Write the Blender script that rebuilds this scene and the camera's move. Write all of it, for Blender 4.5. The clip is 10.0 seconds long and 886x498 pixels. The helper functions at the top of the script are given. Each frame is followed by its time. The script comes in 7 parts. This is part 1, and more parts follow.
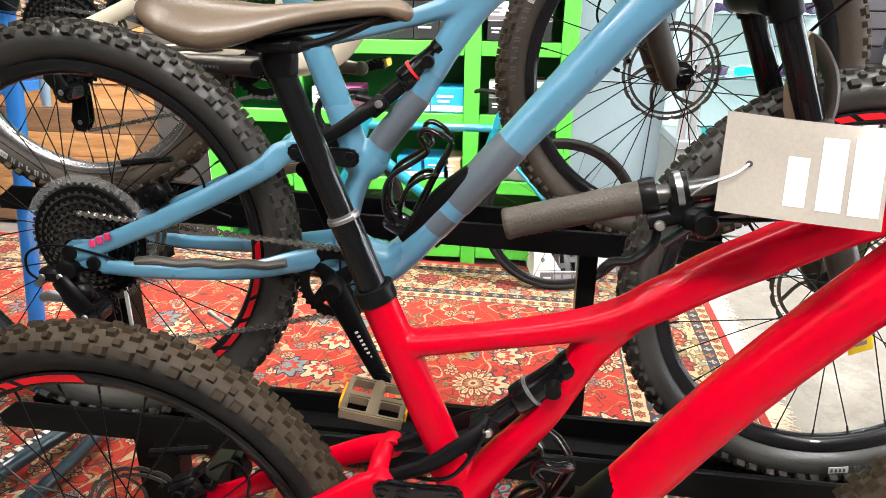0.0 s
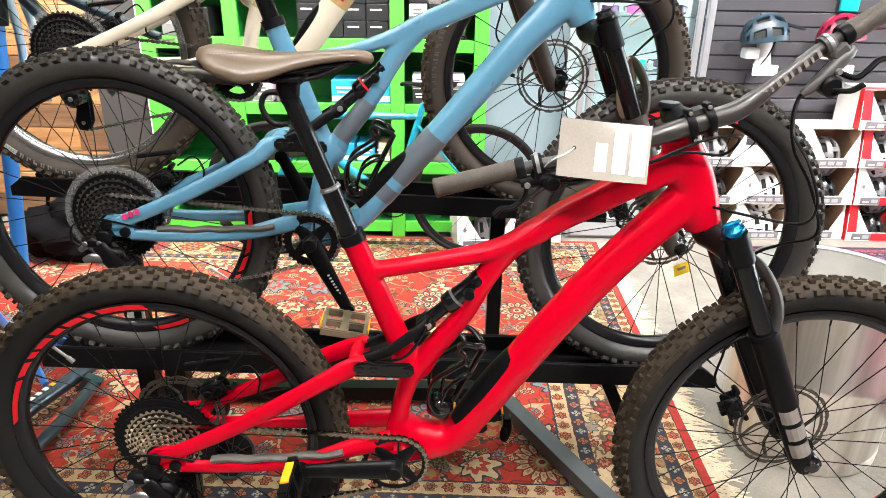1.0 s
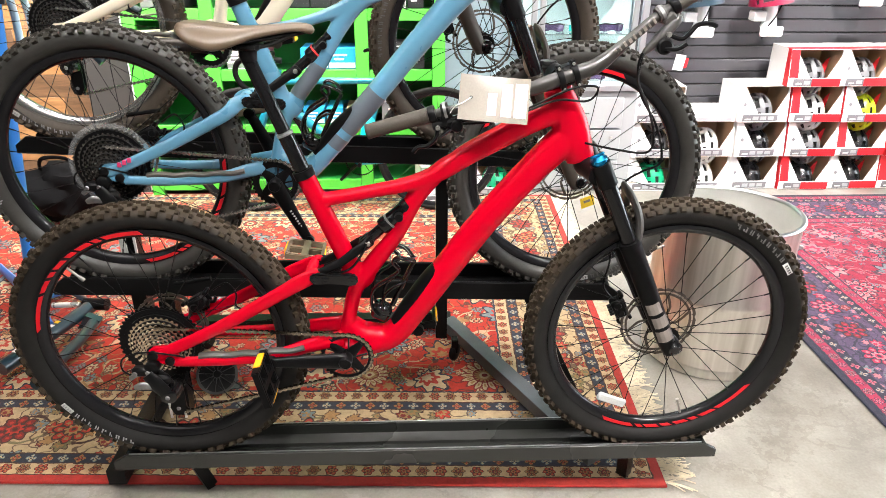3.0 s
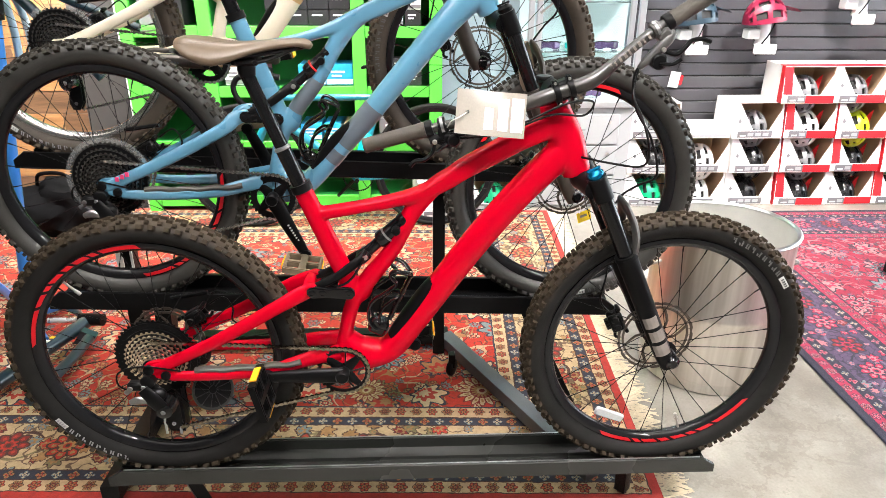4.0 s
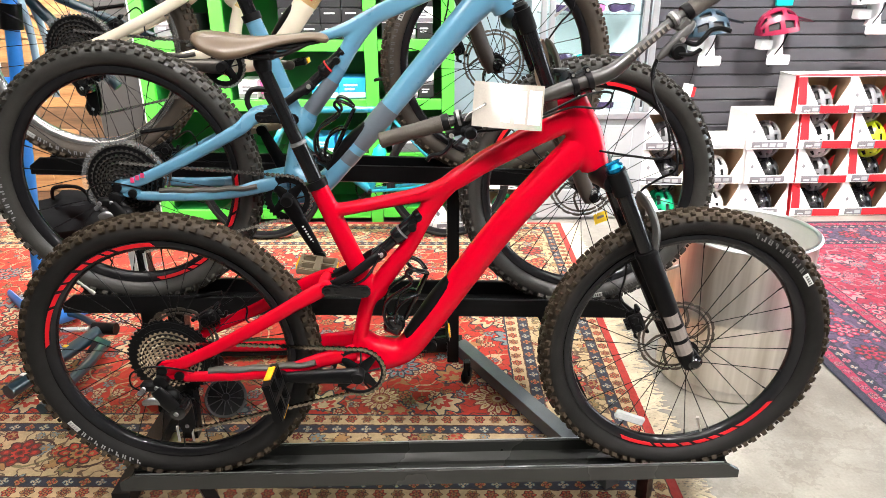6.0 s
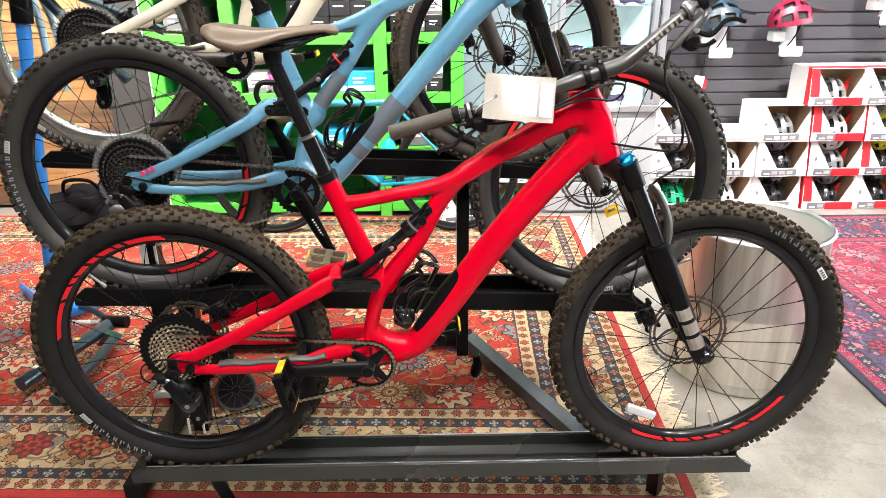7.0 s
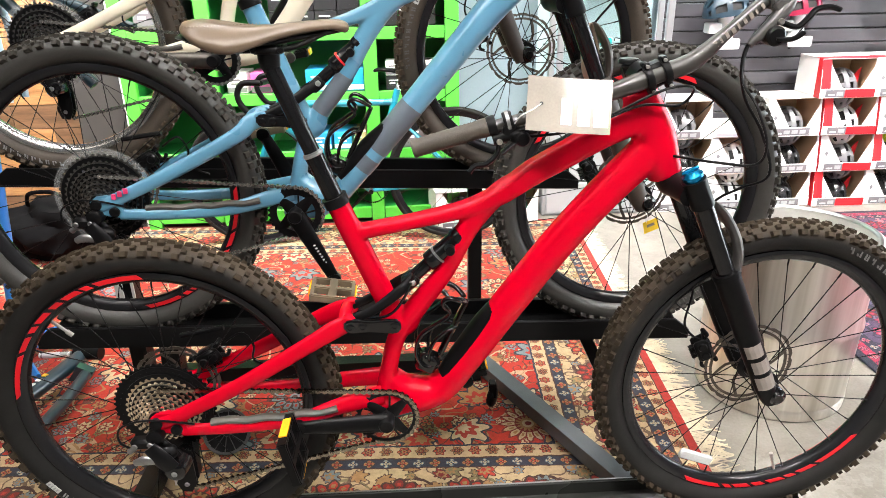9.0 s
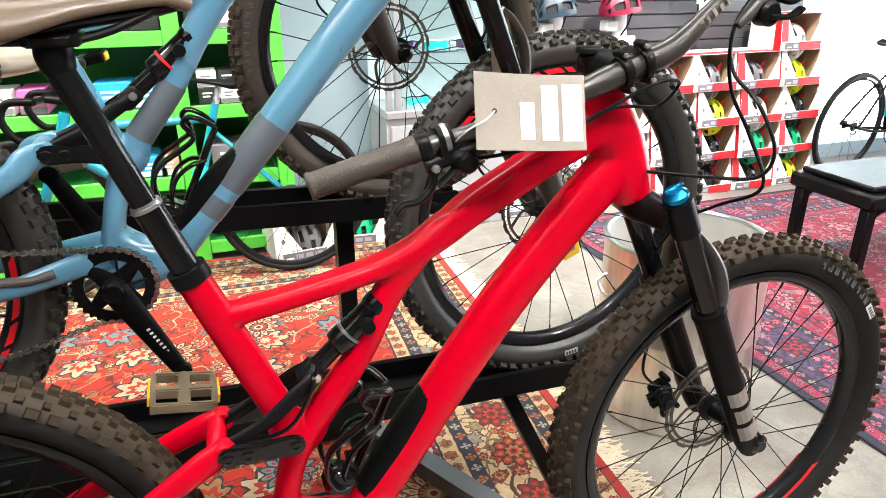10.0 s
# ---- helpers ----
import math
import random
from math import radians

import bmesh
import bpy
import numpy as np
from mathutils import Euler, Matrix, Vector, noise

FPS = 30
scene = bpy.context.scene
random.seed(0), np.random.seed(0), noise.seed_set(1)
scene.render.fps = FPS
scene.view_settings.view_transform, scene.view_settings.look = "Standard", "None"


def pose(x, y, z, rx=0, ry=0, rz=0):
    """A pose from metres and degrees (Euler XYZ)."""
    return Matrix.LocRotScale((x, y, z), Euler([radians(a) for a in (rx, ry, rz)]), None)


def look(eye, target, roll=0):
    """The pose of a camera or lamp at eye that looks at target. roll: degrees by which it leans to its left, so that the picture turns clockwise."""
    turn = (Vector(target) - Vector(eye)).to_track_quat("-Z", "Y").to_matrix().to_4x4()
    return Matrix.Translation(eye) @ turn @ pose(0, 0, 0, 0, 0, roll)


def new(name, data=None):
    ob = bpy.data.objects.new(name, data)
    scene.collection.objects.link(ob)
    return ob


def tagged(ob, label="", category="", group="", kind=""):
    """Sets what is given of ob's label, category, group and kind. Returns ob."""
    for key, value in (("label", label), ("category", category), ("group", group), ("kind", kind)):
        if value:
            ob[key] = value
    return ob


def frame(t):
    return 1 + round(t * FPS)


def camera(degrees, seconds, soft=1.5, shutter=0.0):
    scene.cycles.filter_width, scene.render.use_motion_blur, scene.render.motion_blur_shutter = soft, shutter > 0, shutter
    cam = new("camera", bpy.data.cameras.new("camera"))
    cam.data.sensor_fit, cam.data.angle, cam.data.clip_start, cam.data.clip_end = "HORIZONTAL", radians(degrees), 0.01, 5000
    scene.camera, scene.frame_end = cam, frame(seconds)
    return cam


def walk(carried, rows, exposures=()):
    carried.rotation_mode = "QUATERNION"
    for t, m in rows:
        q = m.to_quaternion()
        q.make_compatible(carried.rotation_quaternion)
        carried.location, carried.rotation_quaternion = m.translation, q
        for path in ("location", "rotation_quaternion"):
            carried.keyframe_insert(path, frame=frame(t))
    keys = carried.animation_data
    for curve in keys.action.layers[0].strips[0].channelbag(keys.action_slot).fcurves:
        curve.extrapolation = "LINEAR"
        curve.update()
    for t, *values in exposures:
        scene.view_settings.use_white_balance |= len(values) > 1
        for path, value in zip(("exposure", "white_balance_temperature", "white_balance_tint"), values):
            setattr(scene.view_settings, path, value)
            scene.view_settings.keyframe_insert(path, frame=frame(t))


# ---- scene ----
cam = camera(66.8, 10.0, 0.85)
PATH = [
    (0, (0.48, -0.679, 1.25), (0.287, 1.177, 0.529), 0.7),
    (0.5, (0.417, -0.871, 1.269), (0.451, 0.993, 0.546), 0.8),
    (1, (0.474, -1.081, 1.357), (0.503, 0.766, 0.591), 1.0),
    (1.5, (0.498, -1.202, 1.363), (0.516, 0.624, 0.549), 0.6),
    (2, (0.535, -1.339, 1.414), (0.578, 0.471, 0.565), 0.7),
    (2.5, (0.582, -1.393, 1.409), (0.644, 0.415, 0.557), 0.4),
    (4, (0.582, -1.41, 1.398), (0.662, 0.419, 0.593), 0.4),
    (4.5, (0.572, -1.41, 1.391), (0.64, 0.444, 0.643), 0.1),
    (5, (0.575, -1.409, 1.359), (0.639, 0.452, 0.631), 0.1),
    (5.5, (0.582, -1.413, 1.339), (0.644, 0.445, 0.602), -0.1),
    (6, (0.568, -1.413, 1.338), (0.618, 0.443, 0.594), -0.2),
    (7.5, (0.563, -1.397, 1.334), (0.582, 0.449, 0.564), -0.6),
    (8, (0.573, -1.374, 1.335), (0.59, 0.469, 0.56), -0.7),
    (8.5, (0.55, -1.31, 1.333), (0.57, 0.533, 0.557), -0.9),
    (9, (0.471, -1.168, 1.321), (0.558, 0.672, 0.541), -1.0),
    (9.5, (0.428, -1.006, 1.294), (0.732, 0.817, 0.529), -0.7),
    (10, (0.375, -0.78, 1.255), (0.99, 0.965, 0.496), -0.3),
]
walk(cam, [(t, look(eye, target, roll)) for t, eye, target, roll in PATH], [(0, 0.04), (0.5, 0.06), (1.5, 0.14), (9.0, 0.14), (10, 0.04)])

# ---------------------------------------------------------------- world and light
world = bpy.data.worlds.new("world")
scene.world = world
world.use_nodes = True
wn = world.node_tree
sky = wn.nodes.new("ShaderNodeTexSky")
sky.sky_type, sky.sun_disc = "NISHITA", False
sky.sun_elevation, sky.sun_rotation = radians(38), radians(70)
wn.nodes["Background"].inputs["Strength"].default_value = 0.12
wn.links.new(sky.outputs[0], wn.nodes["Background"].inputs["Color"])


def area_lamp(name, at, target, power, size, size_y=None, colour=(1, 0.955, 0.92), spread=180):
    lamp = bpy.data.lights.new(name, "AREA")
    lamp.energy, lamp.size, lamp.color = power, size, colour
    if size_y:
        lamp.shape, lamp.size_y = "RECTANGLE", size_y
    lamp.spread = radians(spread)
    ob = new(name, lamp)
    ob.matrix_world = look(at, target)
    return ob


# first row: track spots; second row: fill added for bikes and front floor
for at, target, power in (((-1.2, 1.7, 2.75), (-1.3, 2.5, 1.1), 76), ((0.1, 1.3, 2.75), (0.0, 2.2, 0.8), 30), ((1.45, 1.3, 2.75), (1.4, 2.2, 0.6), 17), ((2.8, 1.1, 2.75), (2.8, 2.4, 0.6), 54),
                          ((-0.9, 0.0, 2.75), (-0.3, 0.75, 1.3), 7), ((0.5, -1.25, 2.75), (0.6, -0.45, 0.0), 20), ((2.6, -0.4, 2.75), (2.4, 0.3, 0), 14), ((2.2, -1.4, 2.75), (1.4, 0, 0.3), 20)):
    area_lamp("ceiling_spot_fill", at, target, power, 0.2, spread=96)
for dx in (-0.75, 0.0, 0.75):
    area_lamp("ceiling_panel", (-1.4 + dx, -1.7, 2.78), (-1.4 + dx, -1.69, 0), 6, 0.62, 1.0)
area_lamp("ceiling_panel", (1.05, -2.25, 2.78), (1.05, -2.24, 0), 22, 0.7, 0.85)
area_lamp("tube_light", (0.8, -0.75, 2.78), (0.8, -0.74, 0), 54, 3.8, 0.24)
area_lamp("tube_light", (0.75, 0.95, 2.78), (0.75, 0.96, 0), 58, 2.8, 0.2)
area_lamp("showcase_lamp", (1.52, 2.50, 1.95), (1.52, 2.52, 0), 10, 0.5, 0.08, (0.9, 0.97, 1))
area_lamp("window_light", (5.52, 1.0, 1.25), (0, 0.9, 0.6), 55, 3.0, 1.9, (0.93, 0.97, 1))

# ---------------------------------------------------------------- node helpers


class Tree:
    """Short-hand for building one material."""

    def __init__(self, name):
        self.mat = bpy.data.materials.new(name)
        self.mat.use_nodes = True
        self.t = self.mat.node_tree
        self.bsdf = self.t.nodes["Principled BSDF"]
        self.coord = self.t.nodes.new("ShaderNodeTexCoord").outputs["Object"]

    def plug(self, value, socket):
        if isinstance(value, bpy.types.NodeSocket):
            self.t.links.new(value, socket)
        elif isinstance(value, (tuple, list)):
            socket.default_value = (*value, 1) if len(value) == 3 and len(socket.default_value) == 4 else value
        else:
            socket.default_value = value

    def m(self, op, a, b=0.0, c=0.0):
        n = self.t.nodes.new("ShaderNodeMath")
        n.operation = op
        for v, s in zip((a, b, c), n.inputs):
            self.plug(v, s)
        return n.outputs[0]

    def v(self, op, a, b=(0, 0, 0), scale=1.0):
        n = self.t.nodes.new("ShaderNodeVectorMath")
        n.operation = op
        self.plug(a, n.inputs[0]), self.plug(b, n.inputs[1])
        if op == "SCALE":
            self.plug(scale, n.inputs["Scale"])
        return n.outputs["Value"] if op in ("LENGTH", "DOT_PRODUCT", "DISTANCE") else n.outputs["Vector"]

    def xyz(self, vec):
        n = self.t.nodes.new("ShaderNodeSeparateXYZ")
        self.plug(vec, n.inputs[0])
        return n.outputs[0], n.outputs[1], n.outputs[2]

    def vec(self, x, y, z=0.0):
        n = self.t.nodes.new("ShaderNodeCombineXYZ")
        for v, s in zip((x, y, z), n.inputs):
            self.plug(v, s)
        return n.outputs[0]

    def noise(self, scale, detail=3.0, vec=None, rough=0.55):
        n = self.t.nodes.new("ShaderNodeTexNoise")
        self.plug(vec or self.coord, n.inputs["Vector"])
        self.plug(scale, n.inputs["Scale"]), self.plug(detail, n.inputs["Detail"]), self.plug(rough, n.inputs["Roughness"])
        return n.outputs["Fac"]

    def cells(self, vec, jitter=1.0, dims="2D"):
        n = self.t.nodes.new("ShaderNodeTexVoronoi")
        n.voronoi_dimensions = dims
        self.plug(vec, n.inputs["Vector"])
        self.plug(1.0, n.inputs["Scale"]), self.plug(jitter, n.inputs["Randomness"])
        return n.outputs["Distance"], n.outputs["Color"], n.outputs["Position"]

    def mix(self, fac, a, b):
        n = self.t.nodes.new("ShaderNodeMix")
        n.data_type = "RGBA"
        self.plug(fac, n.inputs["Factor"]), self.plug(a, n.inputs["A"]), self.plug(b, n.inputs["B"])
        for s in n.inputs:
            if s.type == "RGBA" and s.name in "AB":
                self.plug(a if s.name == "A" else b, s)
        return [s for s in n.outputs if s.type == "RGBA"][0]

    def ramp(self, fac, stops, constant=False):
        n = self.t.nodes.new("ShaderNodeValToRGB")
        n.color_ramp.interpolation = "CONSTANT" if constant else "LINEAR"
        while len(n.color_ramp.elements) < len(stops):
            n.color_ramp.elements.new(1.0)
        for e, (p, c) in zip(n.color_ramp.elements, stops):
            e.position, e.color = p, (*c, 1)
        self.plug(fac, n.inputs[0])
        return n.outputs[0]

    def bump(self, height, strength=0.3, distance=0.002):
        n = self.t.nodes.new("ShaderNodeBump")
        self.plug(height, n.inputs["Height"]), self.plug(strength, n.inputs["Strength"]), self.plug(distance, n.inputs["Distance"])
        self.t.links.new(n.outputs[0], self.bsdf.inputs["Normal"])

    def set(self, **values):
        for k, v in values.items():
            self.plug(v, self.bsdf.inputs[k.replace("_", " ")])
        return self.mat


def surface(name, colour, rough=0.5, metal=0.0, vary=0.12, scale=9.0, grain=220.0, bump=0.12, coat=0.0, **more):
    """A plain real surface: its colour with large and fine variation, uneven gloss and a fine relief."""
    t = Tree(name)
    big, fine = t.noise(scale, 4), t.noise(grain, 2)
    f = t.m("ADD", t.m("MULTIPLY", big, 0.65), t.m("MULTIPLY", fine, 0.35))
    dark = tuple(c * (1 - vary) for c in colour)
    light = tuple(min(1.0, c * (1 + vary)) for c in colour)
    col = t.ramp(f, [(0.3, dark), (0.7, light)])
    rgh = t.m("ADD", rough - 0.07, t.m("MULTIPLY", big, 0.14))
    if bump:
        t.bump(fine, bump, 0.0015)
    return t.set(Base_Color=col, Roughness=rgh, Metallic=metal, Coat_Weight=coat, Coat_Roughness=0.06, **more)


def glass(name, colour=(0.9, 0.97, 0.95), rough=0.02):
    t = Tree(name)
    t.set(Base_Color=colour, Roughness=t.m("ADD", rough, t.m("MULTIPLY", t.noise(30), 0.02)), Transmission_Weight=1.0, IOR=1.45)
    return t.mat


# ---------------------------------------------------------------- materials
RED = surface("satin_red_paint", (0.48, 0.0003, 0.0125), 0.2, 0.0, 0.05, 5, 900, 0.02, 0.0, Specular_IOR_Level=0.19)
BLUE = surface("gloss_storm_blue_paint", (0.088, 0.245, 0.365), 0.28, 0.0, 0.07, 5, 900, 0.01, 1.0, Coat_IOR=1.7)
CREAM = surface("gloss_cream_paint", (0.78, 0.70, 0.55), 0.3, 0.0, 0.05, 5, 900, 0.02, 0.8)
TEAL = surface("gloss_teal_paint", (0.01, 0.23, 0.32), 0.28, 0.0, 0.08, 5, 900, 0.02, 0.8)
NAVY_PAINT = surface("dark_teal_paint", (0.007, 0.024, 0.035), 0.35, 0.0, 0.1, 5, 900, 0.02, 0.5)
PALE_BLUE = surface("gloss_pale_blue_paint", (0.42, 0.60, 0.72), 0.3, 0.0, 0.08, 7, 400, 0.03, 0.5)
STAND_BLUE = surface("bright_blue_paint", (0.03, 0.22, 0.68), 0.4, 0.0, 0.15, 7, 400, 0.06, 0.3)
BLACK = surface("black_anodised_metal", (0.0045, 0.0045, 0.0048), 0.33, 0.0, 0.25, 20, 600, 0.05, Specular_IOR_Level=0.12)
GLOSS_BLACK = surface("gloss_black_tube", (0.0040, 0.0040, 0.0043), 0.12, 0.0, 0.2, 9, 900, 0.02, 0.15, Specular_IOR_Level=0.4)
CARBON = surface("matt_black_carbon", (0.0040, 0.0040, 0.0043), 0.36, 0.0, 0.3, 25, 500, 0.08, Specular_IOR_Level=0.09)
ARCH_GREY = surface("worn_grey_black_casting", (0.045, 0.043, 0.041), 0.38, 0.0, 0.3, 25, 500, 0.08)
GUARD_GREY = surface("grey_brown_rubber_guard", (0.060, 0.055, 0.048), 0.5, 0.0, 0.15, 25, 500, 0.08)
CHARCOAL = surface("charcoal_decal", (0.085, 0.105, 0.125), 0.4, 0.0, 0.1, 9, 500, 0.03, 0.4)
GREY_DECAL = surface("grey_brown_decal", (0.20, 0.175, 0.155), 0.5, 0.0, 0.15, 40, 500, 0.03)
STEEL = surface("worn_steel", (0.50, 0.48, 0.45), 0.32, 0.85, 0.18, 60, 700, 0.1)
ROTOR = surface("bronzed_rotor_steel", (0.085, 0.070, 0.058), 0.32, 0.5, 0.25, 60, 700, 0.1)
CHAIN_STEEL = surface("oiled_chain_steel", (0.27, 0.235, 0.185), 0.15, 1.0, 0.4, 130, 700, 0.1)
CHAIN_BRIGHT = surface("bright_chain_steel", (0.60, 0.58, 0.55), 0.16, 0.95, 0.6, 170, 700, 0.1)
MID_STEEL = surface("grey_lever_steel", (0.30, 0.30, 0.30), 0.32, 0.85, 0.2, 60, 700, 0.1)
DARK_STEEL = surface("dark_steel", (0.12, 0.11, 0.10), 0.36, 1.0, 0.25, 60, 700, 0.1)
SILVER = surface("silver_alloy", (0.78, 0.78, 0.78), 0.28, 0.7, 0.08, 30, 700, 0.05)
# darker copy of the nickel; every other cog takes it to imitate light and shade
COG_SHADE = surface("shaded_cassette_nickel", (0.60, 0.48, 0.34), 0.3, 0.9, 0.25, 70, 700, 0.1)
COG_DARK = surface("blackened_cassette_steel", (0.17, 0.165, 0.155), 0.2, 0.9, 0.25, 70, 700, 0.1)
BRASS_COG = surface("nickel_cassette", (0.82, 0.70, 0.52), 0.22, 0.85, 0.2, 70, 700, 0.1)
RUBBER = surface("black_tyre_rubber", (0.012, 0.0115, 0.011), 0.55, 0.0, 0.3, 14, 320, 0.25, Specular_IOR_Level=0.12)


def tyre_rubber(name, wall, dust, amount):
    """Black sidewalls, with dust held between the knobs of the tread."""
    t = Tree(name)
    x, y, z = t.xyz(t.coord)
    r = t.m("SQRT", t.m("ADD", t.m("MULTIPLY", x, x), t.m("MULTIPLY", z, z)))
    big, fine = t.noise(14, 4), t.noise(320, 2)
    edge = t.m("ADD", r, t.m("MULTIPLY", t.m("SUBTRACT", big, 0.5), 0.02))
    f = t.m("MULTIPLY", t.m("GREATER_THAN", edge, 0.0), amount)
    crown = t.ramp(t.m("DIVIDE", t.m("SUBTRACT", edge, 0.322), 0.02), [(0.0, (0, 0, 0)), (1.0, (1, 1, 1))])
    col = t.mix(t.m("MULTIPLY", t.m("MULTIPLY", crown, f), t.m("ADD", 0.55, t.m("MULTIPLY", fine, 0.6))), t.ramp(big, [(0.3, tuple(c * 0.7 for c in wall)), (0.7, tuple(c * 1.3 for c in wall))]), dust)
    t.bump(fine, 0.25, 0.0015)
    return t.set(Base_Color=col, Roughness=t.m("ADD", 0.5, t.m("MULTIPLY", big, 0.16)), Specular_IOR_Level=0.16)


RUBBER_TRAIL = tyre_rubber("trail_dusted_tyre_rubber", (0.012, 0.0115, 0.011), (0.060, 0.044, 0.029), 0.85)
RUBBER_GREY = surface("greyed_tyre_rubber", (0.034, 0.033, 0.030), 0.36, 0.0, 0.3, 14, 320, 0.25, Specular_IOR_Level=0.42)
RUBBER_DUSTY = surface("dusty_tyre_rubber", (0.050, 0.038, 0.027), 0.65, 0.0, 0.35, 12, 260, 0.25)
DUSTY_BLACK = surface("dusty_black_fork_paint", (0.028, 0.022, 0.017), 0.45, 0.0, 0.4, 14, 300, 0.1)
TYRE_LABEL = surface("pale_tyre_label", (0.5, 0.5, 0.48), 0.55, 0.0, 0.2, 90, 400, 0.1)
KNOB = surface("new_rubber_knobs", (0.03, 0.025, 0.02), 0.62, 0.0, 0.35, 22, 260, 0.3, Specular_IOR_Level=0.12)
KNOB_DUSTY = surface("dusty_brown_knobs", (0.031, 0.0225, 0.0145), 0.72, 0.0, 0.35, 22, 260, 0.3, Specular_IOR_Level=0.12)
KNOB_TAN = surface("tan_dusty_knobs", (0.070, 0.052, 0.036), 0.72, 0.0, 0.35, 22, 260, 0.3, Specular_IOR_Level=0.2)
KNOB_DARK = surface("dark_rubber_knobs", (0.036, 0.033, 0.028), 0.6, 0.0, 0.3, 22, 260, 0.3, Specular_IOR_Level=0.12)
RIM = surface("satin_black_rim", (0.010, 0.010, 0.011), 0.22, 0.0, 0.2, 12, 500, 0.04, 0.2, Specular_IOR_Level=0.15)
RIM_SILVER = surface("brushed_silver_rim", (0.55, 0.54, 0.52), 0.25, 0.9, 0.1, 12, 500, 0.04)
RIM_RED = surface("red_rim_decal", (0.58, 0.004, 0.012), 0.38, 0.0, 0.06, 12, 500, 0.03)
RUBBER_INK_DARK = surface("dull_tyre_print", (0.075, 0.075, 0.072), 0.6, 0.0, 0.15, 60, 400, 0.1)
RUBBER_INK = surface("pale_tyre_print", (0.30, 0.30, 0.30), 0.6, 0.0, 0.15, 60, 400, 0.1)
WHITE_INK = surface("white_print", (0.8, 0.8, 0.78), 0.5, 0.0, 0.05, 30, 400, 0.03)
RED_INK = surface("red_print", (0.68, 0.01, 0.015), 0.5, 0.0, 0.08, 30, 400, 0.03)
PINK_INK = surface("pink_print", (0.62, 0.03, 0.12), 0.5, 0.0, 0.08, 30, 400, 0.03)
GOLD_INK = surface("ochre_decal", (0.62, 0.40, 0.16), 0.45, 0.0, 0.12, 30, 400, 0.03, 0.5)
SADDLE = surface("grey_brown_saddle_vinyl", (0.118, 0.085, 0.056), 0.36, 0.0, 0.14, 16, 420, 0.15)
BAR_GREY = surface("satin_grey_bar", (0.026, 0.024, 0.021), 0.33, 0.0, 0.15, 30, 330, 0.05, 0.2)
GRIP = surface("grey_brown_rubber_grip", (0.042, 0.034, 0.025), 0.6, 0.0, 0.15, 30, 330, 0.5)
FOX_BLUE = surface("anodised_blue", (0.0, 0.16, 0.33), 0.25, 0.7, 0.1, 40, 500, 0.05)
STANCHION = surface("polished_black_stanchion", (0.006, 0.006, 0.0065), 0.07, 0.0, 0.15, 20, 600, 0.0, 0.15, Specular_IOR_Level=0.25)
AMBER = surface("amber_reflector", (0.95, 0.42, 0.02), 0.2, 0.0, 0.1, 90, 500, 0.1, 0.6)
CLEAR_PLASTIC = surface("clear_reflector", (0.46, 0.48, 0.48), 0.18, 0.0, 0.12, 140, 500, 0.3, 0.6)
PAPER = surface("pale_card", (0.29, 0.26, 0.225), 0.2, 0.0, 0.12, 12, 300, 0.02, 1.0)
LABEL_WHITE = surface("white_label_paper", (0.88, 0.88, 0.86), 0.55, 0.0, 0.02, 30, 300, 0.02)
STRAP_BROWN = surface("brown_rubber_strap", (0.27, 0.215, 0.155), 0.5, 0.0, 0.12, 30, 300, 0.1)
YELLOW = surface("yellow_card", (0.75, 0.5, 0.02), 0.5, 0.0, 0.08, 20, 300, 0.05)
RACK = surface("black_powder_coat", (0.0045, 0.0045, 0.0048), 0.3, 0.0, 0.25, 8, 520, 0.25, Specular_IOR_Level=0.12)
RACK_TRAY = surface("dark_green_grey_powder_coat", (0.019, 0.020, 0.018), 0.26, 0.0, 0.08, 3, 520, 0.08)
RACK_GREY = surface("worn_dark_grey_steel", (0.075, 0.082, 0.09), 0.42, 0.2, 0.25, 10, 420, 0.2)
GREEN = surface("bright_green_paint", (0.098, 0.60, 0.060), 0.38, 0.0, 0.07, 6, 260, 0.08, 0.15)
# inner sides, boards and back take a darker green than the front
GREEN_BACK = surface("deep_green_inside", (0.012, 0.20, 0.035), 0.45, 0.0, 0.12, 6, 260, 0.08)
SLAT = surface("charcoal_slatwall_laminate", (0.062, 0.060, 0.068), 0.3, 0.0, 0.1, 4, 300, 0.05)
GROOVE = surface("dark_slot", (0.01, 0.01, 0.011), 0.6, 0.0, 0.1, 9, 200, 0.05)
WHITE_CARD = surface("white_printed_cardboard", (0.82, 0.80, 0.78), 0.5, 0.0, 0.03, 8, 260, 0.06)
RED_CARD = surface("red_printed_cardboard", (0.66, 0.012, 0.02), 0.45, 0.0, 0.06, 8, 260, 0.06)
TAN_CARD = surface("raw_cardboard", (0.55, 0.38, 0.24), 0.75, 0.0, 0.1, 10, 240, 0.15)
GREY_CARD = surface("grey_print_panel", (0.16, 0.15, 0.16), 0.5, 0.0, 0.1, 14, 260, 0.05)
BLACK_CARD = surface("black_printed_carton", (0.02, 0.02, 0.022), 0.4, 0.0, 0.15, 10, 260, 0.05)
CYAN_CARD = surface("sky_blue_carton", (0.02, 0.33, 0.66), 0.42, 0.0, 0.08, 10, 260, 0.05)
GREY_PANEL = surface("grey_steel_cabinet", (0.36, 0.37, 0.38), 0.4, 0.1, 0.06, 5, 260, 0.05)
ALUMINIUM = surface("satin_aluminium", (0.62, 0.64, 0.66), 0.35, 0.8, 0.06, 8, 400, 0.06)
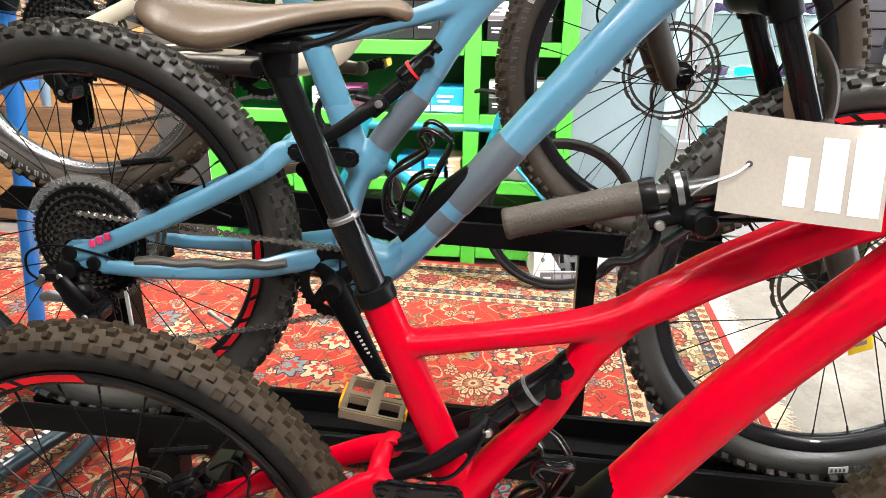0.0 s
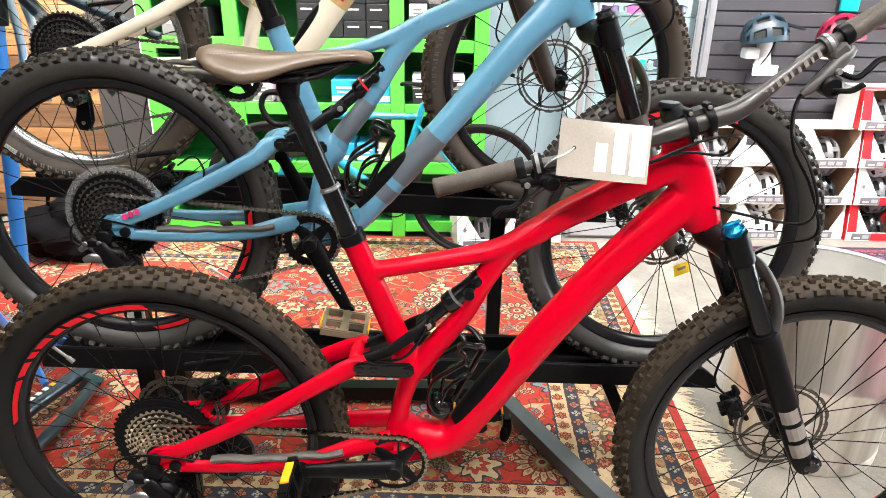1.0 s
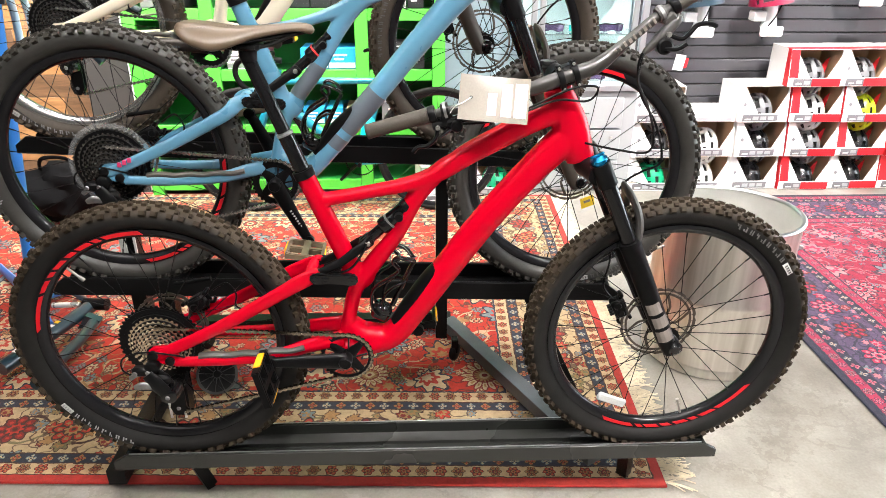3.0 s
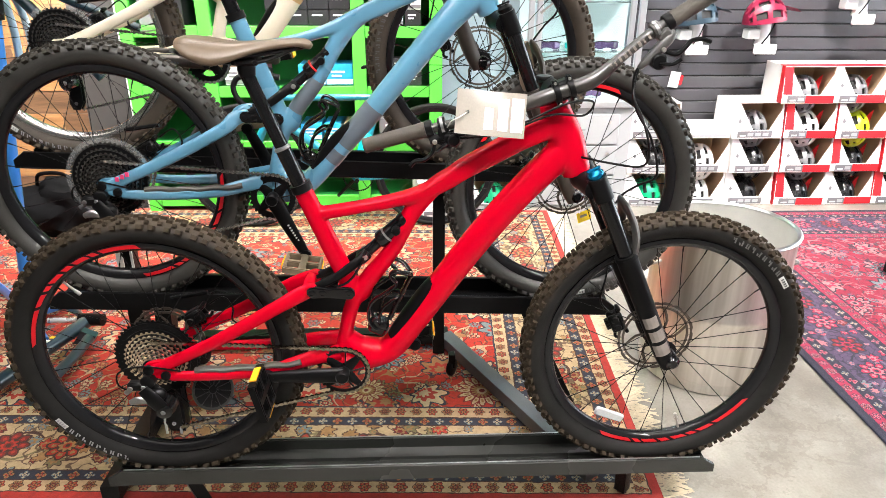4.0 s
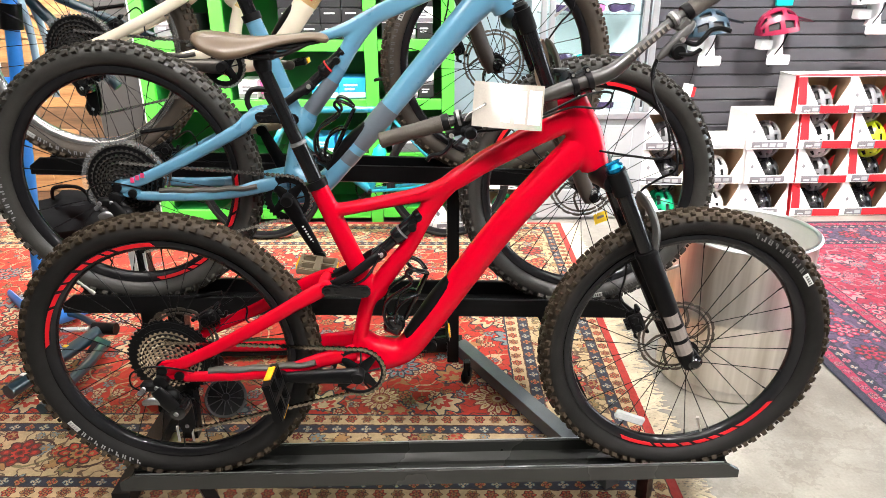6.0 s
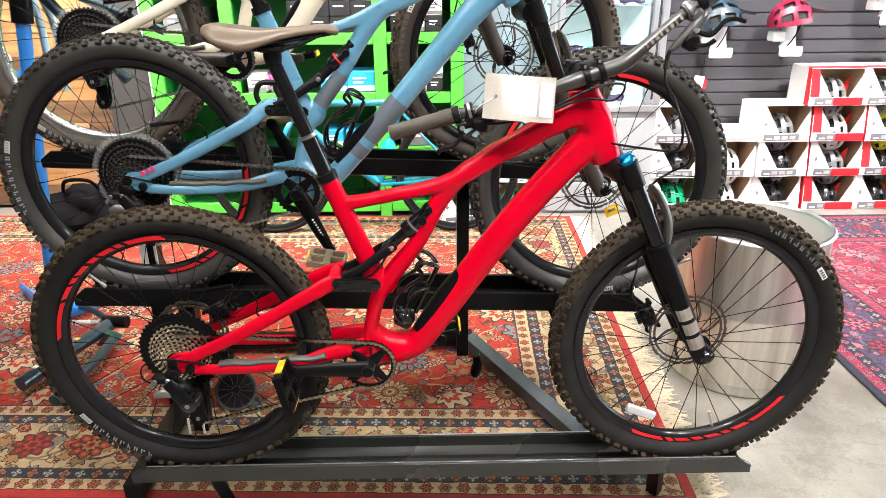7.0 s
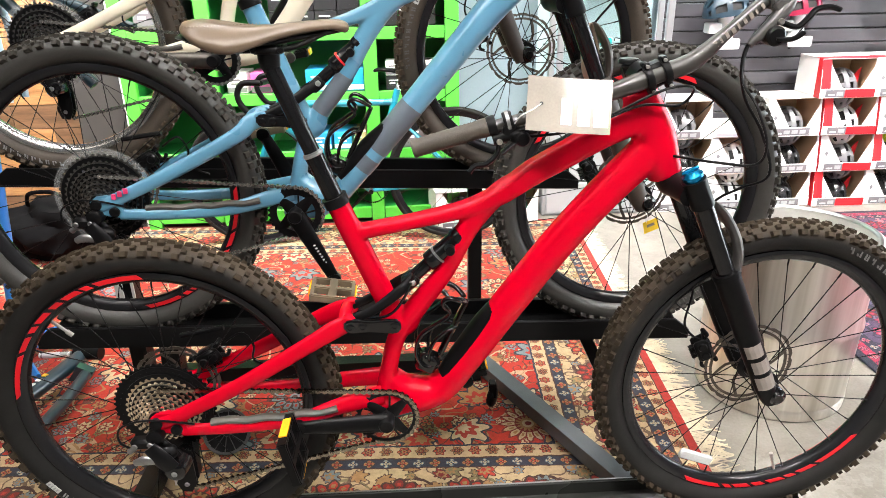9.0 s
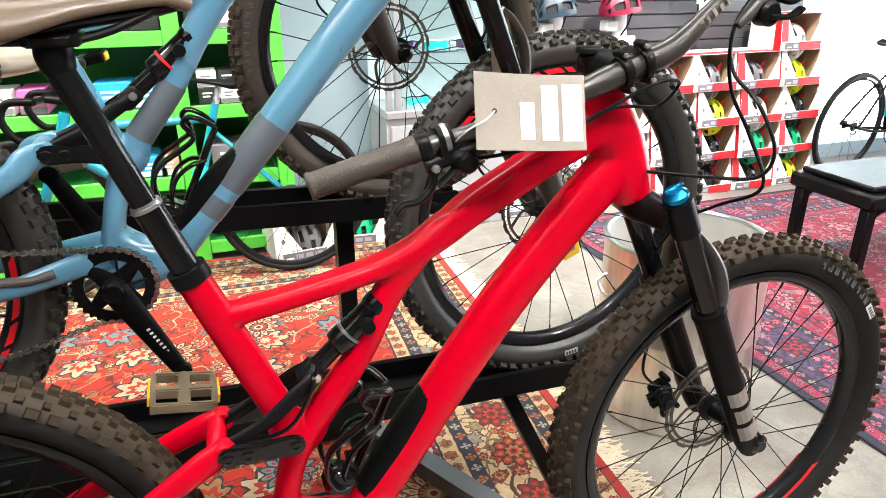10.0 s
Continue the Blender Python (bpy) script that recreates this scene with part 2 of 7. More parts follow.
WHITE_PLASTIC = surface("white_plastic", (0.80, 0.80, 0.80), 0.35, 0.0, 0.03, 8, 300, 0.03)
SHOWCASE_BACK = surface("pale_blue_back_panel", (0.62, 0.76, 0.80), 0.4, 0.0, 0.04, 5, 200, 0.03)
WALL_PAINT = surface("pale_grey_wall_paint", (0.50, 0.53, 0.56), 0.7, 0.0, 0.06, 3, 160, 0.12)
# for the unseen walls: dark so that less light bounces back
DIM_WALL = surface("unseen_wall_dark", (0.15, 0.155, 0.16), 0.7, 0.0, 0.08, 3, 160, 0.12)
BLUE_GREY_WALL = surface("blue_grey_panel", (0.33, 0.42, 0.48), 0.5, 0.0, 0.06, 3, 160, 0.05)
CEILING_PAINT = surface("dark_ceiling_paint", (0.07, 0.07, 0.072), 0.8, 0.0, 0.05, 3, 160, 0.1)
DARK_PANEL = surface("dark_grey_panel", (0.05, 0.047, 0.045), 0.55, 0.0, 0.1, 4, 200, 0.08)
# less metallic copy of the zinc that brightens the tub's inside
ZINC_LIT_INSIDE = surface("brightened_inner_zinc", (0.66, 0.65, 0.62), 0.42, 0.45, 0.12, 9, 300, 0.1)
GALVANISED_EDGE = surface("rolled_zinc_rim", (0.62, 0.63, 0.62), 0.3, 1.0, 0.15, 14, 300, 0.1)
CLOTH_BLACK = surface("black_bag_fabric", (0.004, 0.004, 0.0045), 0.85, 0.0, 0.3, 18, 500, 0.5, Specular_IOR_Level=0.08)
FRINGE = surface("cream_wool_fringe", (0.66, 0.57, 0.42), 0.9, 0.0, 0.2, 20, 300, 0.3)
EPS = surface("black_foam_liner", (0.02, 0.02, 0.02), 0.8, 0.0, 0.2, 30, 300, 0.3)
HELMET_BLACK = surface("black_helmet_shell", (0.018, 0.018, 0.02), 0.25, 0.0, 0.15, 10, 400, 0.03, 0.4)
HELMET_GREY = surface("grey_helmet_shell", (0.16, 0.16, 0.17), 0.3, 0.0, 0.12, 10, 400, 0.03, 0.4)
HELMET_WHITE = surface("white_helmet_shell", (0.75, 0.75, 0.74), 0.3, 0.0, 0.05, 10, 400, 0.03, 0.4)
HELMET_LIME = surface("lime_helmet_shell", (0.66, 0.78, 0.02), 0.3, 0.0, 0.06, 10, 400, 0.03, 0.4)
HELMET_GREEN = surface("green_helmet_shell", (0.0, 0.38, 0.16), 0.3, 0.0, 0.06, 10, 400, 0.03, 0.4)
HELMET_PINK = surface("crimson_helmet_shell", (0.22, 0.003, 0.032), 0.45, 0.0, 0.08, 10, 400, 0.03, 0.3)
HELMET_NAVY = surface("navy_helmet_shell", (0.014, 0.035, 0.055), 0.45, 0.0, 0.12, 10, 400, 0.03, 0.3)
TURQUOISE = surface("turquoise_plastic", (0.0, 0.48, 0.47), 0.35, 0.0, 0.08, 10, 400, 0.03)
PINK = surface("pink_plastic", (0.6, 0.12, 0.35), 0.35, 0.0, 0.08, 10, 400, 0.03)
PURPLE = surface("purple_lens", (0.06, 0.04, 0.10), 0.15, 0.0, 0.1, 10, 400, 0.0, 0.6)
BROWN_PLASTIC = surface("brown_resin_pedal", (0.16, 0.125, 0.08), 0.5, 0.0, 0.15, 30, 400, 0.15)
GLASS = glass("clear_glass")
LENS_FILM = surface("clear_plastic_disc", (0.62, 0.64, 0.64), 0.2, 0.0, 0.12, 20, 300, 0.05, 0.5, Alpha=0.10)


def concrete():
    t = Tree("polished_concrete")
    a, b, c = t.noise(1.1, 5), t.noise(7.0, 5), t.noise(120.0, 2)
    f = t.m("ADD", t.m("MULTIPLY", a, 0.5), t.m("ADD", t.m("MULTIPLY", b, 0.36), t.m("MULTIPLY", c, 0.14)))
    col = t.ramp(f, [(0.3, (0.11, 0.098, 0.084)), (0.48, (0.225, 0.205, 0.178)), (0.58, (0.30, 0.278, 0.245)), (0.7, (0.43, 0.40, 0.36))])
    scuff = t.m("MULTIPLY", t.m("GREATER_THAN", t.noise(3.4, 6, t.v("ADD", t.coord, (3, 8, 0)), 0.7), 0.60), t.m("GREATER_THAN", t.noise(26.0, 4), 0.46))
    col = t.mix(t.m("MULTIPLY", scuff, 0.13), col, (0.50, 0.47, 0.42))
    stain = t.m("COMPARE", t.noise(1.9, 7, t.v("ADD", t.coord, (1, 2, 0)), 0.65), 0.5, 0.012)
    col = t.mix(t.m("MULTIPLY", stain, 0.25), col, (0.12, 0.105, 0.09))
    t.bump(t.m("ADD", b, c), 0.06, 0.002)
    return t.set(Base_Color=col, Roughness=t.m("ADD", 0.22, t.m("MULTIPLY", b, 0.26)))


def galvanised():
    t = Tree("galvanised_steel")
    d, c, p = t.cells(t.v("SCALE", t.coord, scale=70.0), 1.0, "3D")
    r, g, b = t.xyz(c)
    # stretched noise paints warm upright reflections into the zinc's colour
    reflect_streak = t.noise(2.4, 3, t.v("MULTIPLY", t.coord, (9.0, 9.0, 0.35)))
    f = t.m("ADD", t.m("MULTIPLY", r, 0.01), reflect_streak)
    col = t.ramp(f, [(0.3, (0.56, 0.51, 0.44)), (0.7, (0.93, 0.89, 0.83))])
    t.bump(reflect_streak, 0.3, 0.008)
    return t.set(Base_Color=col, Metallic=0.92, Roughness=t.m("ADD", 0.24, t.m("MULTIPLY", reflect_streak, 0.16)))


def planks_wood():
    t = Tree("reclaimed_pine_planks")
    info = t.t.nodes.new("ShaderNodeObjectInfo").outputs["Random"]
    shift = t.vec(t.m("MULTIPLY", info, 31.0), t.m("MULTIPLY", info, 17.0), t.m("MULTIPLY", info, 9.0))
    p = t.v("ADD", t.v("MULTIPLY", t.coord, (1.6, 9.0, 14.0)), shift)
    g = t.noise(2.2, 6, p)
    fine = t.noise(9.0, 4, t.v("MULTIPLY", p, (1.0, 3.0, 5.0)))
    f = t.m("ADD", t.m("MULTIPLY", g, 0.6), t.m("MULTIPLY", fine, 0.4))
    warm = t.ramp(f, [(0.3, (0.16, 0.065, 0.022)), (0.5, (0.36, 0.18, 0.07)), (0.7, (0.52, 0.30, 0.13))])
    dim = t.ramp(f, [(0.3, (0.07, 0.038, 0.02)), (0.7, (0.24, 0.13, 0.065))])
    col = t.mix(t.m("GREATER_THAN", info, 0.62), warm, dim)
    t.bump(f, 0.3, 0.002)
    return t.set(Base_Color=col, Roughness=0.58)


CREAM_WOOL, OCHRE, NAVY_WOOL, RUST = (0.47, 0.36, 0.22), (0.30, 0.16, 0.06), (0.020, 0.022, 0.040), (0.36, 0.026, 0.012)
BRICK, SKY_WOOL, UMBER, OLIVE = (0.17, 0.014, 0.010), (0.145, 0.185, 0.20), (0.055, 0.020, 0.014), (0.17, 0.14, 0.065)


def strewn(t, p, size, jitter, shift):
    """Cells strewn over the plane: the way from each one's heart in metres, and two numbers for each one."""
    q = t.v("SCALE", t.v("ADD", p, (*shift, 0)), scale=1.0 / size)
    d, c, at = t.cells(q, jitter)
    a, b, e = t.xyz(c)
    return t.v("SCALE", t.v("SUBTRACT", q, at), scale=size), a, b


def rosette(t, col, rel, radius, petals, turn, rim, petal, ring, heart, keep=None):
    """One woven flower over col: a dark outline, parted petals with a blot in each, an inner ring and a heart."""
    x, y, z = t.xyz(rel)
    r = t.m("DIVIDE", t.v("LENGTH", rel), radius)
    wave = t.m("COSINE", t.m("ADD", t.m("MULTIPLY", t.m("ARCTAN2", y, x), petals), turn))
    lobe = t.m("ADD", 0.86, t.m("MULTIPLY", wave, 0.12))

    def lay(under, mask, over):
        return t.mix(t.m("MULTIPLY", mask, keep) if keep is not None else mask, under, over)

    inner = t.m("LESS_THAN", r, t.m("SUBTRACT", lobe, 0.11))
    col = lay(col, t.m("LESS_THAN", r, lobe), rim)
    col = lay(col, t.m("MULTIPLY", inner, t.m("GREATER_THAN", wave, -0.72)), petal)
    blot = t.m("MULTIPLY", t.m("GREATER_THAN", wave, 0.45), t.m("COMPARE", r, 0.60, 0.085))
    col = lay(col, blot, ring)
    col = lay(col, t.m("LESS_THAN", r, 0.44), rim)
    col = lay(col, t.m("LESS_THAN", r, t.m("ADD", 0.34, t.m("MULTIPLY", wave, 0.07))), ring)
    col = lay(col, t.m("LESS_THAN", r, 0.20), petal)
    return lay(col, t.m("LESS_THAN", r, 0.11), heart)


def palmette(t, col, rel, radius, turn, rim, body, vein, keep):
    """A lotus seen from the side: a pointed fan of leaves with a dark edge and a coloured core."""
    x, y, z = t.xyz(rel)
    a = t.m("ADD", t.m("ARCTAN2", y, x), turn)
    r = t.m("DIVIDE", t.v("LENGTH", rel), radius)
    fan = t.m("MULTIPLY", t.m("ADD", 0.62, t.m("MULTIPLY", t.m("COSINE", a), 0.36)), t.m("ADD", 0.86, t.m("MULTIPLY", t.m("COSINE", t.m("MULTIPLY", a, 9.0)), 0.16)))
    col = t.mix(t.m("MULTIPLY", t.m("LESS_THAN", r, fan), keep), col, rim)
    col = t.mix(t.m("MULTIPLY", t.m("LESS_THAN", r, t.m("SUBTRACT", fan, 0.10)), keep), col, body)
    col = t.mix(t.m("MULTIPLY", t.m("LESS_THAN", r, t.m("MULTIPLY", fan, 0.55)), keep), col, vein)
    return t.mix(t.m("MULTIPLY", t.m("LESS_THAN", r, t.m("MULTIPLY", fan, 0.3)), keep), col, body)


def carpet(name, x0, x1, y0, y1, field, deep, border, crimson=False, medallions=()):
    """A hand-knotted floral carpet: a field of rosettes on fine vines, framed by guard stripes and a wide border."""
    t = Tree(name)
    warp = t.v("SCALE", t.v("SUBTRACT", t.vec(t.noise(45.0), t.noise(45.0, 3, t.v("ADD", t.coord, (5, 5, 0)))), (0.5, 0.5, 0)), scale=0.012)
    x, y, z = t.xyz(t.v("ADD", t.coord, warp))
    flat = t.vec(x, y)
    dx = t.m("MINIMUM", t.m("SUBTRACT", x, x0), t.m("SUBTRACT", x1, x))
    dy = t.m("MINIMUM", t.m("SUBTRACT", y, y0), t.m("SUBTRACT", y1, y))
    d = t.m("MINIMUM", dx, dy)
    upright = t.m("LESS_THAN", dx, dy)
    along = t.m("ADD", t.m("MULTIPLY", y, upright), t.m("MULTIPLY", x, t.m("SUBTRACT", 1.0, upright)))
    pale = CREAM_WOOL if not crimson else (0.46, 0.20, 0.20)
    dark = UMBER if not crimson else NAVY_WOOL
    ochre, rust, olive, wool = (OCHRE, RUST, OLIVE, (0.46, 0.33, 0.19)) if not crimson else ((0.40, 0.15, 0.17), (0.34, 0.016, 0.060), (0.12, 0.10, 0.16), (0.30, 0.016, 0.055))
    # field: uneven dye, fine vines, leaves, lotus heads, rosettes
    col = t.mix(t.m("MULTIPLY", t.noise(2.4, 5), 1.0), field, deep)
    for size, seed, thin, ink in ((5.5, 0, 0.0085, pale), (8.0, 4, 0.010, ochre), (12.0, 9, 0.012, dark)):
        vine = t.m("COMPARE", t.noise(size, 1.0, t.v("ADD", flat, (seed, seed, 0))), 0.5, thin)
        col = t.mix(t.m("MULTIPLY", vine, 0.85), col, ink)
    for size, shift, share in ((0.042, (0.31, 0.17), 0.20), (0.062, (0.11, 0.47), 0.28)):
        rel, a, b = strewn(t, flat, size, 0.9, shift)
        tint = t.ramp(a, [(0.0, pale), (0.34, ochre), (0.56, SKY_WOOL), (0.78, olive)], True)
        col = palmette(t, col, rel, size * 0.62, t.m("MULTIPLY", a, 20.0), dark, tint, BRICK if not crimson else field, t.m("LESS_THAN", b, share))
    rel, a, b = strewn(t, flat, 0.088, 0.7, (0.71, 0.37))
    col = rosette(t, col, rel, 0.030, 6.0, t.m("MULTIPLY", a, 6.0), dark, t.ramp(a, [(0.0, pale), (0.55, ochre), (0.8, SKY_WOOL)], True), rust, dark, t.m("LESS_THAN", b, 0.30))
    rel, a, b = strewn(t, flat, 0.205, 0.6, (0.23, 0.41))
    col = palmette(t, col, rel, 0.105, t.m("MULTIPLY", a, 20.0), NAVY_WOOL, t.ramp(a, [(0.0, pale), (0.5, ochre), (0.8, SKY_WOOL)], True), rust, t.m("LESS_THAN", b, 0.72))
    rel, a, b = strewn(t, flat, 0.40, 0.45, (0.05, 0.19))
    col = rosette(t, col, rel, 0.085, 12.0, t.m("MULTIPLY", a, 6.0), t.ramp(b, [(0.0, dark), (0.5, NAVY_WOOL)], True), t.ramp(a, [(0.0, pale), (0.5, SKY_WOOL), (0.75, pale)], True), rust, dark, t.m("LESS_THAN", b, 0.8))
    for mx, my, radius in medallions:
        col = rosette(t, col, t.v("SUBTRACT", flat, (mx, my, 0)), radius, 16.0, 0.3, BRICK, pale, ochre, BRICK)

    def within(lo, hi):
        return t.m("MULTIPLY", t.m("GREATER_THAN", d, lo), t.m("LESS_THAN", d, hi))

    def row(ground, middle, step, radius, petals, shift, first, second):
        """Flowers in file along a stripe, two kinds by turns."""
        s = t.m("ADD", t.m("DIVIDE", along, step), shift)
        rel = t.vec(t.m("MULTIPLY", t.m("SUBTRACT", t.m("FRACT", s), 0.5), step), t.m("SUBTRACT", d, middle))
        other = t.m("GREATER_THAN", t.m("FRACT", t.m("MULTIPLY", t.m("FLOOR", s), 0.5)), 0.25)
        return rosette(t, ground, rel, radius, petals, 0.0, t.mix(other, first[0], second[0]), t.mix(other, first[1], second[1]), t.mix(other, first[2], second[2]), dark)

    # the wide border: scrolling stems, leaves and large flowers on a pale ground
    wide = t.mix(t.noise(3.0, 4), border, tuple(c * 0.8 for c in border))
    for k, ink in ((0.0, dark), (math.pi, olive)):
        stem = t.m("ADD", 0.222, t.m("MULTIPLY", t.m("SINE", t.m("ADD", t.m("MULTIPLY", along, 2 * math.pi / 0.36), k)), 0.062))
        wide = t.mix(t.m("COMPARE", d, stem, 0.0055), wide, ink)
    curl = t.m("COMPARE", t.noise(16.0, 1.5, t.v("ADD", flat, (7, 2, 0))), 0.5, 0.020)
    wide = t.mix(t.m("MULTIPLY", curl, 0.8), wide, dark)
    for size, shift, share in ((0.045, (0.05, 0.13), 0.5), (0.075, (0.35, 0.03), 0.65)):
        rel, a, b = strewn(t, flat, size, 0.8, shift)
        tint = t.ramp(a, [(0.0, olive), (0.25, rust), (0.5, SKY_WOOL), (0.65, ochre), (0.85, BRICK)], True)
        wide = palmette(t, wide, rel, size * 0.6, t.m("MULTIPLY", a, 20.0), dark, tint, ochre, t.m("LESS_THAN", b, share))
    wide = row(wide, 0.222, 0.18, 0.068, 8.0, 0.2, (dark, BRICK, rust), (dark, rust, ochre))
    guard = row(wool, 0.054, 0.052, 0.021, 6.0, 0.0, (dark, rust, ochre), (dark, ochre, BRICK))
    guard_in = row(wool, 0.397, 0.052, 0.021, 6.0, 0.4, (dark, rust, ochre), (dark, ochre, BRICK))
    navy = row(NAVY_WOOL, 0.096, 0.047, 0.018, 4.0, 0.1, (NAVY_WOOL, SKY_WOOL, CREAM_WOOL), (dark, ochre, rust))
    navy_in = row(NAVY_WOOL, 0.346, 0.047, 0.018, 4.0, 0.6, (NAVY_WOOL, SKY_WOOL, CREAM_WOOL), (dark, ochre, rust))
    for lo, hi, c in ((-1, 0.030, (0.34, 0.020, 0.014) if not crimson else NAVY_WOOL), (0.030, 0.034, dark), (0.034, 0.074, guard), (0.074, 0.078, dark), (0.078, 0.114, navy), (0.114, 0.118, dark), (0.118, 0.325, wide),
                      (0.325, 0.329, dark), (0.329, 0.364, navy_in), (0.364, 0.369, dark), (0.369, 0.417, guard_in), (0.417, 0.424, NAVY_WOOL)):
        col = t.mix(within(lo, hi), col, c)
    weave = t.noise(420.0, 2)
    pile = t.noise(60.0, 3)
    worn = t.ramp(t.m("ADD", t.m("MULTIPLY", pile, 0.6), t.m("MULTIPLY", weave, 0.4)), [(0.3, (0.66, 0.66, 0.66)), (0.7, (1.18, 1.16, 1.14))])
    n = t.t.nodes.new("ShaderNodeMix")
    n.data_type, n.blend_type = "RGBA", "MULTIPLY"
    n.inputs["Factor"].default_value = 1.0
    rgba = [s for s in n.inputs if s.type == "RGBA"]
    t.plug(col, rgba[0]), t.plug(worn, rgba[1])
    col = [s for s in n.outputs if s.type == "RGBA"][0]
    t.bump(t.m("ADD", weave, pile), 0.5, 0.003)
    return t.set(Base_Color=col, Roughness=0.9, Sheen_Weight=0.03, Sheen_Roughness=0.5)


CONCRETE, GALVANISED, PLANK = concrete(), galvanised(), planks_wood()

# ---------------------------------------------------------------- mesh helpers


def mesh_of(name, bm, material, smooth=True):
    me = bpy.data.meshes.new(name)
    bm.normal_update()
    bm.to_mesh(me)
    bm.free()
    me.materials.append(material)
    if smooth:
        for poly in me.polygons:
            poly.use_smooth = True
        me.set_sharp_from_angle(angle=radians(42))
    return me


def part(name, bm, material, parent=None, label="", smooth=True):
    """One mesh object, under a thing or a part where one is given."""
    ob = new(name, bm if isinstance(bm, bpy.types.Mesh) else mesh_of(name, bm, material, smooth))
    if parent is not None:
        ob.parent = parent
    return tagged(ob, label)


def thing(name, label, category, at=(0, 0, 0), m=None, group="", kind=""):
    ob = new(name)
    ob.empty_display_size = 0.1
    ob.matrix_world = m or Matrix.Translation(at)
    return tagged(ob, label, category, group, kind)


def box(bm, lo, hi, bevel=0.003, m=None, segments=1):
    """A box between two corners with rounded edges, added to bm."""
    lo, hi = Vector(lo), Vector(hi)
    made = bmesh.ops.create_cube(bm, size=1.0, matrix=Matrix.Translation((lo + hi) / 2) @ Matrix.Diagonal((*(hi - lo), 1)))
    verts = made["verts"]
    if bevel > 0:
        edges = list({e for v in verts for e in v.link_edges})
        b = min(bevel, 0.45 * min(hi - lo))
        made = bmesh.ops.bevel(bm, geom=edges, offset=b, segments=segments, profile=0.5, affect="EDGES")
        verts = list({v for f in made["faces"] for v in f.verts} | {v for v in verts if v.is_valid})
    if m is not None:
        bmesh.ops.transform(bm, matrix=m, verts=verts)
    return bm


def boxed(lo, hi, bevel=0.003, m=None):
    return box(bmesh.new(), lo, hi, bevel, m)


def curve_points(points, per=6):
    """A smooth line through the points; each point may carry further numbers, which are smoothed with it."""
    P = [np.array(p, float) for p in points]
    if len(P) < 3:
        return [P[0] + (P[-1] - P[0]) * i / per for i in range(per + 1)]
    out = []
    for i in range(len(P) - 1):
        a, b, c, d = P[max(i - 1, 0)], P[i], P[i + 1], P[min(i + 2, len(P) - 1)]
        for k in range(per):
            s = k / per
            out.append(0.5 * (2 * b + (c - a) * s + (2 * a - 5 * b + 4 * c - d) * s * s + (3 * b - 3 * c + d - a) * s ** 3))
    return out + [P[-1]]


def tube(bm, points, ra=None, rb=None, seg=14, per=6, side=(0, 1, 0), cap=True, square=1.0):
    """A tube along points (x, y, z) or (x, y, z, a, b): a is its half height in the plane, b its half width along side; square under 1 flattens its faces."""
    bulge = lambda c: math.copysign(abs(c) ** square, c)
    rows = []
    pts = curve_points([(*p, ra, rb or ra) if len(p) == 3 else p for p in points], per)
    for i, p in enumerate(pts):
        t = Vector(pts[min(i + 1, len(pts) - 1)][:3]) - Vector(pts[max(i - 1, 0)][:3])
        t.normalize()
        s = Vector(side)
        s = s - t * s.dot(t)
        if s.length < 1e-3:
            s = t.orthogonal()
        s.normalize()
        n = t.cross(s)
        rows.append([bm.verts.new(Vector(p[:3]) + n * (bulge(math.cos(2 * math.pi * k / seg)) * p[3]) + s * (bulge(math.sin(2 * math.pi * k / seg)) * p[4])) for k in range(seg)])
    for a, b in zip(rows, rows[1:]):
        for k in range(seg):
            bm.faces.new((a[k], b[k], b[(k + 1) % seg], a[(k + 1) % seg]))
    if cap:
        bm.faces.new(rows[0]), bm.faces.new(rows[-1][::-1])
    bmesh.ops.recalc_face_normals(bm, faces=bm.faces)
    return bm


def tubed(points, ra=None, rb=None, seg=14, per=6, side=(0, 1, 0)):
    return tube(bmesh.new(), points, ra, rb, seg, per, side)


def lathe(bm, profile, seg=48, m=None, closed=False):
    """Turns a profile of (radius, along) round the y axis."""
    rows = []
    for k in range(seg):
        a = 2 * math.pi * k / seg
        rows.append([bm.verts.new((r * math.cos(a), y, r * math.sin(a))) for r, y in profile])
    n = len(profile)
    for i in range(seg):
        A, B = rows[i], rows[(i + 1) % seg]
        for j in range(n if closed else n - 1):
            bm.faces.new((A[j], A[(j + 1) % n], B[(j + 1) % n], B[j]))
    verts = [v for r in rows for v in r]
    bmesh.ops.remove_doubles(bm, verts=verts, dist=1e-6)
    verts = [v for v in verts if v.is_valid]
    if m is not None:
        bmesh.ops.transform(bm, matrix=m, verts=verts)
    bmesh.ops.recalc_face_normals(bm, faces=bm.faces)
    return bm


def lathed(profile, seg=48, m=None, closed=False):
    return lathe(bmesh.new(), profile, seg, m, closed)


UPRIGHT = pose(0, 0, 0, 90, 0, 0)  # turns a lathe about y into one about z


def rod(bm, a, b, r, seg=8):
    return tube(bm, [a, b], r, r, seg, 1)


def plate(bm, outline, y0, y1):
    """A flat plate in the xz plane with the given outline, from y0 to y1."""
    A = [bm.verts.new((x, y0, z)) for x, z in outline]
    B = [bm.verts.new((x, y1, z)) for x, z in outline]
    n = len(outline)
    bm.faces.new(A), bm.faces.new(B[::-1])
    for i in range(n):
        bm.faces.new((A[i], B[i], B[(i + 1) % n], A[(i + 1) % n]))
    bmesh.ops.recalc_face_normals(bm, faces=bm.faces)
    return bm


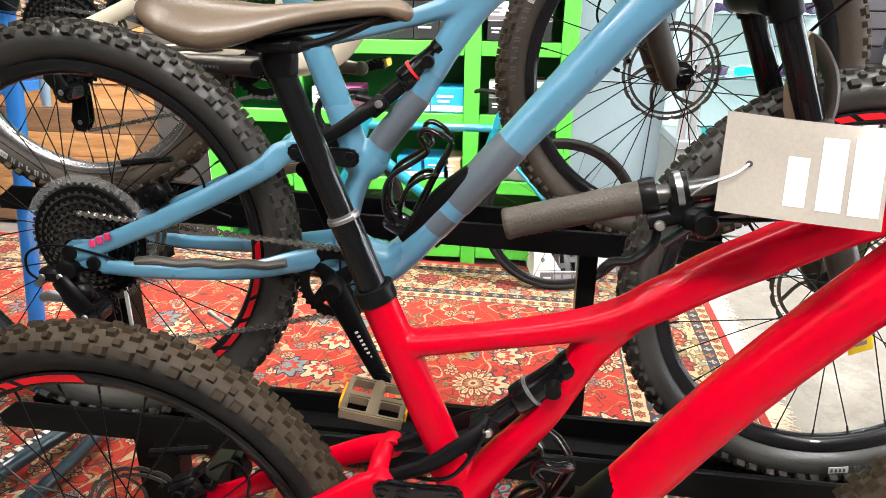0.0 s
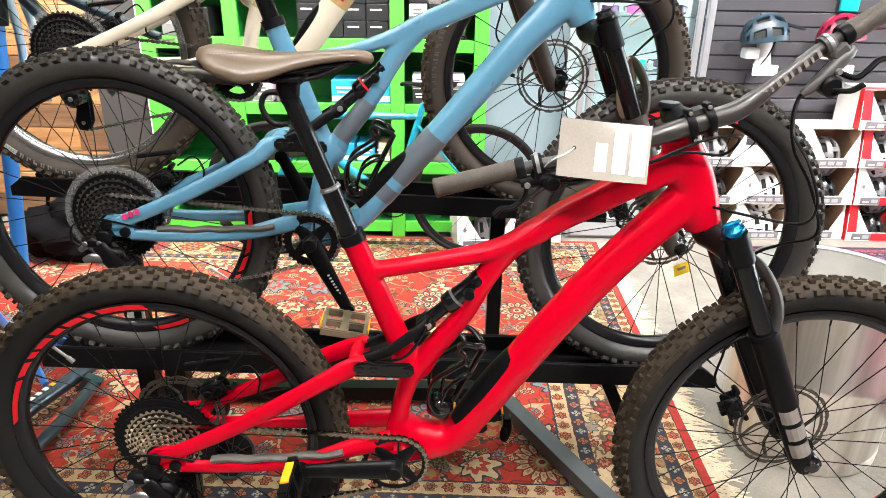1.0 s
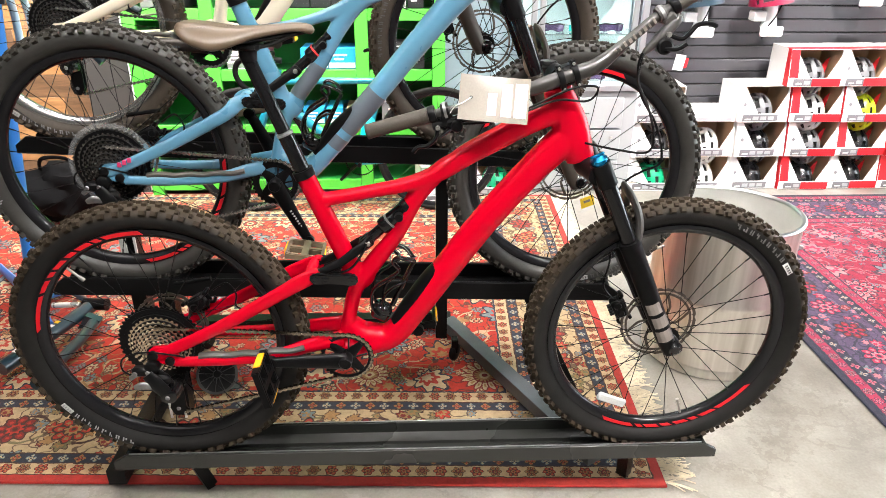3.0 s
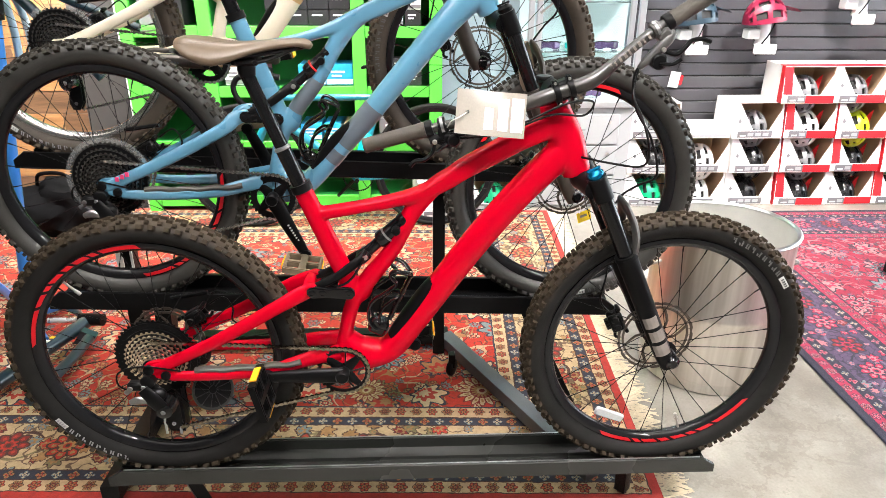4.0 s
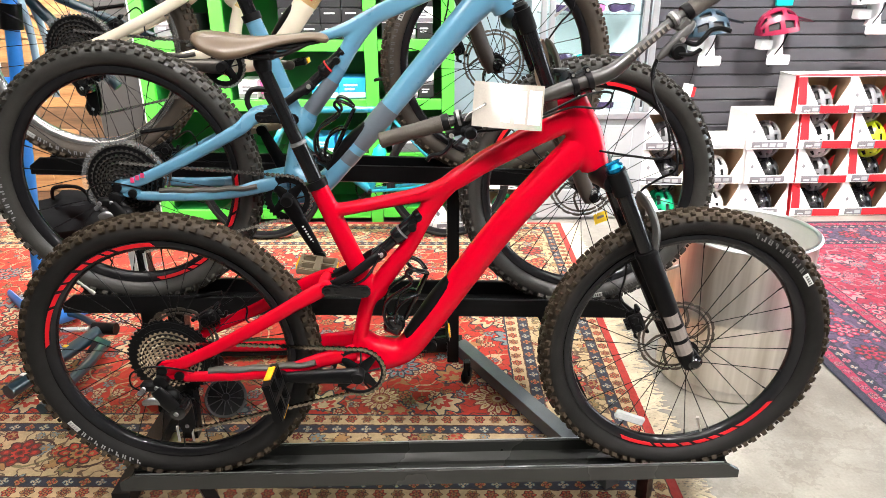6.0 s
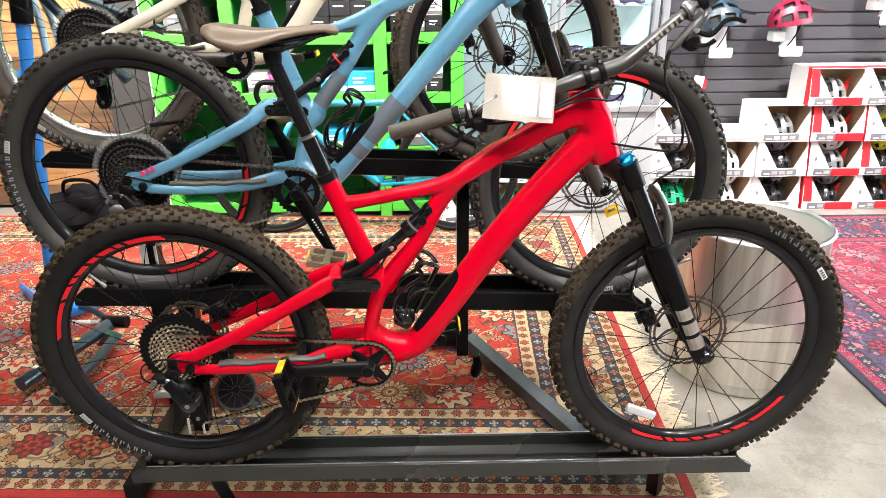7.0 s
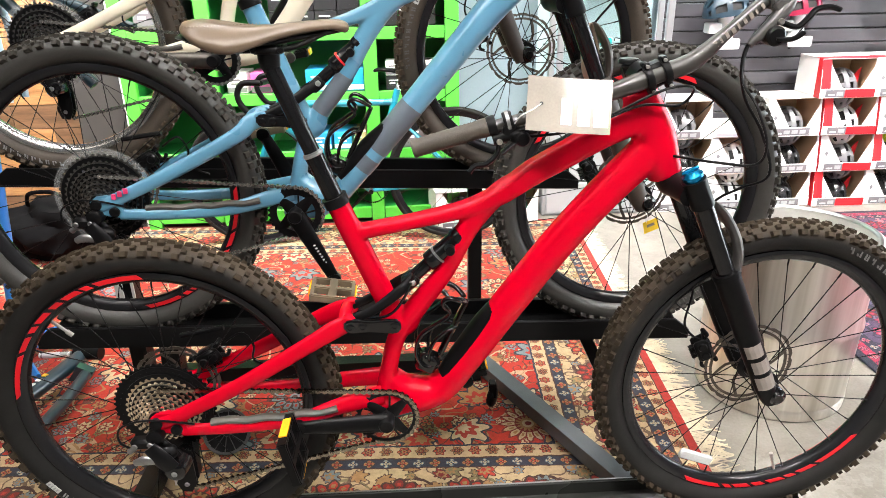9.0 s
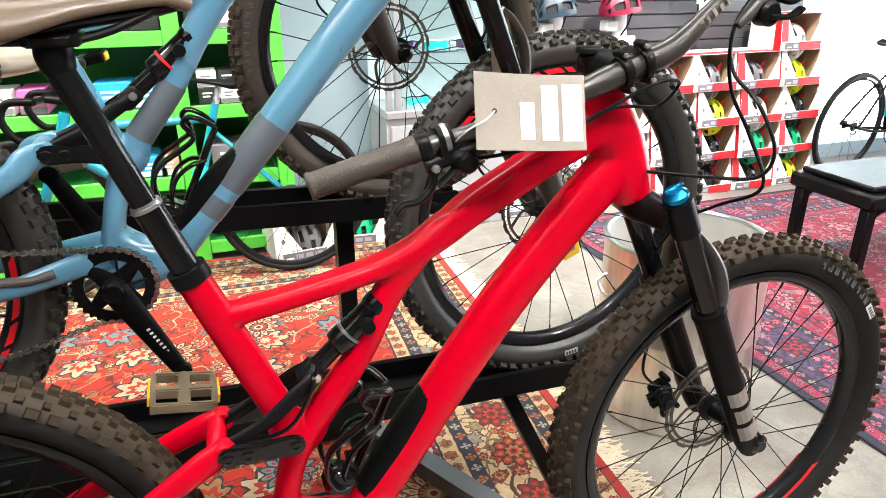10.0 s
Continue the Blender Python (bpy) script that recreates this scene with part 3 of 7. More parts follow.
def arc_strip(bm, r0, r1, a0, a1, y, thick=0.0012, steps=12, slant=0.0, tilt=0.0):
    """A thin curved strip on a wheel's side between two radii and two angles in degrees; tilt moves its outer edge along y."""
    rings = []
    for i in range(steps + 1):
        s = i / steps
        ring = []
        for r, dy in ((r0, 0.0), (r1, tilt)):
            a = radians(a0 + (a1 - a0) * s + (slant if r == r1 else 0))
            for th in (0.0, thick):
                ring.append(bm.verts.new((r * math.cos(a), y + dy + th, r * math.sin(a))))
        rings.append(ring)
    for A, B in zip(rings, rings[1:]):
        for i, j in ((0, 1), (1, 3), (3, 2), (2, 0)):
            bm.faces.new((A[i], A[j], B[j], B[i]))
    for A in (rings[0], rings[-1]):
        bm.faces.new((A[0], A[1], A[3], A[2]))
    bmesh.ops.recalc_face_normals(bm, faces=bm.faces)
    return bm


CACHE = {}


def shared(key, build):
    """A mesh that is built once and used by several objects."""
    if key not in CACHE:
        CACHE[key] = build()
    return CACHE[key]


# ---------------------------------------------------------------- the room
X0, X1, Y0, Y1, TOPZ = -5.6, 5.6, -3.2, 2.78, 2.9
part("floor", boxed((X0 - 0.2, Y0 - 0.2, -0.12), (X1 + 0.2, Y1 + 0.4, 0.0), 0), CONCRETE, None, "polished mottled beige-grey concrete floor", False)
tagged(bpy.data.objects["floor"], category="floor", kind="structure")
part("ceiling", boxed((X0 - 0.2, Y0 - 0.2, TOPZ), (X1 + 0.2, Y1 + 0.4, TOPZ + 0.15), 0), CEILING_PAINT, None, "dark painted shop ceiling", False)
tagged(bpy.data.objects["ceiling"], category="ceiling", kind="structure")


def wall(name, lo, hi, material, label):
    return tagged(part(name, boxed(lo, hi, 0), material, None, label, False), category="wall", kind="structure")


# these two walls are never in view; they close the room and hold down bounce
wall("wall_south", (X0 - 0.2, Y0 - 0.2, 0), (X1 + 0.2, Y0, TOPZ), DIM_WALL, "unseen closing wall, darkened to lower the fill light")
wall("wall_west", (X0 - 0.2, Y0, 0), (X0, Y1, TOPZ), DIM_WALL, "unseen closing wall, darkened to lower the fill light")
nb = boxed((X0 - 0.2, Y1 + 0.03, 0), (4.10, Y1 + 0.23, TOPZ), 0)
box(nb, (4.10, Y1 + 0.03, 2.4), (X1 + 0.2, Y1 + 0.23, TOPZ), 0)
box(nb, (4.10, Y1 + 0.03, 0), (X1 + 0.2, Y1 + 0.23, 0.10), 0)
tagged(part("wall_north", nb, BLUE_GREY_WALL, None, "blue-grey painted back wall", False), category="wall", kind="structure")
win2 = thing("window_2", "tall bright shop window beside the slatwall", "window", (4.10, Y1 + 0.13, 0.10), kind="structure")
for x in (0.0, 1.64):
    part("window_frame", boxed((x, -0.03, 0), (x + 0.06, 0.03, 2.3), 0.003), ALUMINIUM, win2)
part("pane", boxed((0.06, -0.004, 0.0), (1.64, 0.004, 2.3), 0), GLASS, win2, "", False).visible_shadow = False
# the window side: sill, head and two piers round one wide opening
wb = boxed((X1, Y0, 0), (X1 + 0.2, Y1 + 0.03, 0.12), 0)
box(wb, (X1, Y0, 2.4), (X1 + 0.2, Y1 + 0.03, TOPZ), 0)
box(wb, (X1, Y0, 0.12), (X1 + 0.2, -0.6, 2.4), 0)
box(wb, (X1, 2.62, 0.12), (X1 + 0.2, Y1 + 0.03, 2.4), 0)
tagged(part("wall_east", wb, WALL_PAINT, None, "pale wall round a wide shop window", False), category="wall", kind="structure")
win = thing("window_1", "wide bright shop window in a pale frame", "window", (X1 + 0.1, 1.0, 0.12), kind="structure")
for y in (-0.6, 1.0, 2.56):
    part("window_frame", boxed((-0.03, y - 1.0, 0), (0.03, y - 0.94, 2.28), 0.003), ALUMINIUM, win)
for z in (0.0, 2.22):
    part("window_frame", boxed((-0.03, -1.54, z), (0.03, 1.56, z + 0.06), 0.003), ALUMINIUM, win)
for y0, y1 in ((-1.54, -0.002), (0.062, 1.558)):
    pane = part("pane", boxed((-0.004, y0, 0.06), (0.004, y1, 2.22), 0), GLASS, win, "", False)
    pane.visible_shadow = False
backdrop = box(boxed((X1 + 6.0, -9, -5), (X1 + 6.1, 9.0, 6), 0), (-4, 9.0, -5), (X1 + 6.1, 9.1, 6), 0)
DAY = Tree("bright_daylight_street")
DAY.set(Base_Color=(0.7, 0.75, 0.8), Emission_Color=DAY.ramp(DAY.noise(0.6, 3), [(0.3, (0.8, 0.88, 1.0)), (0.7, (1, 1, 1))]), Emission_Strength=6.0)
tagged(part("backdrop", backdrop, DAY.mat, None, "overexposed daylight outside the shop window", False), category="backdrop", kind="structure")

# slatwall: separate boards with dark slots between them
slat = thing("slatwall", "charcoal slatwall with narrow dark slots", "wall panel", (0, 0, 0), kind="structure")
part("slatwall_back", boxed((1.90, 2.762, 0.0), (4.06, 2.80, 2.6), 0), GROOVE, slat, "", False)
board = shared("slat", lambda: mesh_of("slat", boxed((1.90, 2.742, 0.0), (4.06, 2.7605, 0.071), 0.003), SLAT))
for k in range(33):
    part("slat", board, None, slat).location = (0, 0, 0.03 + 0.0768 * k)

# plank wall
pw = thing("plank_wall", "warm reclaimed pine planks fixed across the wall", "wall panel", (0, 0, 0), kind="structure")
rng = random.Random(5)
for k in range(19):
    x = -5.58
    while x < -0.98:
        L = min(rng.choice((0.7, 1.0, 1.4, 1.9)), -0.98 - x)
        part("plank", boxed((0, 2.60 - rng.random() * 0.006, 0), (L - 0.003, 2.64, 0.124), 0.003), PLANK, pw).location = (x, 0, 0.02 + 0.127 * k)
        x += L
part("plank_wall_back", boxed((-5.6, 2.642, 0), (-0.97, 2.80, 2.6), 0), GROOVE, pw, "", False)

# carpets; the red one lies slightly askew
RUG = carpet("persian_carpet_red", -2.4, 1.285, -0.015, 2.30, (0.46, 0.025, 0.007), (0.30, 0.013, 0.006), (0.47, 0.345, 0.195), False, ((0.80, 0.50, 0.095), (0.35, 1.24, 0.085), (0.40, 0.50, 0.075), (-0.35, 0.95, 0.09)))
RUG2 = carpet("persian_carpet_crimson", 2.04, 4.6, -1.6, 2.26, (0.33, 0.012, 0.045), (0.17, 0.008, 0.030), (0.075, 0.050, 0.105), True)
ASKEW = Matrix.Translation((1.28, 0.40, 0)) @ pose(0, 0, 0, 0, 0, -2.3) @ Matrix.Translation((-1.28, -0.40, 0))
rug = tagged(part("carpet", boxed((-2.4, -0.015, 0.0015), (1.285, 2.30, 0.010), 0.004), RUG, None, "red floral oriental carpet with cream and navy borders"), category="rug")
rug.matrix_world = ASKEW
tagged(part("carpet", boxed((2.04, -1.6, 0.0015), (4.6, 2.26, 0.010), 0.004), RUG2, None, "crimson oriental carpet with a dark navy border"), category="rug")
fr = bmesh.new()
rng = random.Random(11)
for k in range(900):
    y = 0.0 + 2.29 * k / 900 + rng.uniform(-0.006, 0.006) + 0.004 * math.sin(k * 0.8)
    L, bend = rng.uniform(0.035, 0.10), rng.uniform(-0.05, 0.05) + 0.02 * math.sin(k * 0.11)
    tube(fr, [(1.28, y, 0.006), (1.28 + L * 0.5, y + bend * 0.4, rng.uniform(0.004, 0.009)), (1.28 + L, y + bend, 0.003)], 0.0022, 0.0018, 4, 3)
tagged(part("carpet_fringe", fr, FRINGE, None, "tangled cream wool fringe at the carpet's end"), category="fringe", kind="stuff").matrix_world = ASKEW

# ---------------------------------------------------------------- the mountain bikes


def tyre_bm(r_mid=0.3165, high=0.0295, wide=0.0315, seg=72):
    prof = []
    for k in range(18):
        a = 2 * math.pi * k / 18
        prof.append((r_mid + high * math.cos(a), wide * math.sin(a) * (1 - 0.28 * max(0, -math.cos(a)))))
    return lathed(prof, seg, closed=True)


def tread_bm(count=58, seed=3, size=1.0, r_mid=0.3165, high=0.0295, wide=0.0315):
    """Knobs on the casing: a paired centre row, a transition row and tall shoulder blocks."""
    rng = np.random.default_rng(seed)
    bm = bmesh.new()
    step = 2 * math.pi / count
    for i in range(count):
        # section angle, length round the wheel, width across, height, phase
        rows = [(10, 0.0165, 0.0125, 0.0062, 0.0), (-10, 0.0165, 0.0125, 0.0062, 0.5), (33, 0.0135, 0.0115, 0.0062, 0.55), (-33, 0.0135, 0.0115, 0.0062, 0.05),
                (56, 0.0185, 0.0150, 0.0088, 0.1 if i % 2 else -0.05), (-56, 0.0185, 0.0150, 0.0088, 0.6 if i % 2 else 0.45)]
        for phi, long, across, tall, phase in rows:
            a = (i + phase) * step
            f = radians(phi)
            j = 1 + 0.08 * rng.standard_normal()
            c = Vector(((r_mid + high * math.cos(f)) * math.cos(a), wide * math.sin(f), (r_mid + high * math.cos(f)) * math.sin(a)))
            out = Vector((math.cos(f) * math.cos(a), math.sin(f), math.cos(f) * math.sin(a))).normalized()
            along = Vector((-math.sin(a), 0, math.cos(a)))
            cross = out.cross(along)
            low, top = [], []
            for sa, sc in ((-1, -1), (1, -1), (1, 1), (-1, 1)):
                low.append(bm.verts.new(c - out * 0.002 + along * (sa * long * 0.54 * j * size) + cross * (sc * across * 0.56 * size)))
                top.append(bm.verts.new(c + out * tall + along * (sa * long * 0.44 * j * size) + cross * (sc * across * 0.44 * size)))
            bm.faces.new(top)
            for k in range(4):
                bm.faces.new((low[k], low[(k + 1) % 4], top[(k + 1) % 4], top[k]))
    bmesh.ops.recalc_face_normals(bm, faces=bm.faces)
    return bm


def rim_bm(r=0.2915):
    w = 0.0165
    return lathed([(r, w), (r - 0.004, w + 0.001), (r - 0.012, w - 0.001), (r - 0.021, 0.010), (r - 0.0235, 0.004), (r - 0.0235, -0.004), (r - 0.021, -0.010), (r - 0.012, -w + 0.001), (r - 0.004, -w - 0.001), (r, -w)], 72, closed=True)


def hub_bm(half, r=0.013):
    return lathed([(0.0, -half - 0.012), (0.008, -half - 0.012), (0.009, -half), (r, -half), (r, -0.036), (0.028, -0.034), (0.028, -0.030), (r * 1.25, -0.024), (r, 0), (r * 1.25, 0.024),
                   (0.028, 0.030), (0.028, 0.034), (r, 0.036), (r, half), (0.009, half), (0.008, half + 0.012), (0.0, half + 0.012)], 24)


def spoke_bm(side, lean, r_rim=0.2685):
    a = radians(lean)
    bm = rod(bmesh.new(), (0.027 * math.cos(a), side * 0.031, 0.027 * math.sin(a)), (r_rim - 0.012, side * 0.003, 0), 0.0011, 6)
    return tube(bm, [(r_rim - 0.014, side * 0.003, 0), (r_rim + 0.001, side * 0.002, 0)], 0.0019, 0.0019, 6, 1)


def rotor_bm(r=0.09, y=0.04):
    """A wavy outer ring and an inner ring tied by short bridges, on six swept arms."""
    bm = bmesh.new()
    n = 72
    for r0, r1, wave in ((r, r - 0.0072, 0.0034), (r - 0.0120, r - 0.0178, 0.0)):
        rings = []
        for k in range(n):
            a = 2 * math.pi * k / n
            o = r0 - wave * (k % 4 == 0)
            rings.append([bm.verts.new((q * math.cos(a), yy, q * math.sin(a))) for q, yy in ((o, y), (o, y + 0.002), (r1, y + 0.002), (r1, y))])
        for k in range(n):
            A, B = rings[k], rings[(k + 1) % n]
            for j in range(4):
                bm.faces.new((A[j], A[(j + 1) % 4], B[(j + 1) % 4], B[j]))
    for k in range(30):
        a = radians(12 * k)
        rod(bm, ((r - 0.0042) * math.cos(a), y + 0.001, (r - 0.0042) * math.sin(a)), ((r - 0.0105) * math.cos(a + 0.03), y + 0.001, (r - 0.0105) * math.sin(a + 0.03)), 0.0011, 4)
    for k in range(6):
        a, b = radians(60 * k), radians(60 * k + 34)
        tube(bm, [(0.021 * math.cos(a), y + 0.001, 0.021 * math.sin(a)), (0.05 * math.cos((a + b) / 2 - 0.1), y + 0.001, 0.05 * math.sin((a + b) / 2 - 0.1)), ((r - 0.012) * math.cos(b), y + 0.001, (r - 0.012) * math.sin(b))], 0.0036, 0.001, 6, 3)
    lathe(bm, [(0.016, y - 0.002), (0.025, y - 0.002), (0.025, y + 0.003), (0.016, y + 0.003)], 24, closed=True)
    return bm


def cog_bm(r, y, teeth, thick=0.0016, hole=0.017, band=0.0065):
    bm = bmesh.new()
    n = teeth * 4
    ring = []
    for k in range(n):
        a = 2 * math.pi * k / n
        q = r + (0.0024 if k % 4 in (1, 2) else -0.0018)
        ring.append([bm.verts.new((s * math.cos(a), yy, s * math.sin(a))) for s, yy in ((q, y - thick / 2), (q, y + thick / 2), (max(hole, r - band), y + thick / 2), (max(hole, r - band), y - thick / 2))])
    for k in range(n):
        A, B = ring[k], ring[(k + 1) % n]
        for j in range(4):
            bm.faces.new((A[j], A[(j + 1) % 4], B[(j + 1) % 4], B[j]))
    for k in range(5):
        a = radians(72 * k + 11 * teeth)
        rod(bm, (0.014 * math.cos(a), y, 0.014 * math.sin(a)), ((r - 0.01) * math.cos(a + 0.3), y, (r - 0.01) * math.sin(a + 0.3)), 0.0022, 5)
    bmesh.ops.recalc_face_normals(bm, faces=bm.faces)
    return bm


def join_bm(a, b):
    me = bpy.data.meshes.new("scratch")
    b.to_mesh(me)
    b.free()
    a.from_mesh(me)
    bpy.data.meshes.remove(me)
    return a


def chain_bm(points, y):
    """Links along a line of (x, z) points: outer and inner plate pairs with their rollers."""
    P = [np.array(p, float) for p in points]
    walk_along, total = [0.0], 0.0
    for a, b in zip(P, P[1:]):
        total += float(np.hypot(*(b - a)))
        walk_along.append(total)
    count = int(total / 0.0127)

    def at(s):
        for i in range(len(P) - 1):
            if s <= walk_along[i + 1] or i == len(P) - 2:
                return P[i] + (P[i + 1] - P[i]) * ((s - walk_along[i]) / max(1e-9, walk_along[i + 1] - walk_along[i]))

    bm = bmesh.new()
    for k in range(count):
        a, b = at(total * k / count), at(total * (k + 1) / count)
        half = 0.0034 if k % 2 else 0.0024
        d = (b - a) / max(1e-9, np.hypot(*(b - a)))
        n = np.array((-d[1], d[0]))
        for s in (-1, 1):
            yy = y + s * half
            out = []
            for e, w in ((-0.0035, 0.0015), (-0.001, 0.0046), (0.0035, 0.0036), (0.5, 0.0012), (-103.5, 0.0036), (-101.0, 0.0046), (-98.5, 0.0015)):
                if e < -50:
                    c, dist = b, e + 100
                    q = c + d * (-dist if False else (0.0 if dist > -2 and dist < 0 else (-0.0035 if dist < -2 else 0.0035)))
                elif e == 0.5:
                    q = (a + b) / 2
                else:
                    q = a + d * e
                out.append((q, w))
            top = [q + n * w for q, w in out]
            low = [q - n * w for q, w in out][::-1]
            ring = [(float(v[0]), float(v[1])) for v in top + low]
            plate(bm, ring, yy - 0.0006, yy + 0.0006)
        rod(bm, (a[0], y - 0.0045, a[1]), (a[0], y + 0.0045, a[1]), 0.0028, 6)
    return bm


def wheel(parent, name, at, turn, rear, rim_mat, knob_mat, decal_mat, rotor_y, print_angles, rubber=RUBBER):
    """A wheel under its bike: the rim, with tyre, tread, hub, spokes, rotor and prints as its parts."""
    w = part(name, shared(("rim", rim_mat.name), lambda: mesh_of("rim", rim_bm(), rim_mat)), None, parent, "deep satin rim")
    w.matrix_basis = pose(*at, 0, -turn, 0)
    part("tyre", shared(("tyre", rubber.name), lambda: mesh_of("tyre", tyre_bm(), rubber)), None, w, "black rubber mountain bike tyre")
    tagged(part("tread", shared(("tread", knob_mat.name, rear), lambda: mesh_of("tread", tread_bm(72 if rear else 78, 3 + rear, 0.74 if rear else 0.70), knob_mat, False)), None, w, "square rubber tread knobs"), kind="stuff")
    part("hub", shared(("hub", rear), lambda: mesh_of("hub", hub_bm(0.066 if rear else 0.050, 0.017 if rear else 0.014), BLACK)), None, w, "black hub")
    for k in range(28):
        side, lean = (1 if k % 2 else -1), (58 if (k // 2) % 2 else -58)
        s = part("spoke", shared(("spoke", side, lean), lambda: mesh_of("spoke", spoke_bm(side, lean), BLACK)), None, w)
        s.matrix_basis = pose(0, 0, 0, 0, -360 * k / 28 - 4, 0)
    part("brake_rotor", shared(("rotor", rotor_y), lambda: mesh_of("rotor", rotor_bm(0.097 if not rear else 0.090, rotor_y), ROTOR)), None, w, "drilled steel brake rotor")
    part("valve", rod(rod(bmesh.new(), (0.27, 0, 0), (0.235, 0, 0), 0.003), (0.236, 0, 0), (0.222, 0, 0), 0.0045), STEEL, w)
    if decal_mat:
        for side in (-1, 1):
            bm = bmesh.new()
            y = side * 0.0172 - (0.0012 if side < 0 else 0)
            lo = -46.0
            for width, gap in ((17, 2.2), (3.2, 1.6), (7, 2.0), (4.5, 2.4), (6.5, 1.8), (3.6, 2.2), (7.5, 2.0), (20, 0)):
                arc_strip(bm, 0.2788, 0.2880, lo, lo + width, y, 0.0012, 6, 2.2)
                lo += width + gap
            part("rim_decal", bm, decal_mat, w, "red rim stripes")
    # prints on the tyre's sidewall
    for side in (-1, 1):
        bm, wb = bmesh.new(), bmesh.new()
        y = side * 0.0310 - (0.0012 if side < 0 else 0)
        tilt = -side * 0.0012
        for a0 in print_angles:
            a = a0
            for k, width in enumerate((2.0, 2.0, 2.1, 2.0, 2.2, 1.8, 2.0, 2.1, 2.0)):
                lo, hi = ((0.3112, 0.3230), (0.3112, 0.3165), (0.3175, 0.3230))[k % 3]
                arc_strip(bm, 0.3112, 0.3230, a, a + width * 0.30, y, 0.0014, 2, 0.3, tilt)
                arc_strip(bm, lo, hi, a + width * 0.52, a + width * 0.84, y, 0.0014, 2, 0.3, tilt * (hi - lo) / 0.0118)
                a += width * 1.5 + 0.3
            arc_strip(wb, 0.3105, 0.3235, a0 - 7.4, a0 - 1.6, y, 0.0014, 5, 0, tilt)
            for k in range(4):
                arc_strip(bm, 0.3135, 0.3205, a0 - 6.8 + 1.2 * k, a0 - 6.2 + 1.2 * k, y - side * -0.0010, 0.0014, 1, 0, tilt * 0.6)
        part("tyre_print", bm, RUBBER_INK if rear else RUBBER_INK_DARK, w, "pale lettering worn to bars")
        part("tyre_label", wb, TYRE_LABEL, w, "small white block on the sidewall")
    return w


def sub_curve(points, lo, hi, grow):
    """A stretch of a frame tube, a little fatter: for decals that wrap it."""
    rows = curve_points(points, 8)
    rows = rows[int(lo * (len(rows) - 1)):int(hi * (len(rows) - 1)) + 1]
    return [(*r[:3], r[3] + grow, r[4] + grow) for r in rows]


DOWN = [(0.950, 0, 0.506, 0.037, 0.028), (0.866, 0, 0.420, 0.033, 0.030), (0.777, 0, 0.314, 0.033, 0.030), (0.684, 0, 0.186, 0.033, 0.031), (0.604, 0, 0.070, 0.032, 0.032),
        (0.552, 0, 0.003, 0.031, 0.034), (0.490, 0, -0.020, 0.030, 0.038), (0.44, 0, -0.026, 0.028, 0.038)]
TOP = [(0.938, 0, 0.564, 0.027, 0.025), (0.85, 0, 0.525, 0.0245, 0.0235), (0.78, 0, 0.487, 0.0235, 0.0235), (0.725, 0, 0.457, 0.0225, 0.0235), (0.665, 0, 0.417, 0.0185, 0.0235), (0.60, 0, 0.391, 0.0145, 0.0225),
       (0.50, 0, 0.370, 0.0130, 0.020), (0.41, 0, 0.354, 0.0140, 0.019)]
SEAT = [(0.349, 0, 0.412, 0.0205, 0.0205), (0.38, 0, 0.335, 0.0215, 0.0205), (0.42, 0, 0.235, 0.022, 0.021), (0.455, 0, 0.150, 0.021, 0.024)]
STRUT = [(0.745, 0, 0.466, 0.015, 0.020), (0.672, 0, 0.426, 0.020, 0.021), (0.612, 0, 0.360, 0.021, 0.020), (0.565, 0, 0.268, 0.0185, 0.019), (0.508, 0, 0.192, 0.0215, 0.021), (0.466, 0, 0.125, 0.0180, 0.026),
         (0.444, 0, 0.03, 0.0185, 0.031), (0.440, 0, -0.015, 0.026, 0.036)]
HEAD = [(0.908, 0, 0.602, 0.030, 0.026), (0.918, 0, 0.575, 0.033, 0.0275), (0.942, 0, 0.522, 0.038, 0.029), (0.962, 0, 0.470, 0.034, 0.030), (0.972, 0, 0.446, 0.031, 0.029)]



DOWN_LOW = [(0.945, 0, 0.510, 0.040, 0.028), (0.864, 0, 0.424, 0.033, 0.030), (0.776, 0, 0.318, 0.030, 0.029), (0.672, 0, 0.188, 0.028, 0.029), (0.568, 0, 0.064, 0.027, 0.031), (0.510, 0, 0.000, 0.028, 0.034), (0.465, 0, -0.026, 0.030, 0.038), (0.42, 0, -0.030, 0.028, 0.038)]
STRUT_LOW = [(0.710, 0, 0.456, 0.016, 0.020), (0.640, 0, 0.420, 0.021, 0.021), (0.588, 0, 0.358, 0.022, 0.020), (0.540, 0, 0.270, 0.019, 0.019), (0.482, 0, 0.190, 0.020, 0.021), (0.446, 0, 0.125, 0.0180, 0.026),
             (0.424, 0, 0.03, 0.0185, 0.031), (0.420, 0, -0.015, 0.026, 0.036)]
TOP_LOW = [(0.938, 0, 0.562, 0.028, 0.024), (0.85, 0, 0.524, 0.025, 0.022), (0.75, 0, 0.476, 0.022, 0.022), (0.65, 0, 0.430, 0.021, 0.022), (0.57, 0, 0.393, 0.015, 0.020), (0.48, 0, 0.364, 0.0125, 0.018), (0.385, 0, 0.343, 0.0145, 0.018)]


def bike_matrix(rear, front):
    """A frame of reference at the rear axle, x towards the front axle, z up."""
    x = (Vector(front) - Vector(rear)).normalized()
    y = Vector((0, 0, 1)).cross(x).normalized()
    z = x.cross(y)
    m = Matrix((x, y, z)).transposed().to_4x4()
    m.translation = rear
    return m


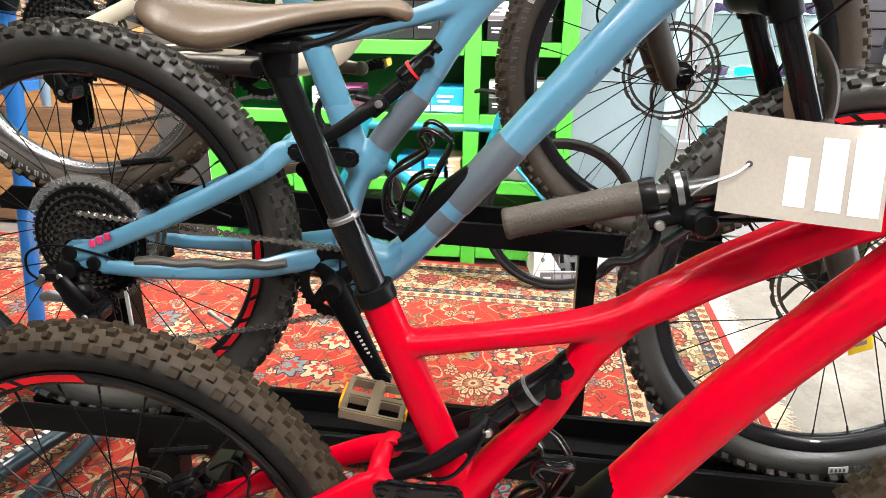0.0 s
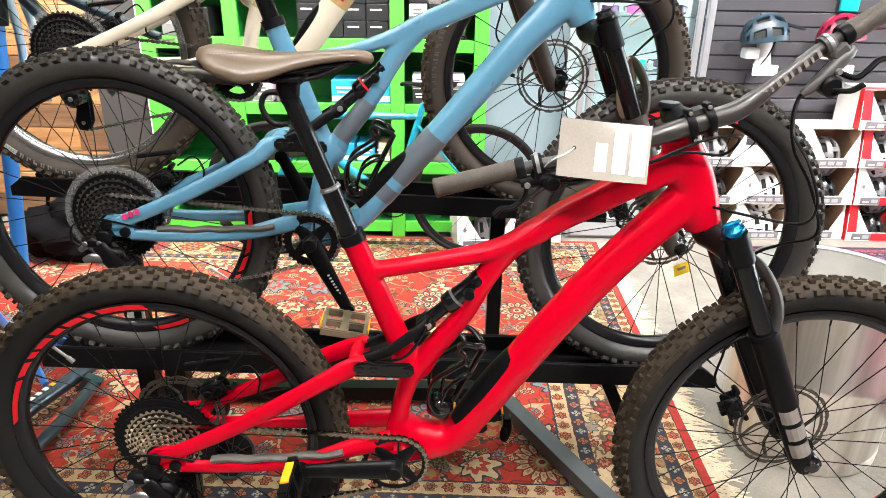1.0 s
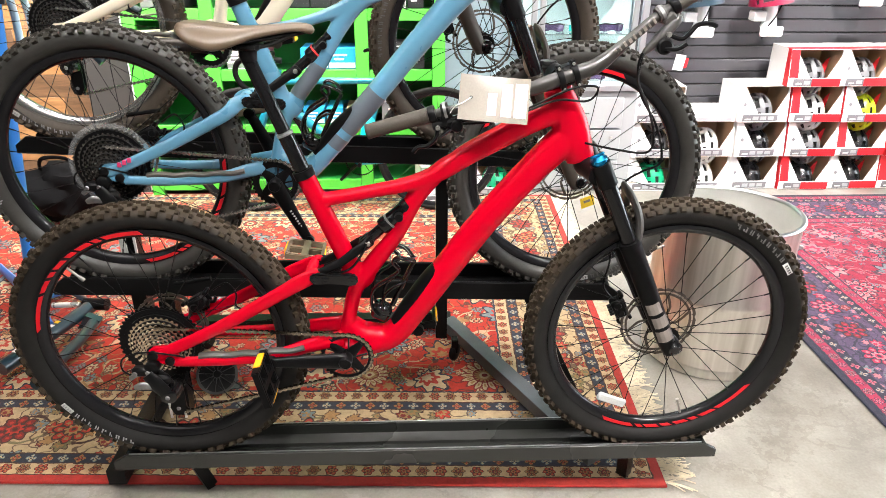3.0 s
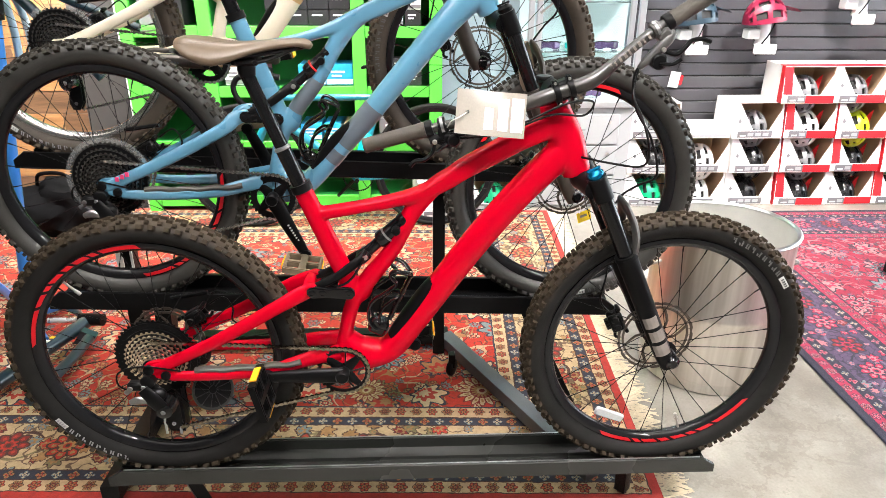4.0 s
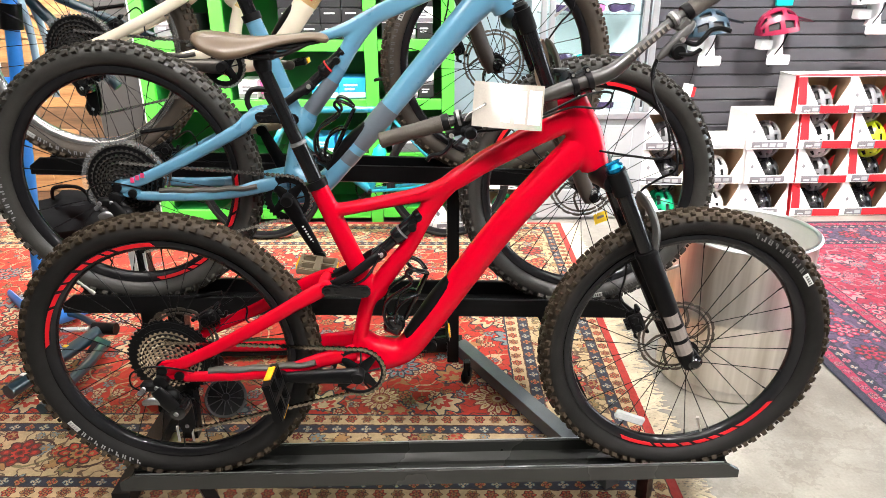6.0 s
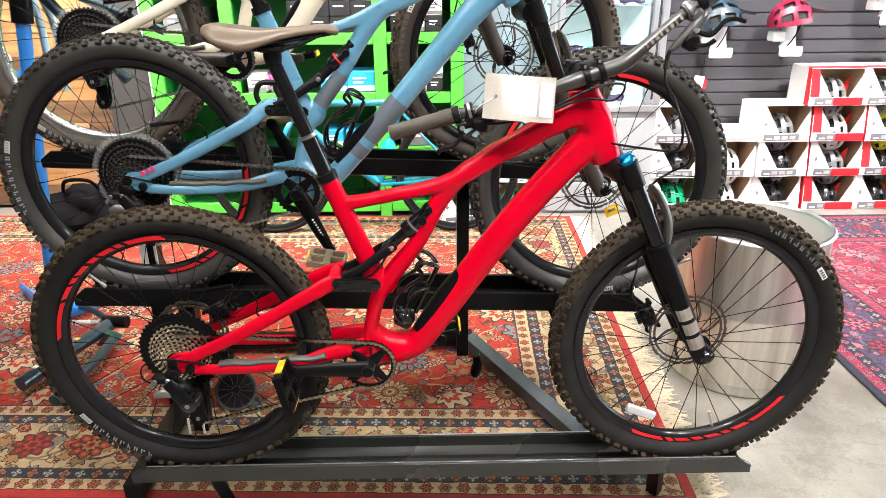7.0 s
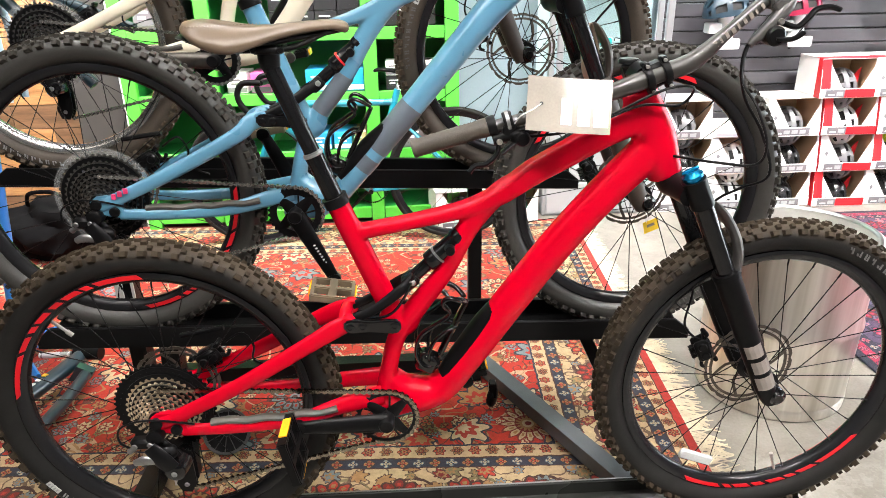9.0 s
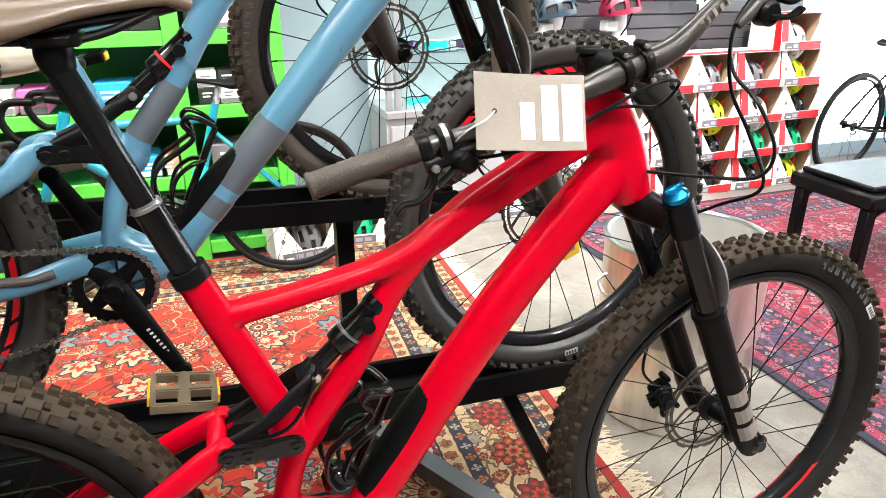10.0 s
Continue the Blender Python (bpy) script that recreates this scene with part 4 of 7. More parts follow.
def saddle_bm():
    """Lofted from tail to nose: broad and split at the back, slim and dropped at the nose."""
    bm = bmesh.new()
    rows = []
    for x, z, w, h in ((0.126, 0.724, 0.020, 0.008), (0.140, 0.727, 0.046, 0.016), (0.170, 0.722, 0.066, 0.026), (0.210, 0.715, 0.066, 0.030), (0.250, 0.714, 0.048, 0.022),
                       (0.295, 0.719, 0.030, 0.017), (0.345, 0.724, 0.022, 0.014), (0.385, 0.726, 0.018, 0.013), (0.405, 0.722, 0.014, 0.014), (0.412, 0.718, 0.006, 0.006)):
        row = []
        x = 0.412 - (0.412 - x) * 0.94
        for k in range(16):
            a = 2 * math.pi * k / 16
            c, s = math.cos(a), math.sin(a)
            dip = 0.004 * math.exp(-(s * w / 0.014) ** 2) if c > 0 else 0
            row.append(bm.verts.new((x, w * math.copysign(abs(s) ** 0.8, s), z + (h * 0.42 * max(c, 0) - dip if c > 0 else h * 1.15 * c) - 0.34 * w * abs(s) ** 2)))
        rows.append(row)
    for A, B in zip(rows, rows[1:]):
        for k in range(16):
            bm.faces.new((A[k], B[k], B[(k + 1) % 16], A[(k + 1) % 16]))
    bm.faces.new(rows[0]), bm.faces.new(rows[-1][::-1])
    bmesh.ops.recalc_face_normals(bm, faces=bm.faces)
    bmesh.ops.subdivide_edges(bm, edges=list(bm.edges), cuts=1, smooth=0.6, use_grid_fill=True)
    return bm


def pedal_bm():
    """A platform cage round an axle that lies along y: one plate with four openings."""
    bm = bmesh.new()
    xs, ys = (-0.048, -0.040, -0.009, 0.009, 0.040, 0.048), (-0.048, -0.040, -0.007, 0.007, 0.040, 0.048)
    grid = {}

    def v(i, j, z):
        if (i, j, z) not in grid:
            grid[(i, j, z)] = bm.verts.new((xs[i], ys[j], z * (0.0105 if i in (0, 5) else 0.0085)))
        return grid[(i, j, z)]

    solid = lambda i, j: 0 <= i < 5 and 0 <= j < 5 and not (i in (1, 3) and j in (1, 3))
    for i in range(5):
        for j in range(5):
            if not solid(i, j):
                continue
            bm.faces.new((v(i, j, 1), v(i + 1, j, 1), v(i + 1, j + 1, 1), v(i, j + 1, 1)))
            bm.faces.new((v(i, j, -1), v(i, j + 1, -1), v(i + 1, j + 1, -1), v(i + 1, j, -1)))
            for di, dj, p, q in ((-1, 0, (i, j), (i, j + 1)), (1, 0, (i + 1, j), (i + 1, j + 1)), (0, -1, (i, j), (i + 1, j)), (0, 1, (i, j + 1), (i + 1, j + 1))):
                if not solid(i + di, j + dj):
                    bm.faces.new((v(*p, 1), v(*p, -1), v(*q, -1), v(*q, 1)))
    bmesh.ops.recalc_face_normals(bm, faces=bm.faces)
    sharp = [e for e in bm.edges if len(e.link_faces) == 2 and e.calc_face_angle(0) > 0.8]
    bmesh.ops.bevel(bm, geom=sharp, offset=0.0022, segments=2, affect="EDGES")
    return bm


def caliper_bm():
    """Two body halves round a slot, with cooling fins, mounting ears, bolts and a banjo."""
    bm = boxed((-0.026, -0.017, -0.016), (0.026, -0.004, 0.016), 0.005)
    box(bm, (-0.026, 0.004, -0.016), (0.026, 0.017, 0.016), 0.005)
    box(bm, (-0.020, -0.010, 0.010), (0.020, 0.010, 0.020), 0.003)
    for k in range(4):
        box(bm, (-0.014 + 0.008 * k, -0.007, -0.026), (-0.0105 + 0.008 * k, 0.007, -0.012), 0.001)
    for x in (-0.034, 0.034):
        tube(bm, [(x * 0.6, 0, 0.012, 0.006, 0.008), (x, 0, 0.016, 0.007, 0.008)], seg=8, per=2)
        lathe(bm, [(0, -0.013), (0.0045, -0.013), (0.0055, -0.010), (0.0055, 0.010), (0, 0.012)], 10, Matrix.Translation((x, 0, 0.017)))
    for x in (-0.012, 0.012):
        lathe(bm, [(0.0, -0.020), (0.008, -0.020), (0.010, -0.017), (0.010, -0.012), (0, -0.012)], 14, Matrix.Translation((x, 0, -0.001)))
    tube(bm, [(0.022, -0.004, -0.008), (0.036, -0.008, -0.014), (0.046, -0.004, -0.006)], 0.0042, 0.0042, 8, 4)
    return bm


def mountain_bike(label, rear, front, paint, crank_angle, rim=RIM, knob=KNOB, decals=RIM_RED, cogs=BRASS_COG, crank_mat=CARBON, pedal_mat=CARBON, prints=((200,), (35,)), spin=(0, 0), spoke_guard=False,
                  lowers=CARBON, cap=FOX_BLUE, patches=(), fork_ink=GREY_DECAL, cage=True, top=TOP, strut=STRUT, down=DOWN, script=None, stay_ink=None, rubber=RUBBER, dx=0.0):
    b = thing("mountain_bike", label, "bicycle", m=bike_matrix(rear, front), group="mountain bikes on the display rack")
    span = (Vector(front) - Vector(rear)).length
    # wheels
    wr = wheel(b, "rear_wheel", (0, 0, 0), spin[0], True, rim, knob, decals, 0.058, prints[0], rubber)
    wheel(b, "front_wheel", (span, 0, 0), spin[1], False, RIM, knob, decals, 0.040, prints[1], rubber)
    # main frame
    bm = bmesh.new()
    BB = (0.421 + dx, 0.0, -0.031)
    for pts in (down, top, [(p[0] + dx, *p[1:]) for p in SEAT], strut, HEAD):
        tube(bm, pts, seg=28, per=7, square=0.62 if pts is top else 0.9)
    lathe(bm, [(0.0, -0.042), (0.026, -0.042), (0.030, -0.036), (0.030, 0.036), (0.026, 0.042), (0.0, 0.042)], 24, Matrix.Translation(BB))
    # gusset webs that blend the tubes into one another
    tube(bm, [(0.918, 0, 0.540, 0.018, 0.02), (0.936, 0, 0.512, 0.034, 0.026), (0.960, 0, 0.492, 0.034, 0.028)], seg=16)
    tube(bm, [(0.425 + dx, 0, 0.188, 0.018, 0.021), (0.458 + dx, 0, 0.160, 0.032, 0.023), (0.485 + dx, 0, 0.188, 0.018, 0.02)], seg=16)
    tube(bm, [(0.432 + dx, 0, 0.04, 0.016, 0.03), (0.462 + dx, 0, 0.000, 0.036, 0.034), (0.525 + dx, 0, 0.000, 0.024, 0.032)], seg=16)
    fr = part("frame", bm, paint, b, "one-piece carbon frame with a split seat strut")
    one = fr.modifiers.new("one_skin", "REMESH")
    one.mode, one.voxel_size, one.use_smooth_shade = "VOXEL", 0.0032, True
    soft = fr.modifiers.new("soft_joints", "SMOOTH")
    soft.factor, soft.iterations = 0.5, 9
    for tube_pts, lo, hi, mat, lab in patches:
        part("frame_decal", tubed(sub_curve(tube_pts, lo, hi, 0.0012), seg=20, per=2), mat, fr, lab)
    if script:
        for k in range(8):
            c = Vector(DOWN[1][:3]).lerp(Vector(DOWN[4][:3]), 0.18 + 0.075 * k)
            part("frame_print", boxed((-0.010, -0.0325, -0.011), (0.010, -0.0285, 0.011 - 0.006 * (k % 2)), 0.001, Matrix.Translation(c) @ pose(0, 0, 0, 0, -54, 0)), script, fr, "red block lettering")
    if stay_ink:
        for k in range(3):
            part("stay_print", boxed((0.036 + 0.013 * k, -0.0835, 0.014 + 0.0065 * k), (0.045 + 0.013 * k, -0.0795, 0.026 + 0.0065 * k), 0.0005), stay_ink, b, "pink block mark")
    # storage hatch and bottle cage on the down tube
    n = Vector((-0.81, 0, 0.586))
    line = [(p[2], p[0]) for p in down][::-1]
    on_tube = lambda z, out: (float(np.interp(z, [q[0] for q in line], [q[1] for q in line])) + n.x * out, 0, z + n.z * out)
    brow = 0.225 if paint is RED else 0.165
    hatch = tubed([(*on_tube(brow, 0.012), 0.012, 0.020), (*on_tube(0.030 + (brow - 0.03) * 0.62, 0.018), 0.0185, 0.0265), (*on_tube(0.030 + (brow - 0.03) * 0.28, 0.018), 0.0190, 0.0275), (*on_tube(0.030, 0.014), 0.0165, 0.026)], seg=18)
    part("storage_hatch", hatch, CARBON, b, "matt black hatch in the down tube")
    if cage:
        cg, cx = bmesh.new(), 0.0 if paint is RED else -0.012
        tube(cg, [(0.606 + cx, 0, 0.200, 0.005, 0.011), (0.582 + cx, 0, 0.150, 0.006, 0.014), (0.553 + cx, 0, 0.085, 0.006, 0.012)], seg=10)
        for s in (-1, 1):
            tube(cg, [(x + cx, s * w, z) for x, w, z in ((0.602, 0.010, 0.206), (0.588, 0.028, 0.217), (0.568, 0.034, 0.224), (0.558, 0.034, 0.213), (0.571, 0.034, 0.192), (0.548, 0.034, 0.172), (0.520, 0.033, 0.152), (0.507, 0.030, 0.128), (0.506, 0.026, 0.095), (0.520, 0.020, 0.068), (0.545, 0.009, 0.064))], 0.0042, 0.0085, 10, 5)
            tube(cg, [(x + cx, s * w, z) for x, w, z in ((0.584, 0.008, 0.150), (0.562, 0.024, 0.146), (0.540, 0.028, 0.128), (0.530, 0.024, 0.098), (0.530, 0.014, 0.078))], 0.0036, 0.0070, 10, 5)
        box(cg, (-0.022, -0.020, -0.020), (0.022, 0.020, 0.020), 0.007, Matrix.Translation((0.526 + cx, 0, 0.068)) @ pose(0, 0, 0, 0, 28, 0))
        part("bottle_cage", cg, GLOSS_BLACK, b, "black plastic bottle cage")
    # rear triangle
    for s in (-1, 1):
        st = bmesh.new()
        e = 0.352 + dx
        tube(st, [(e + 0.004, s * 0.036, 0.181, 0.0165, 0.010), (e - 0.02, s * 0.040, 0.171, 0.0185, 0.0105), (0.30, s * 0.050, 0.144, 0.0165, 0.010), (0.16, s * 0.064, 0.067, 0.0152, 0.009), (0.03, s * 0.072, 0.006, 0.0145, 0.008), (-0.006, s * 0.073, -0.005, 0.015, 0.007)], seg=16, square=0.85)
        lathe(st, [(0.0, -0.011), (0.013, -0.011), (0.0155, -0.008), (0.0155, 0.008), (0.013, 0.011), (0.0, 0.011)], 20, Matrix.Translation((e + 0.006, s * 0.036, 0.182)))
        plate(st, [(-0.014, 0.006), (-0.012, -0.014), (0.02, -0.026), (0.046, -0.030), (0.056, -0.016), (0.05, 0.004), (0.03, 0.02), (0.0, 0.018)], s * 0.070 - 0.006, s * 0.070 + 0.006)
        if s < 0:
            tube(st, [(0.347 + dx, -0.040, 0.176, 0.012, 0.012), (0.350 + dx, 0, 0.186, 0.012, 0.013), (0.350 + dx, 0.040, 0.180, 0.012, 0.012)], seg=12, side=(1, 0, 0))
        part("seat_stay", st, paint, b)
        cs = bmesh.new()
        tube(cs, [(0.044, s * 0.069, -0.024, 0.0125, 0.008), (0.15, s * 0.066, -0.025, 0.0130, 0.009), (0.27, s * 0.060, -0.017, 0.0145, 0.009), (0.35, s * 0.047, 0.000, 0.018, 0.011), (0.415 + dx, s * 0.034, 0.014, 0.021, 0.012)], seg=16, square=0.85)
        ch = part("chain_stay", cs, paint, b)
        if s < 0:
            gd = tubed([(0.10 + 0.035 * k, -0.0655 + 0.0004 * k * k * 0.4, -0.0125 + (0.005 if k % 2 else 0.001) + 0.00022 * k * k, 0.007, 0.0095) for k in range(8)], seg=10, per=4)
            part("chain_stay_guard", gd, GUARD_GREY, ch, "grey ribbed rubber guard")
        bolt = lathed([(0.0, -0.006), (0.008, -0.006), (0.011, -0.004), (0.011, 0.004), (0, 0.004)], 16, Matrix.Translation((0.036, s * 0.078, -0.016)))
        lathe(bolt, [(0.0, -0.006), (0.009, -0.006), (0.012, -0.004), (0.012, 0.004), (0, 0.004)], 16, Matrix.Translation((0.0, s * 0.080, 0.0)))
        part("pivot_bolt", bolt, BLACK, b)
        l0 = 0.349 + dx
        lk = plate(bmesh.new(), [(l0 + 0.002, 0.172), (l0 + 0.010, 0.165), (l0 + 0.05, 0.167), (l0 + 0.096, 0.161), (l0 + 0.106, 0.166), (l0 + 0.110, 0.176), (l0 + 0.106, 0.187), (l0 + 0.096, 0.191), (l0 + 0.05, 0.190), (l0 + 0.014, 0.194), (l0 + 0.003, 0.190), (l0 - 0.001, 0.182)], s * 0.046 - 0.006, s * 0.046 + 0.006)
        bmesh.ops.bevel(lk, geom=list(lk.edges), offset=0.003, segments=2, affect="EDGES")
        for x in (0.012, 0.036, 0.096):
            lathe(lk, [(0.004, s * 0.0005), (0.0075, s * 0.0005), (0.009, -s * 0.0005), (0.009, -s * 0.003), (0.0, -s * 0.003)], 16, Matrix.Translation((l0 + x, s * 0.053, 0.178)))
        part("rocker_link", lk, GLOSS_BLACK, b, "gloss black rocker link")
    # shock
    mid = Matrix.Translation((dx, 0, 0.005))
    sh = tubed([(0.606, 0, 0.363, 0.012, 0.012), (0.580, 0, 0.340, 0.0125, 0.0125), (0.577, 0, 0.337, 0.0190, 0.0190), (0.566, 0, 0.327, 0.0190, 0.0190), (0.563, 0, 0.324, 0.0175, 0.0175), (0.532, 0, 0.297, 0.0175, 0.0175), (0.529, 0, 0.294, 0.0195, 0.0195), (0.516, 0, 0.282, 0.0195, 0.0195), (0.512, 0, 0.279, 0.0140, 0.0140)], seg=24, per=2)
    bmesh.ops.transform(sh, matrix=mid, verts=sh.verts)
    shock = part("shock", sh, GLOSS_BLACK, b, "gloss black air shock")
    part("shock_shaft", tubed([(0.520 + dx, 0, 0.290), (0.470 + dx, 0, 0.245)], 0.0125, 0.0125, 18, 2), STANCHION, shock, "polished shaft")
    part("shock_ring", tubed([(0.5335 + dx, 0, 0.303), (0.5305 + dx, 0, 0.3003)], 0.0202, 0.0202, 20, 1), MID_STEEL if paint is RED else RED_INK, shock)
    yk = bmesh.new()
    for s in (-1, 1):
        tube(yk, [(0.486, s * 0.013, 0.252, 0.010, 0.006), (0.455, s * 0.024, 0.232, 0.011, 0.006), (0.412, s * 0.030, 0.202, 0.010, 0.006), (0.362, s * 0.030, 0.178, 0.010, 0.006)], seg=12)
    box(yk, (-0.018, -0.019, -0.013), (0.016, 0.019, 0.013), 0.005, Matrix.Translation((0.478, 0, 0.246)) @ pose(0, 0, 0, 0, -42, 0))
    lathe(yk, [(0.0, -0.022), (0.007, -0.022), (0.009, -0.019), (0.009, 0.019), (0.007, 0.022), (0.0, 0.022)], 16, Matrix.Translation((0.482, 0, 0.250)))
    bmesh.ops.transform(yk, matrix=mid, verts=yk.verts)
    part("shock_yoke", yk, BLACK, b)
    part("yoke_bolt", lathed([(0.0, -0.004), (0.0045, -0.004), (0.006, -0.002), (0.006, 0.002), (0.0, 0.002)], 14, mid @ Matrix.Translation((0.482, -0.0235, 0.250))), STEEL, b)
    part("shock_dial", lathed([(0, -0.008), (0.009, -0.008), (0.010, 0.006), (0, 0.006)], 14, mid @ Matrix.Translation((0.553, -0.024, 0.315))), BLACK, shock)
    if paint is RED:
        part("shock_hose", tubed([(0.505, -0.020, 0.272), (0.492, -0.030, 0.240), (0.466, -0.040, 0.205), (0.436, -0.030, 0.186), (0.400, -0.012, 0.176)], 0.0027, 0.0027, 10, 7), GLOSS_BLACK, b, "shiny black looped hose")
    # seat post and saddle
    axis = Vector((-0.355, 0, 0.935)).normalized()
    s0 = Vector((0.349 + dx, 0, 0.412))
    part("seat_clamp", tubed([tuple(s0 - axis * 0.006), tuple(s0 + axis * 0.012)], 0.0235, 0.0235, 20, 2), BLACK, b)
    post = part("seat_post", tubed([tuple(s0), tuple(s0 + axis * 0.098)], 0.0170, 0.0170, 20, 2), GLOSS_BLACK, b, "gloss black dropper post")
    part("post_collar", lathed([(0.0, 0.0), (0.0178, 0.0), (0.0184, 0.001), (0.0184, 0.004), (0.0174, 0.005), (0.0174, 0.007), (0.014, 0.008), (0, 0.008)], 24, Matrix.Translation(s0 + axis * 0.094) @ axis.to_track_quat("Y", "Z").to_matrix().to_4x4()), MID_STEEL, post)
    part("post_upper", tubed([tuple(s0 + axis * 0.10), tuple(s0 + axis * 0.272)], 0.0145, 0.0145, 20, 2), STANCHION, post)
    head = tubed([(0.258 + dx, 0, 0.652, 0.016, 0.016), (0.256 + dx, 0, 0.668, 0.019, 0.018), (0.258 + dx, 0, 0.682, 0.017, 0.020)], seg=14)
    box(head, (0.232 + dx, -0.026, 0.676), (0.286 + dx, 0.026, 0.690), 0.005)
    for e in (-0.022, 0.022):
        lathe(head, [(0.0, -0.030), (0.004, -0.030), (0.0055, -0.027), (0.0055, 0.027), (0.0, 0.030)], 12, Matrix.Translation((0.259 + dx + e, 0, 0.683)))
    part("seat_head", head, BLACK, post)
    sd = part("saddle", saddle_bm(), SADDLE, b, "grey-brown padded saddle with stitching")
    rl = bmesh.new()
    for s in (-1, 1):
        tube(rl, [(0.155, s * 0.034, 0.702), (0.20, s * 0.025, 0.686), (0.26, s * 0.022, 0.682), (0.32, s * 0.018, 0.686), (0.385, s * 0.008, 0.712)], 0.0038, 0.0038, 8, 5)
    part("saddle_rail", rl, BLACK, sd)
    part("saddle_shell", tubed([(0.14, 0, 0.706, 0.004, 0.04), (0.2, 0, 0.694, 0.005, 0.055), (0.27, 0, 0.693, 0.005, 0.036), (0.35, 0, 0.703, 0.005, 0.018), (0.4, 0, 0.711, 0.004, 0.01)], seg=12), BLACK, sd)
    st = bmesh.new()
    for k in range(22):
        x = 0.16 + 0.0052 * k
        lathe(st, [(0, -0.001), (0.0011, 0.0), (0, 0.001)], 6, Matrix.Translation((x, -0.052 + 0.00036 * k * k * 0.25 + (0.0006 * (k - 12) if k > 12 else 0), 0.724 - 0.0008 * (11 - k if k < 11 else 0) * 0.1)))
    part("saddle_stitching", st, GREY_DECAL, sd)
    # crankset
    cr = part("crankset", lathed([(0.0, -0.082), (0.013, -0.082), (0.016, -0.078), (0.016, -0.044), (0.014, 0.044), (0.016, 0.078), (0.013, 0.082), (0.0, 0.082)], 20, Matrix.Translation(BB)), BLACK, b)
    ringbm = join_bm(cog_bm(0.061, 0, 32, 0.0035, 0.04, 0.0085 if paint is RED else 0.018), bmesh.new())
    for k in range(4):
        a = radians(45 + 90 * k)
        tube(ringbm, [(0.014 * math.cos(a), 0, 0.014 * math.sin(a), 0.015, 0.003), (0.052 * math.cos(a), 0, 0.052 * math.sin(a), 0.0075, 0.0025)], seg=8, per=2)
    bmesh.ops.transform(ringbm, matrix=Matrix.Translation((BB[0], -0.048, BB[2])), verts=ringbm.verts)
    part("chainring", ringbm, BLACK, cr, "toothed black chainring")
    for s in (-1, 1):
        a = radians(crank_angle + (180 if s > 0 else 0))
        tip = Vector((BB[0] + 0.172 * math.cos(a), s * 0.082, BB[2] + 0.172 * math.sin(a)))
        arm = tubed([(BB[0], s * 0.066, BB[2], 0.021, 0.011), (BB[0] + 0.05 * math.cos(a), s * 0.070, BB[2] + 0.05 * math.sin(a), 0.0195, 0.011), (BB[0] + 0.13 * math.cos(a), s * 0.078, BB[2] + 0.13 * math.sin(a), 0.0155, 0.009), (*tip, 0.013, 0.008)], seg=14)
        lathe(arm, [(0, -0.009), (0.010, -0.009), (0.015, -0.007), (0.015, 0.007), (0, 0.009)], 16, Matrix.Translation(tip))
        crank = part("crank_arm", arm, crank_mat, cr, "forged crank arm")
        part("crank_bolt", lathed([(0.006, -0.002), (0.011, -0.002), (0.0125, 0.0), (0.0125, 0.002), (0.006, 0.002)], 20, Matrix.Translation((BB[0], s * 0.0785, BB[2])), True), MID_STEEL, cr, "hollow crank bolt")
        mark = bmesh.new()
        for k in range(7):
            u = 0.075 + 0.008 * k
            box(mark, (u, s * 0.0795 - 0.0006 + s * 0.006, 0.002), (u + 0.0035, s * 0.0795 + 0.0006 + s * 0.006, 0.007), 0, Matrix.Translation(BB) @ pose(0, 0, 0, 0, -crank_angle - (180 if s > 0 else 0), 0))
        if paint is not RED:
            part("crank_print", mark, WHITE_INK if crank_mat is CARBON else CHARCOAL, cr, "white print on the crank arm")
        tilt = 78 if (paint is RED and s < 0) else (8 if s < 0 else -12)
        pm = Matrix.Translation(tip + Vector((0, s * 0.062, 0))) @ pose(0, 0, 0, 0, tilt, 0)
        pd = pedal_bm()
        bmesh.ops.transform(pd, matrix=pm, verts=pd.verts)
        rod(pd, tuple(tip), tuple(tip + Vector((0, s * 0.1, 0))), 0.006)
        pedal = part("pedal", pd, pedal_mat, cr, "platform pedal with an amber reflector")
        for e in (-1, 1):
            part("reflector", boxed((e * 0.0505 - 0.002, -0.026, -0.008), (e * 0.0505 + 0.002, 0.026, 0.008), 0.001, pm), AMBER, cr)
    # cassette, chain and derailleur
    sizes = ((0.098, 50), (0.084, 42), (0.072, 36), (0.064, 32), (0.056, 28), (0.049, 24), (0.043, 21), (0.037, 18), (0.032, 16), (0.027, 14), (0.023, 12))
    for i, (r, teeth) in enumerate(sizes):
        metal = (BLACK if cogs is BRASS_COG else COG_DARK) if i < 2 else (cogs if i % 2 else COG_SHADE if cogs is BRASS_COG else COG_DARK)
        part("cog", shared(("cog", i, metal.name), lambda: mesh_of("cog", cog_bm(r, -0.022 - 0.0043 * i, teeth, 0.002, 0.017, 0.022 if i < 2 else 0.0052), metal, False)), None, wr)
    part("cassette_carrier", lathed([(0.0, -0.0225)] + [(r - 0.004, -0.0235 - 0.0043 * i + e) for i, (r, teeth) in enumerate(sizes) for e in ((0.0005, -0.0025) if i else (-0.001, -0.0025))] + [(0.018, -0.067), (0.0, -0.068)], 40), BLACK, wr, "black cassette carrier")
    if spoke_guard:
        part("spoke_guard", lathed([(0.02, -0.0225), (0.108, -0.0225), (0.112, -0.021), (0.112, -0.0205), (0.108, -0.0215), (0.02, -0.0215)], 48), LENS_FILM, wr, "clear plastic spoke guard")
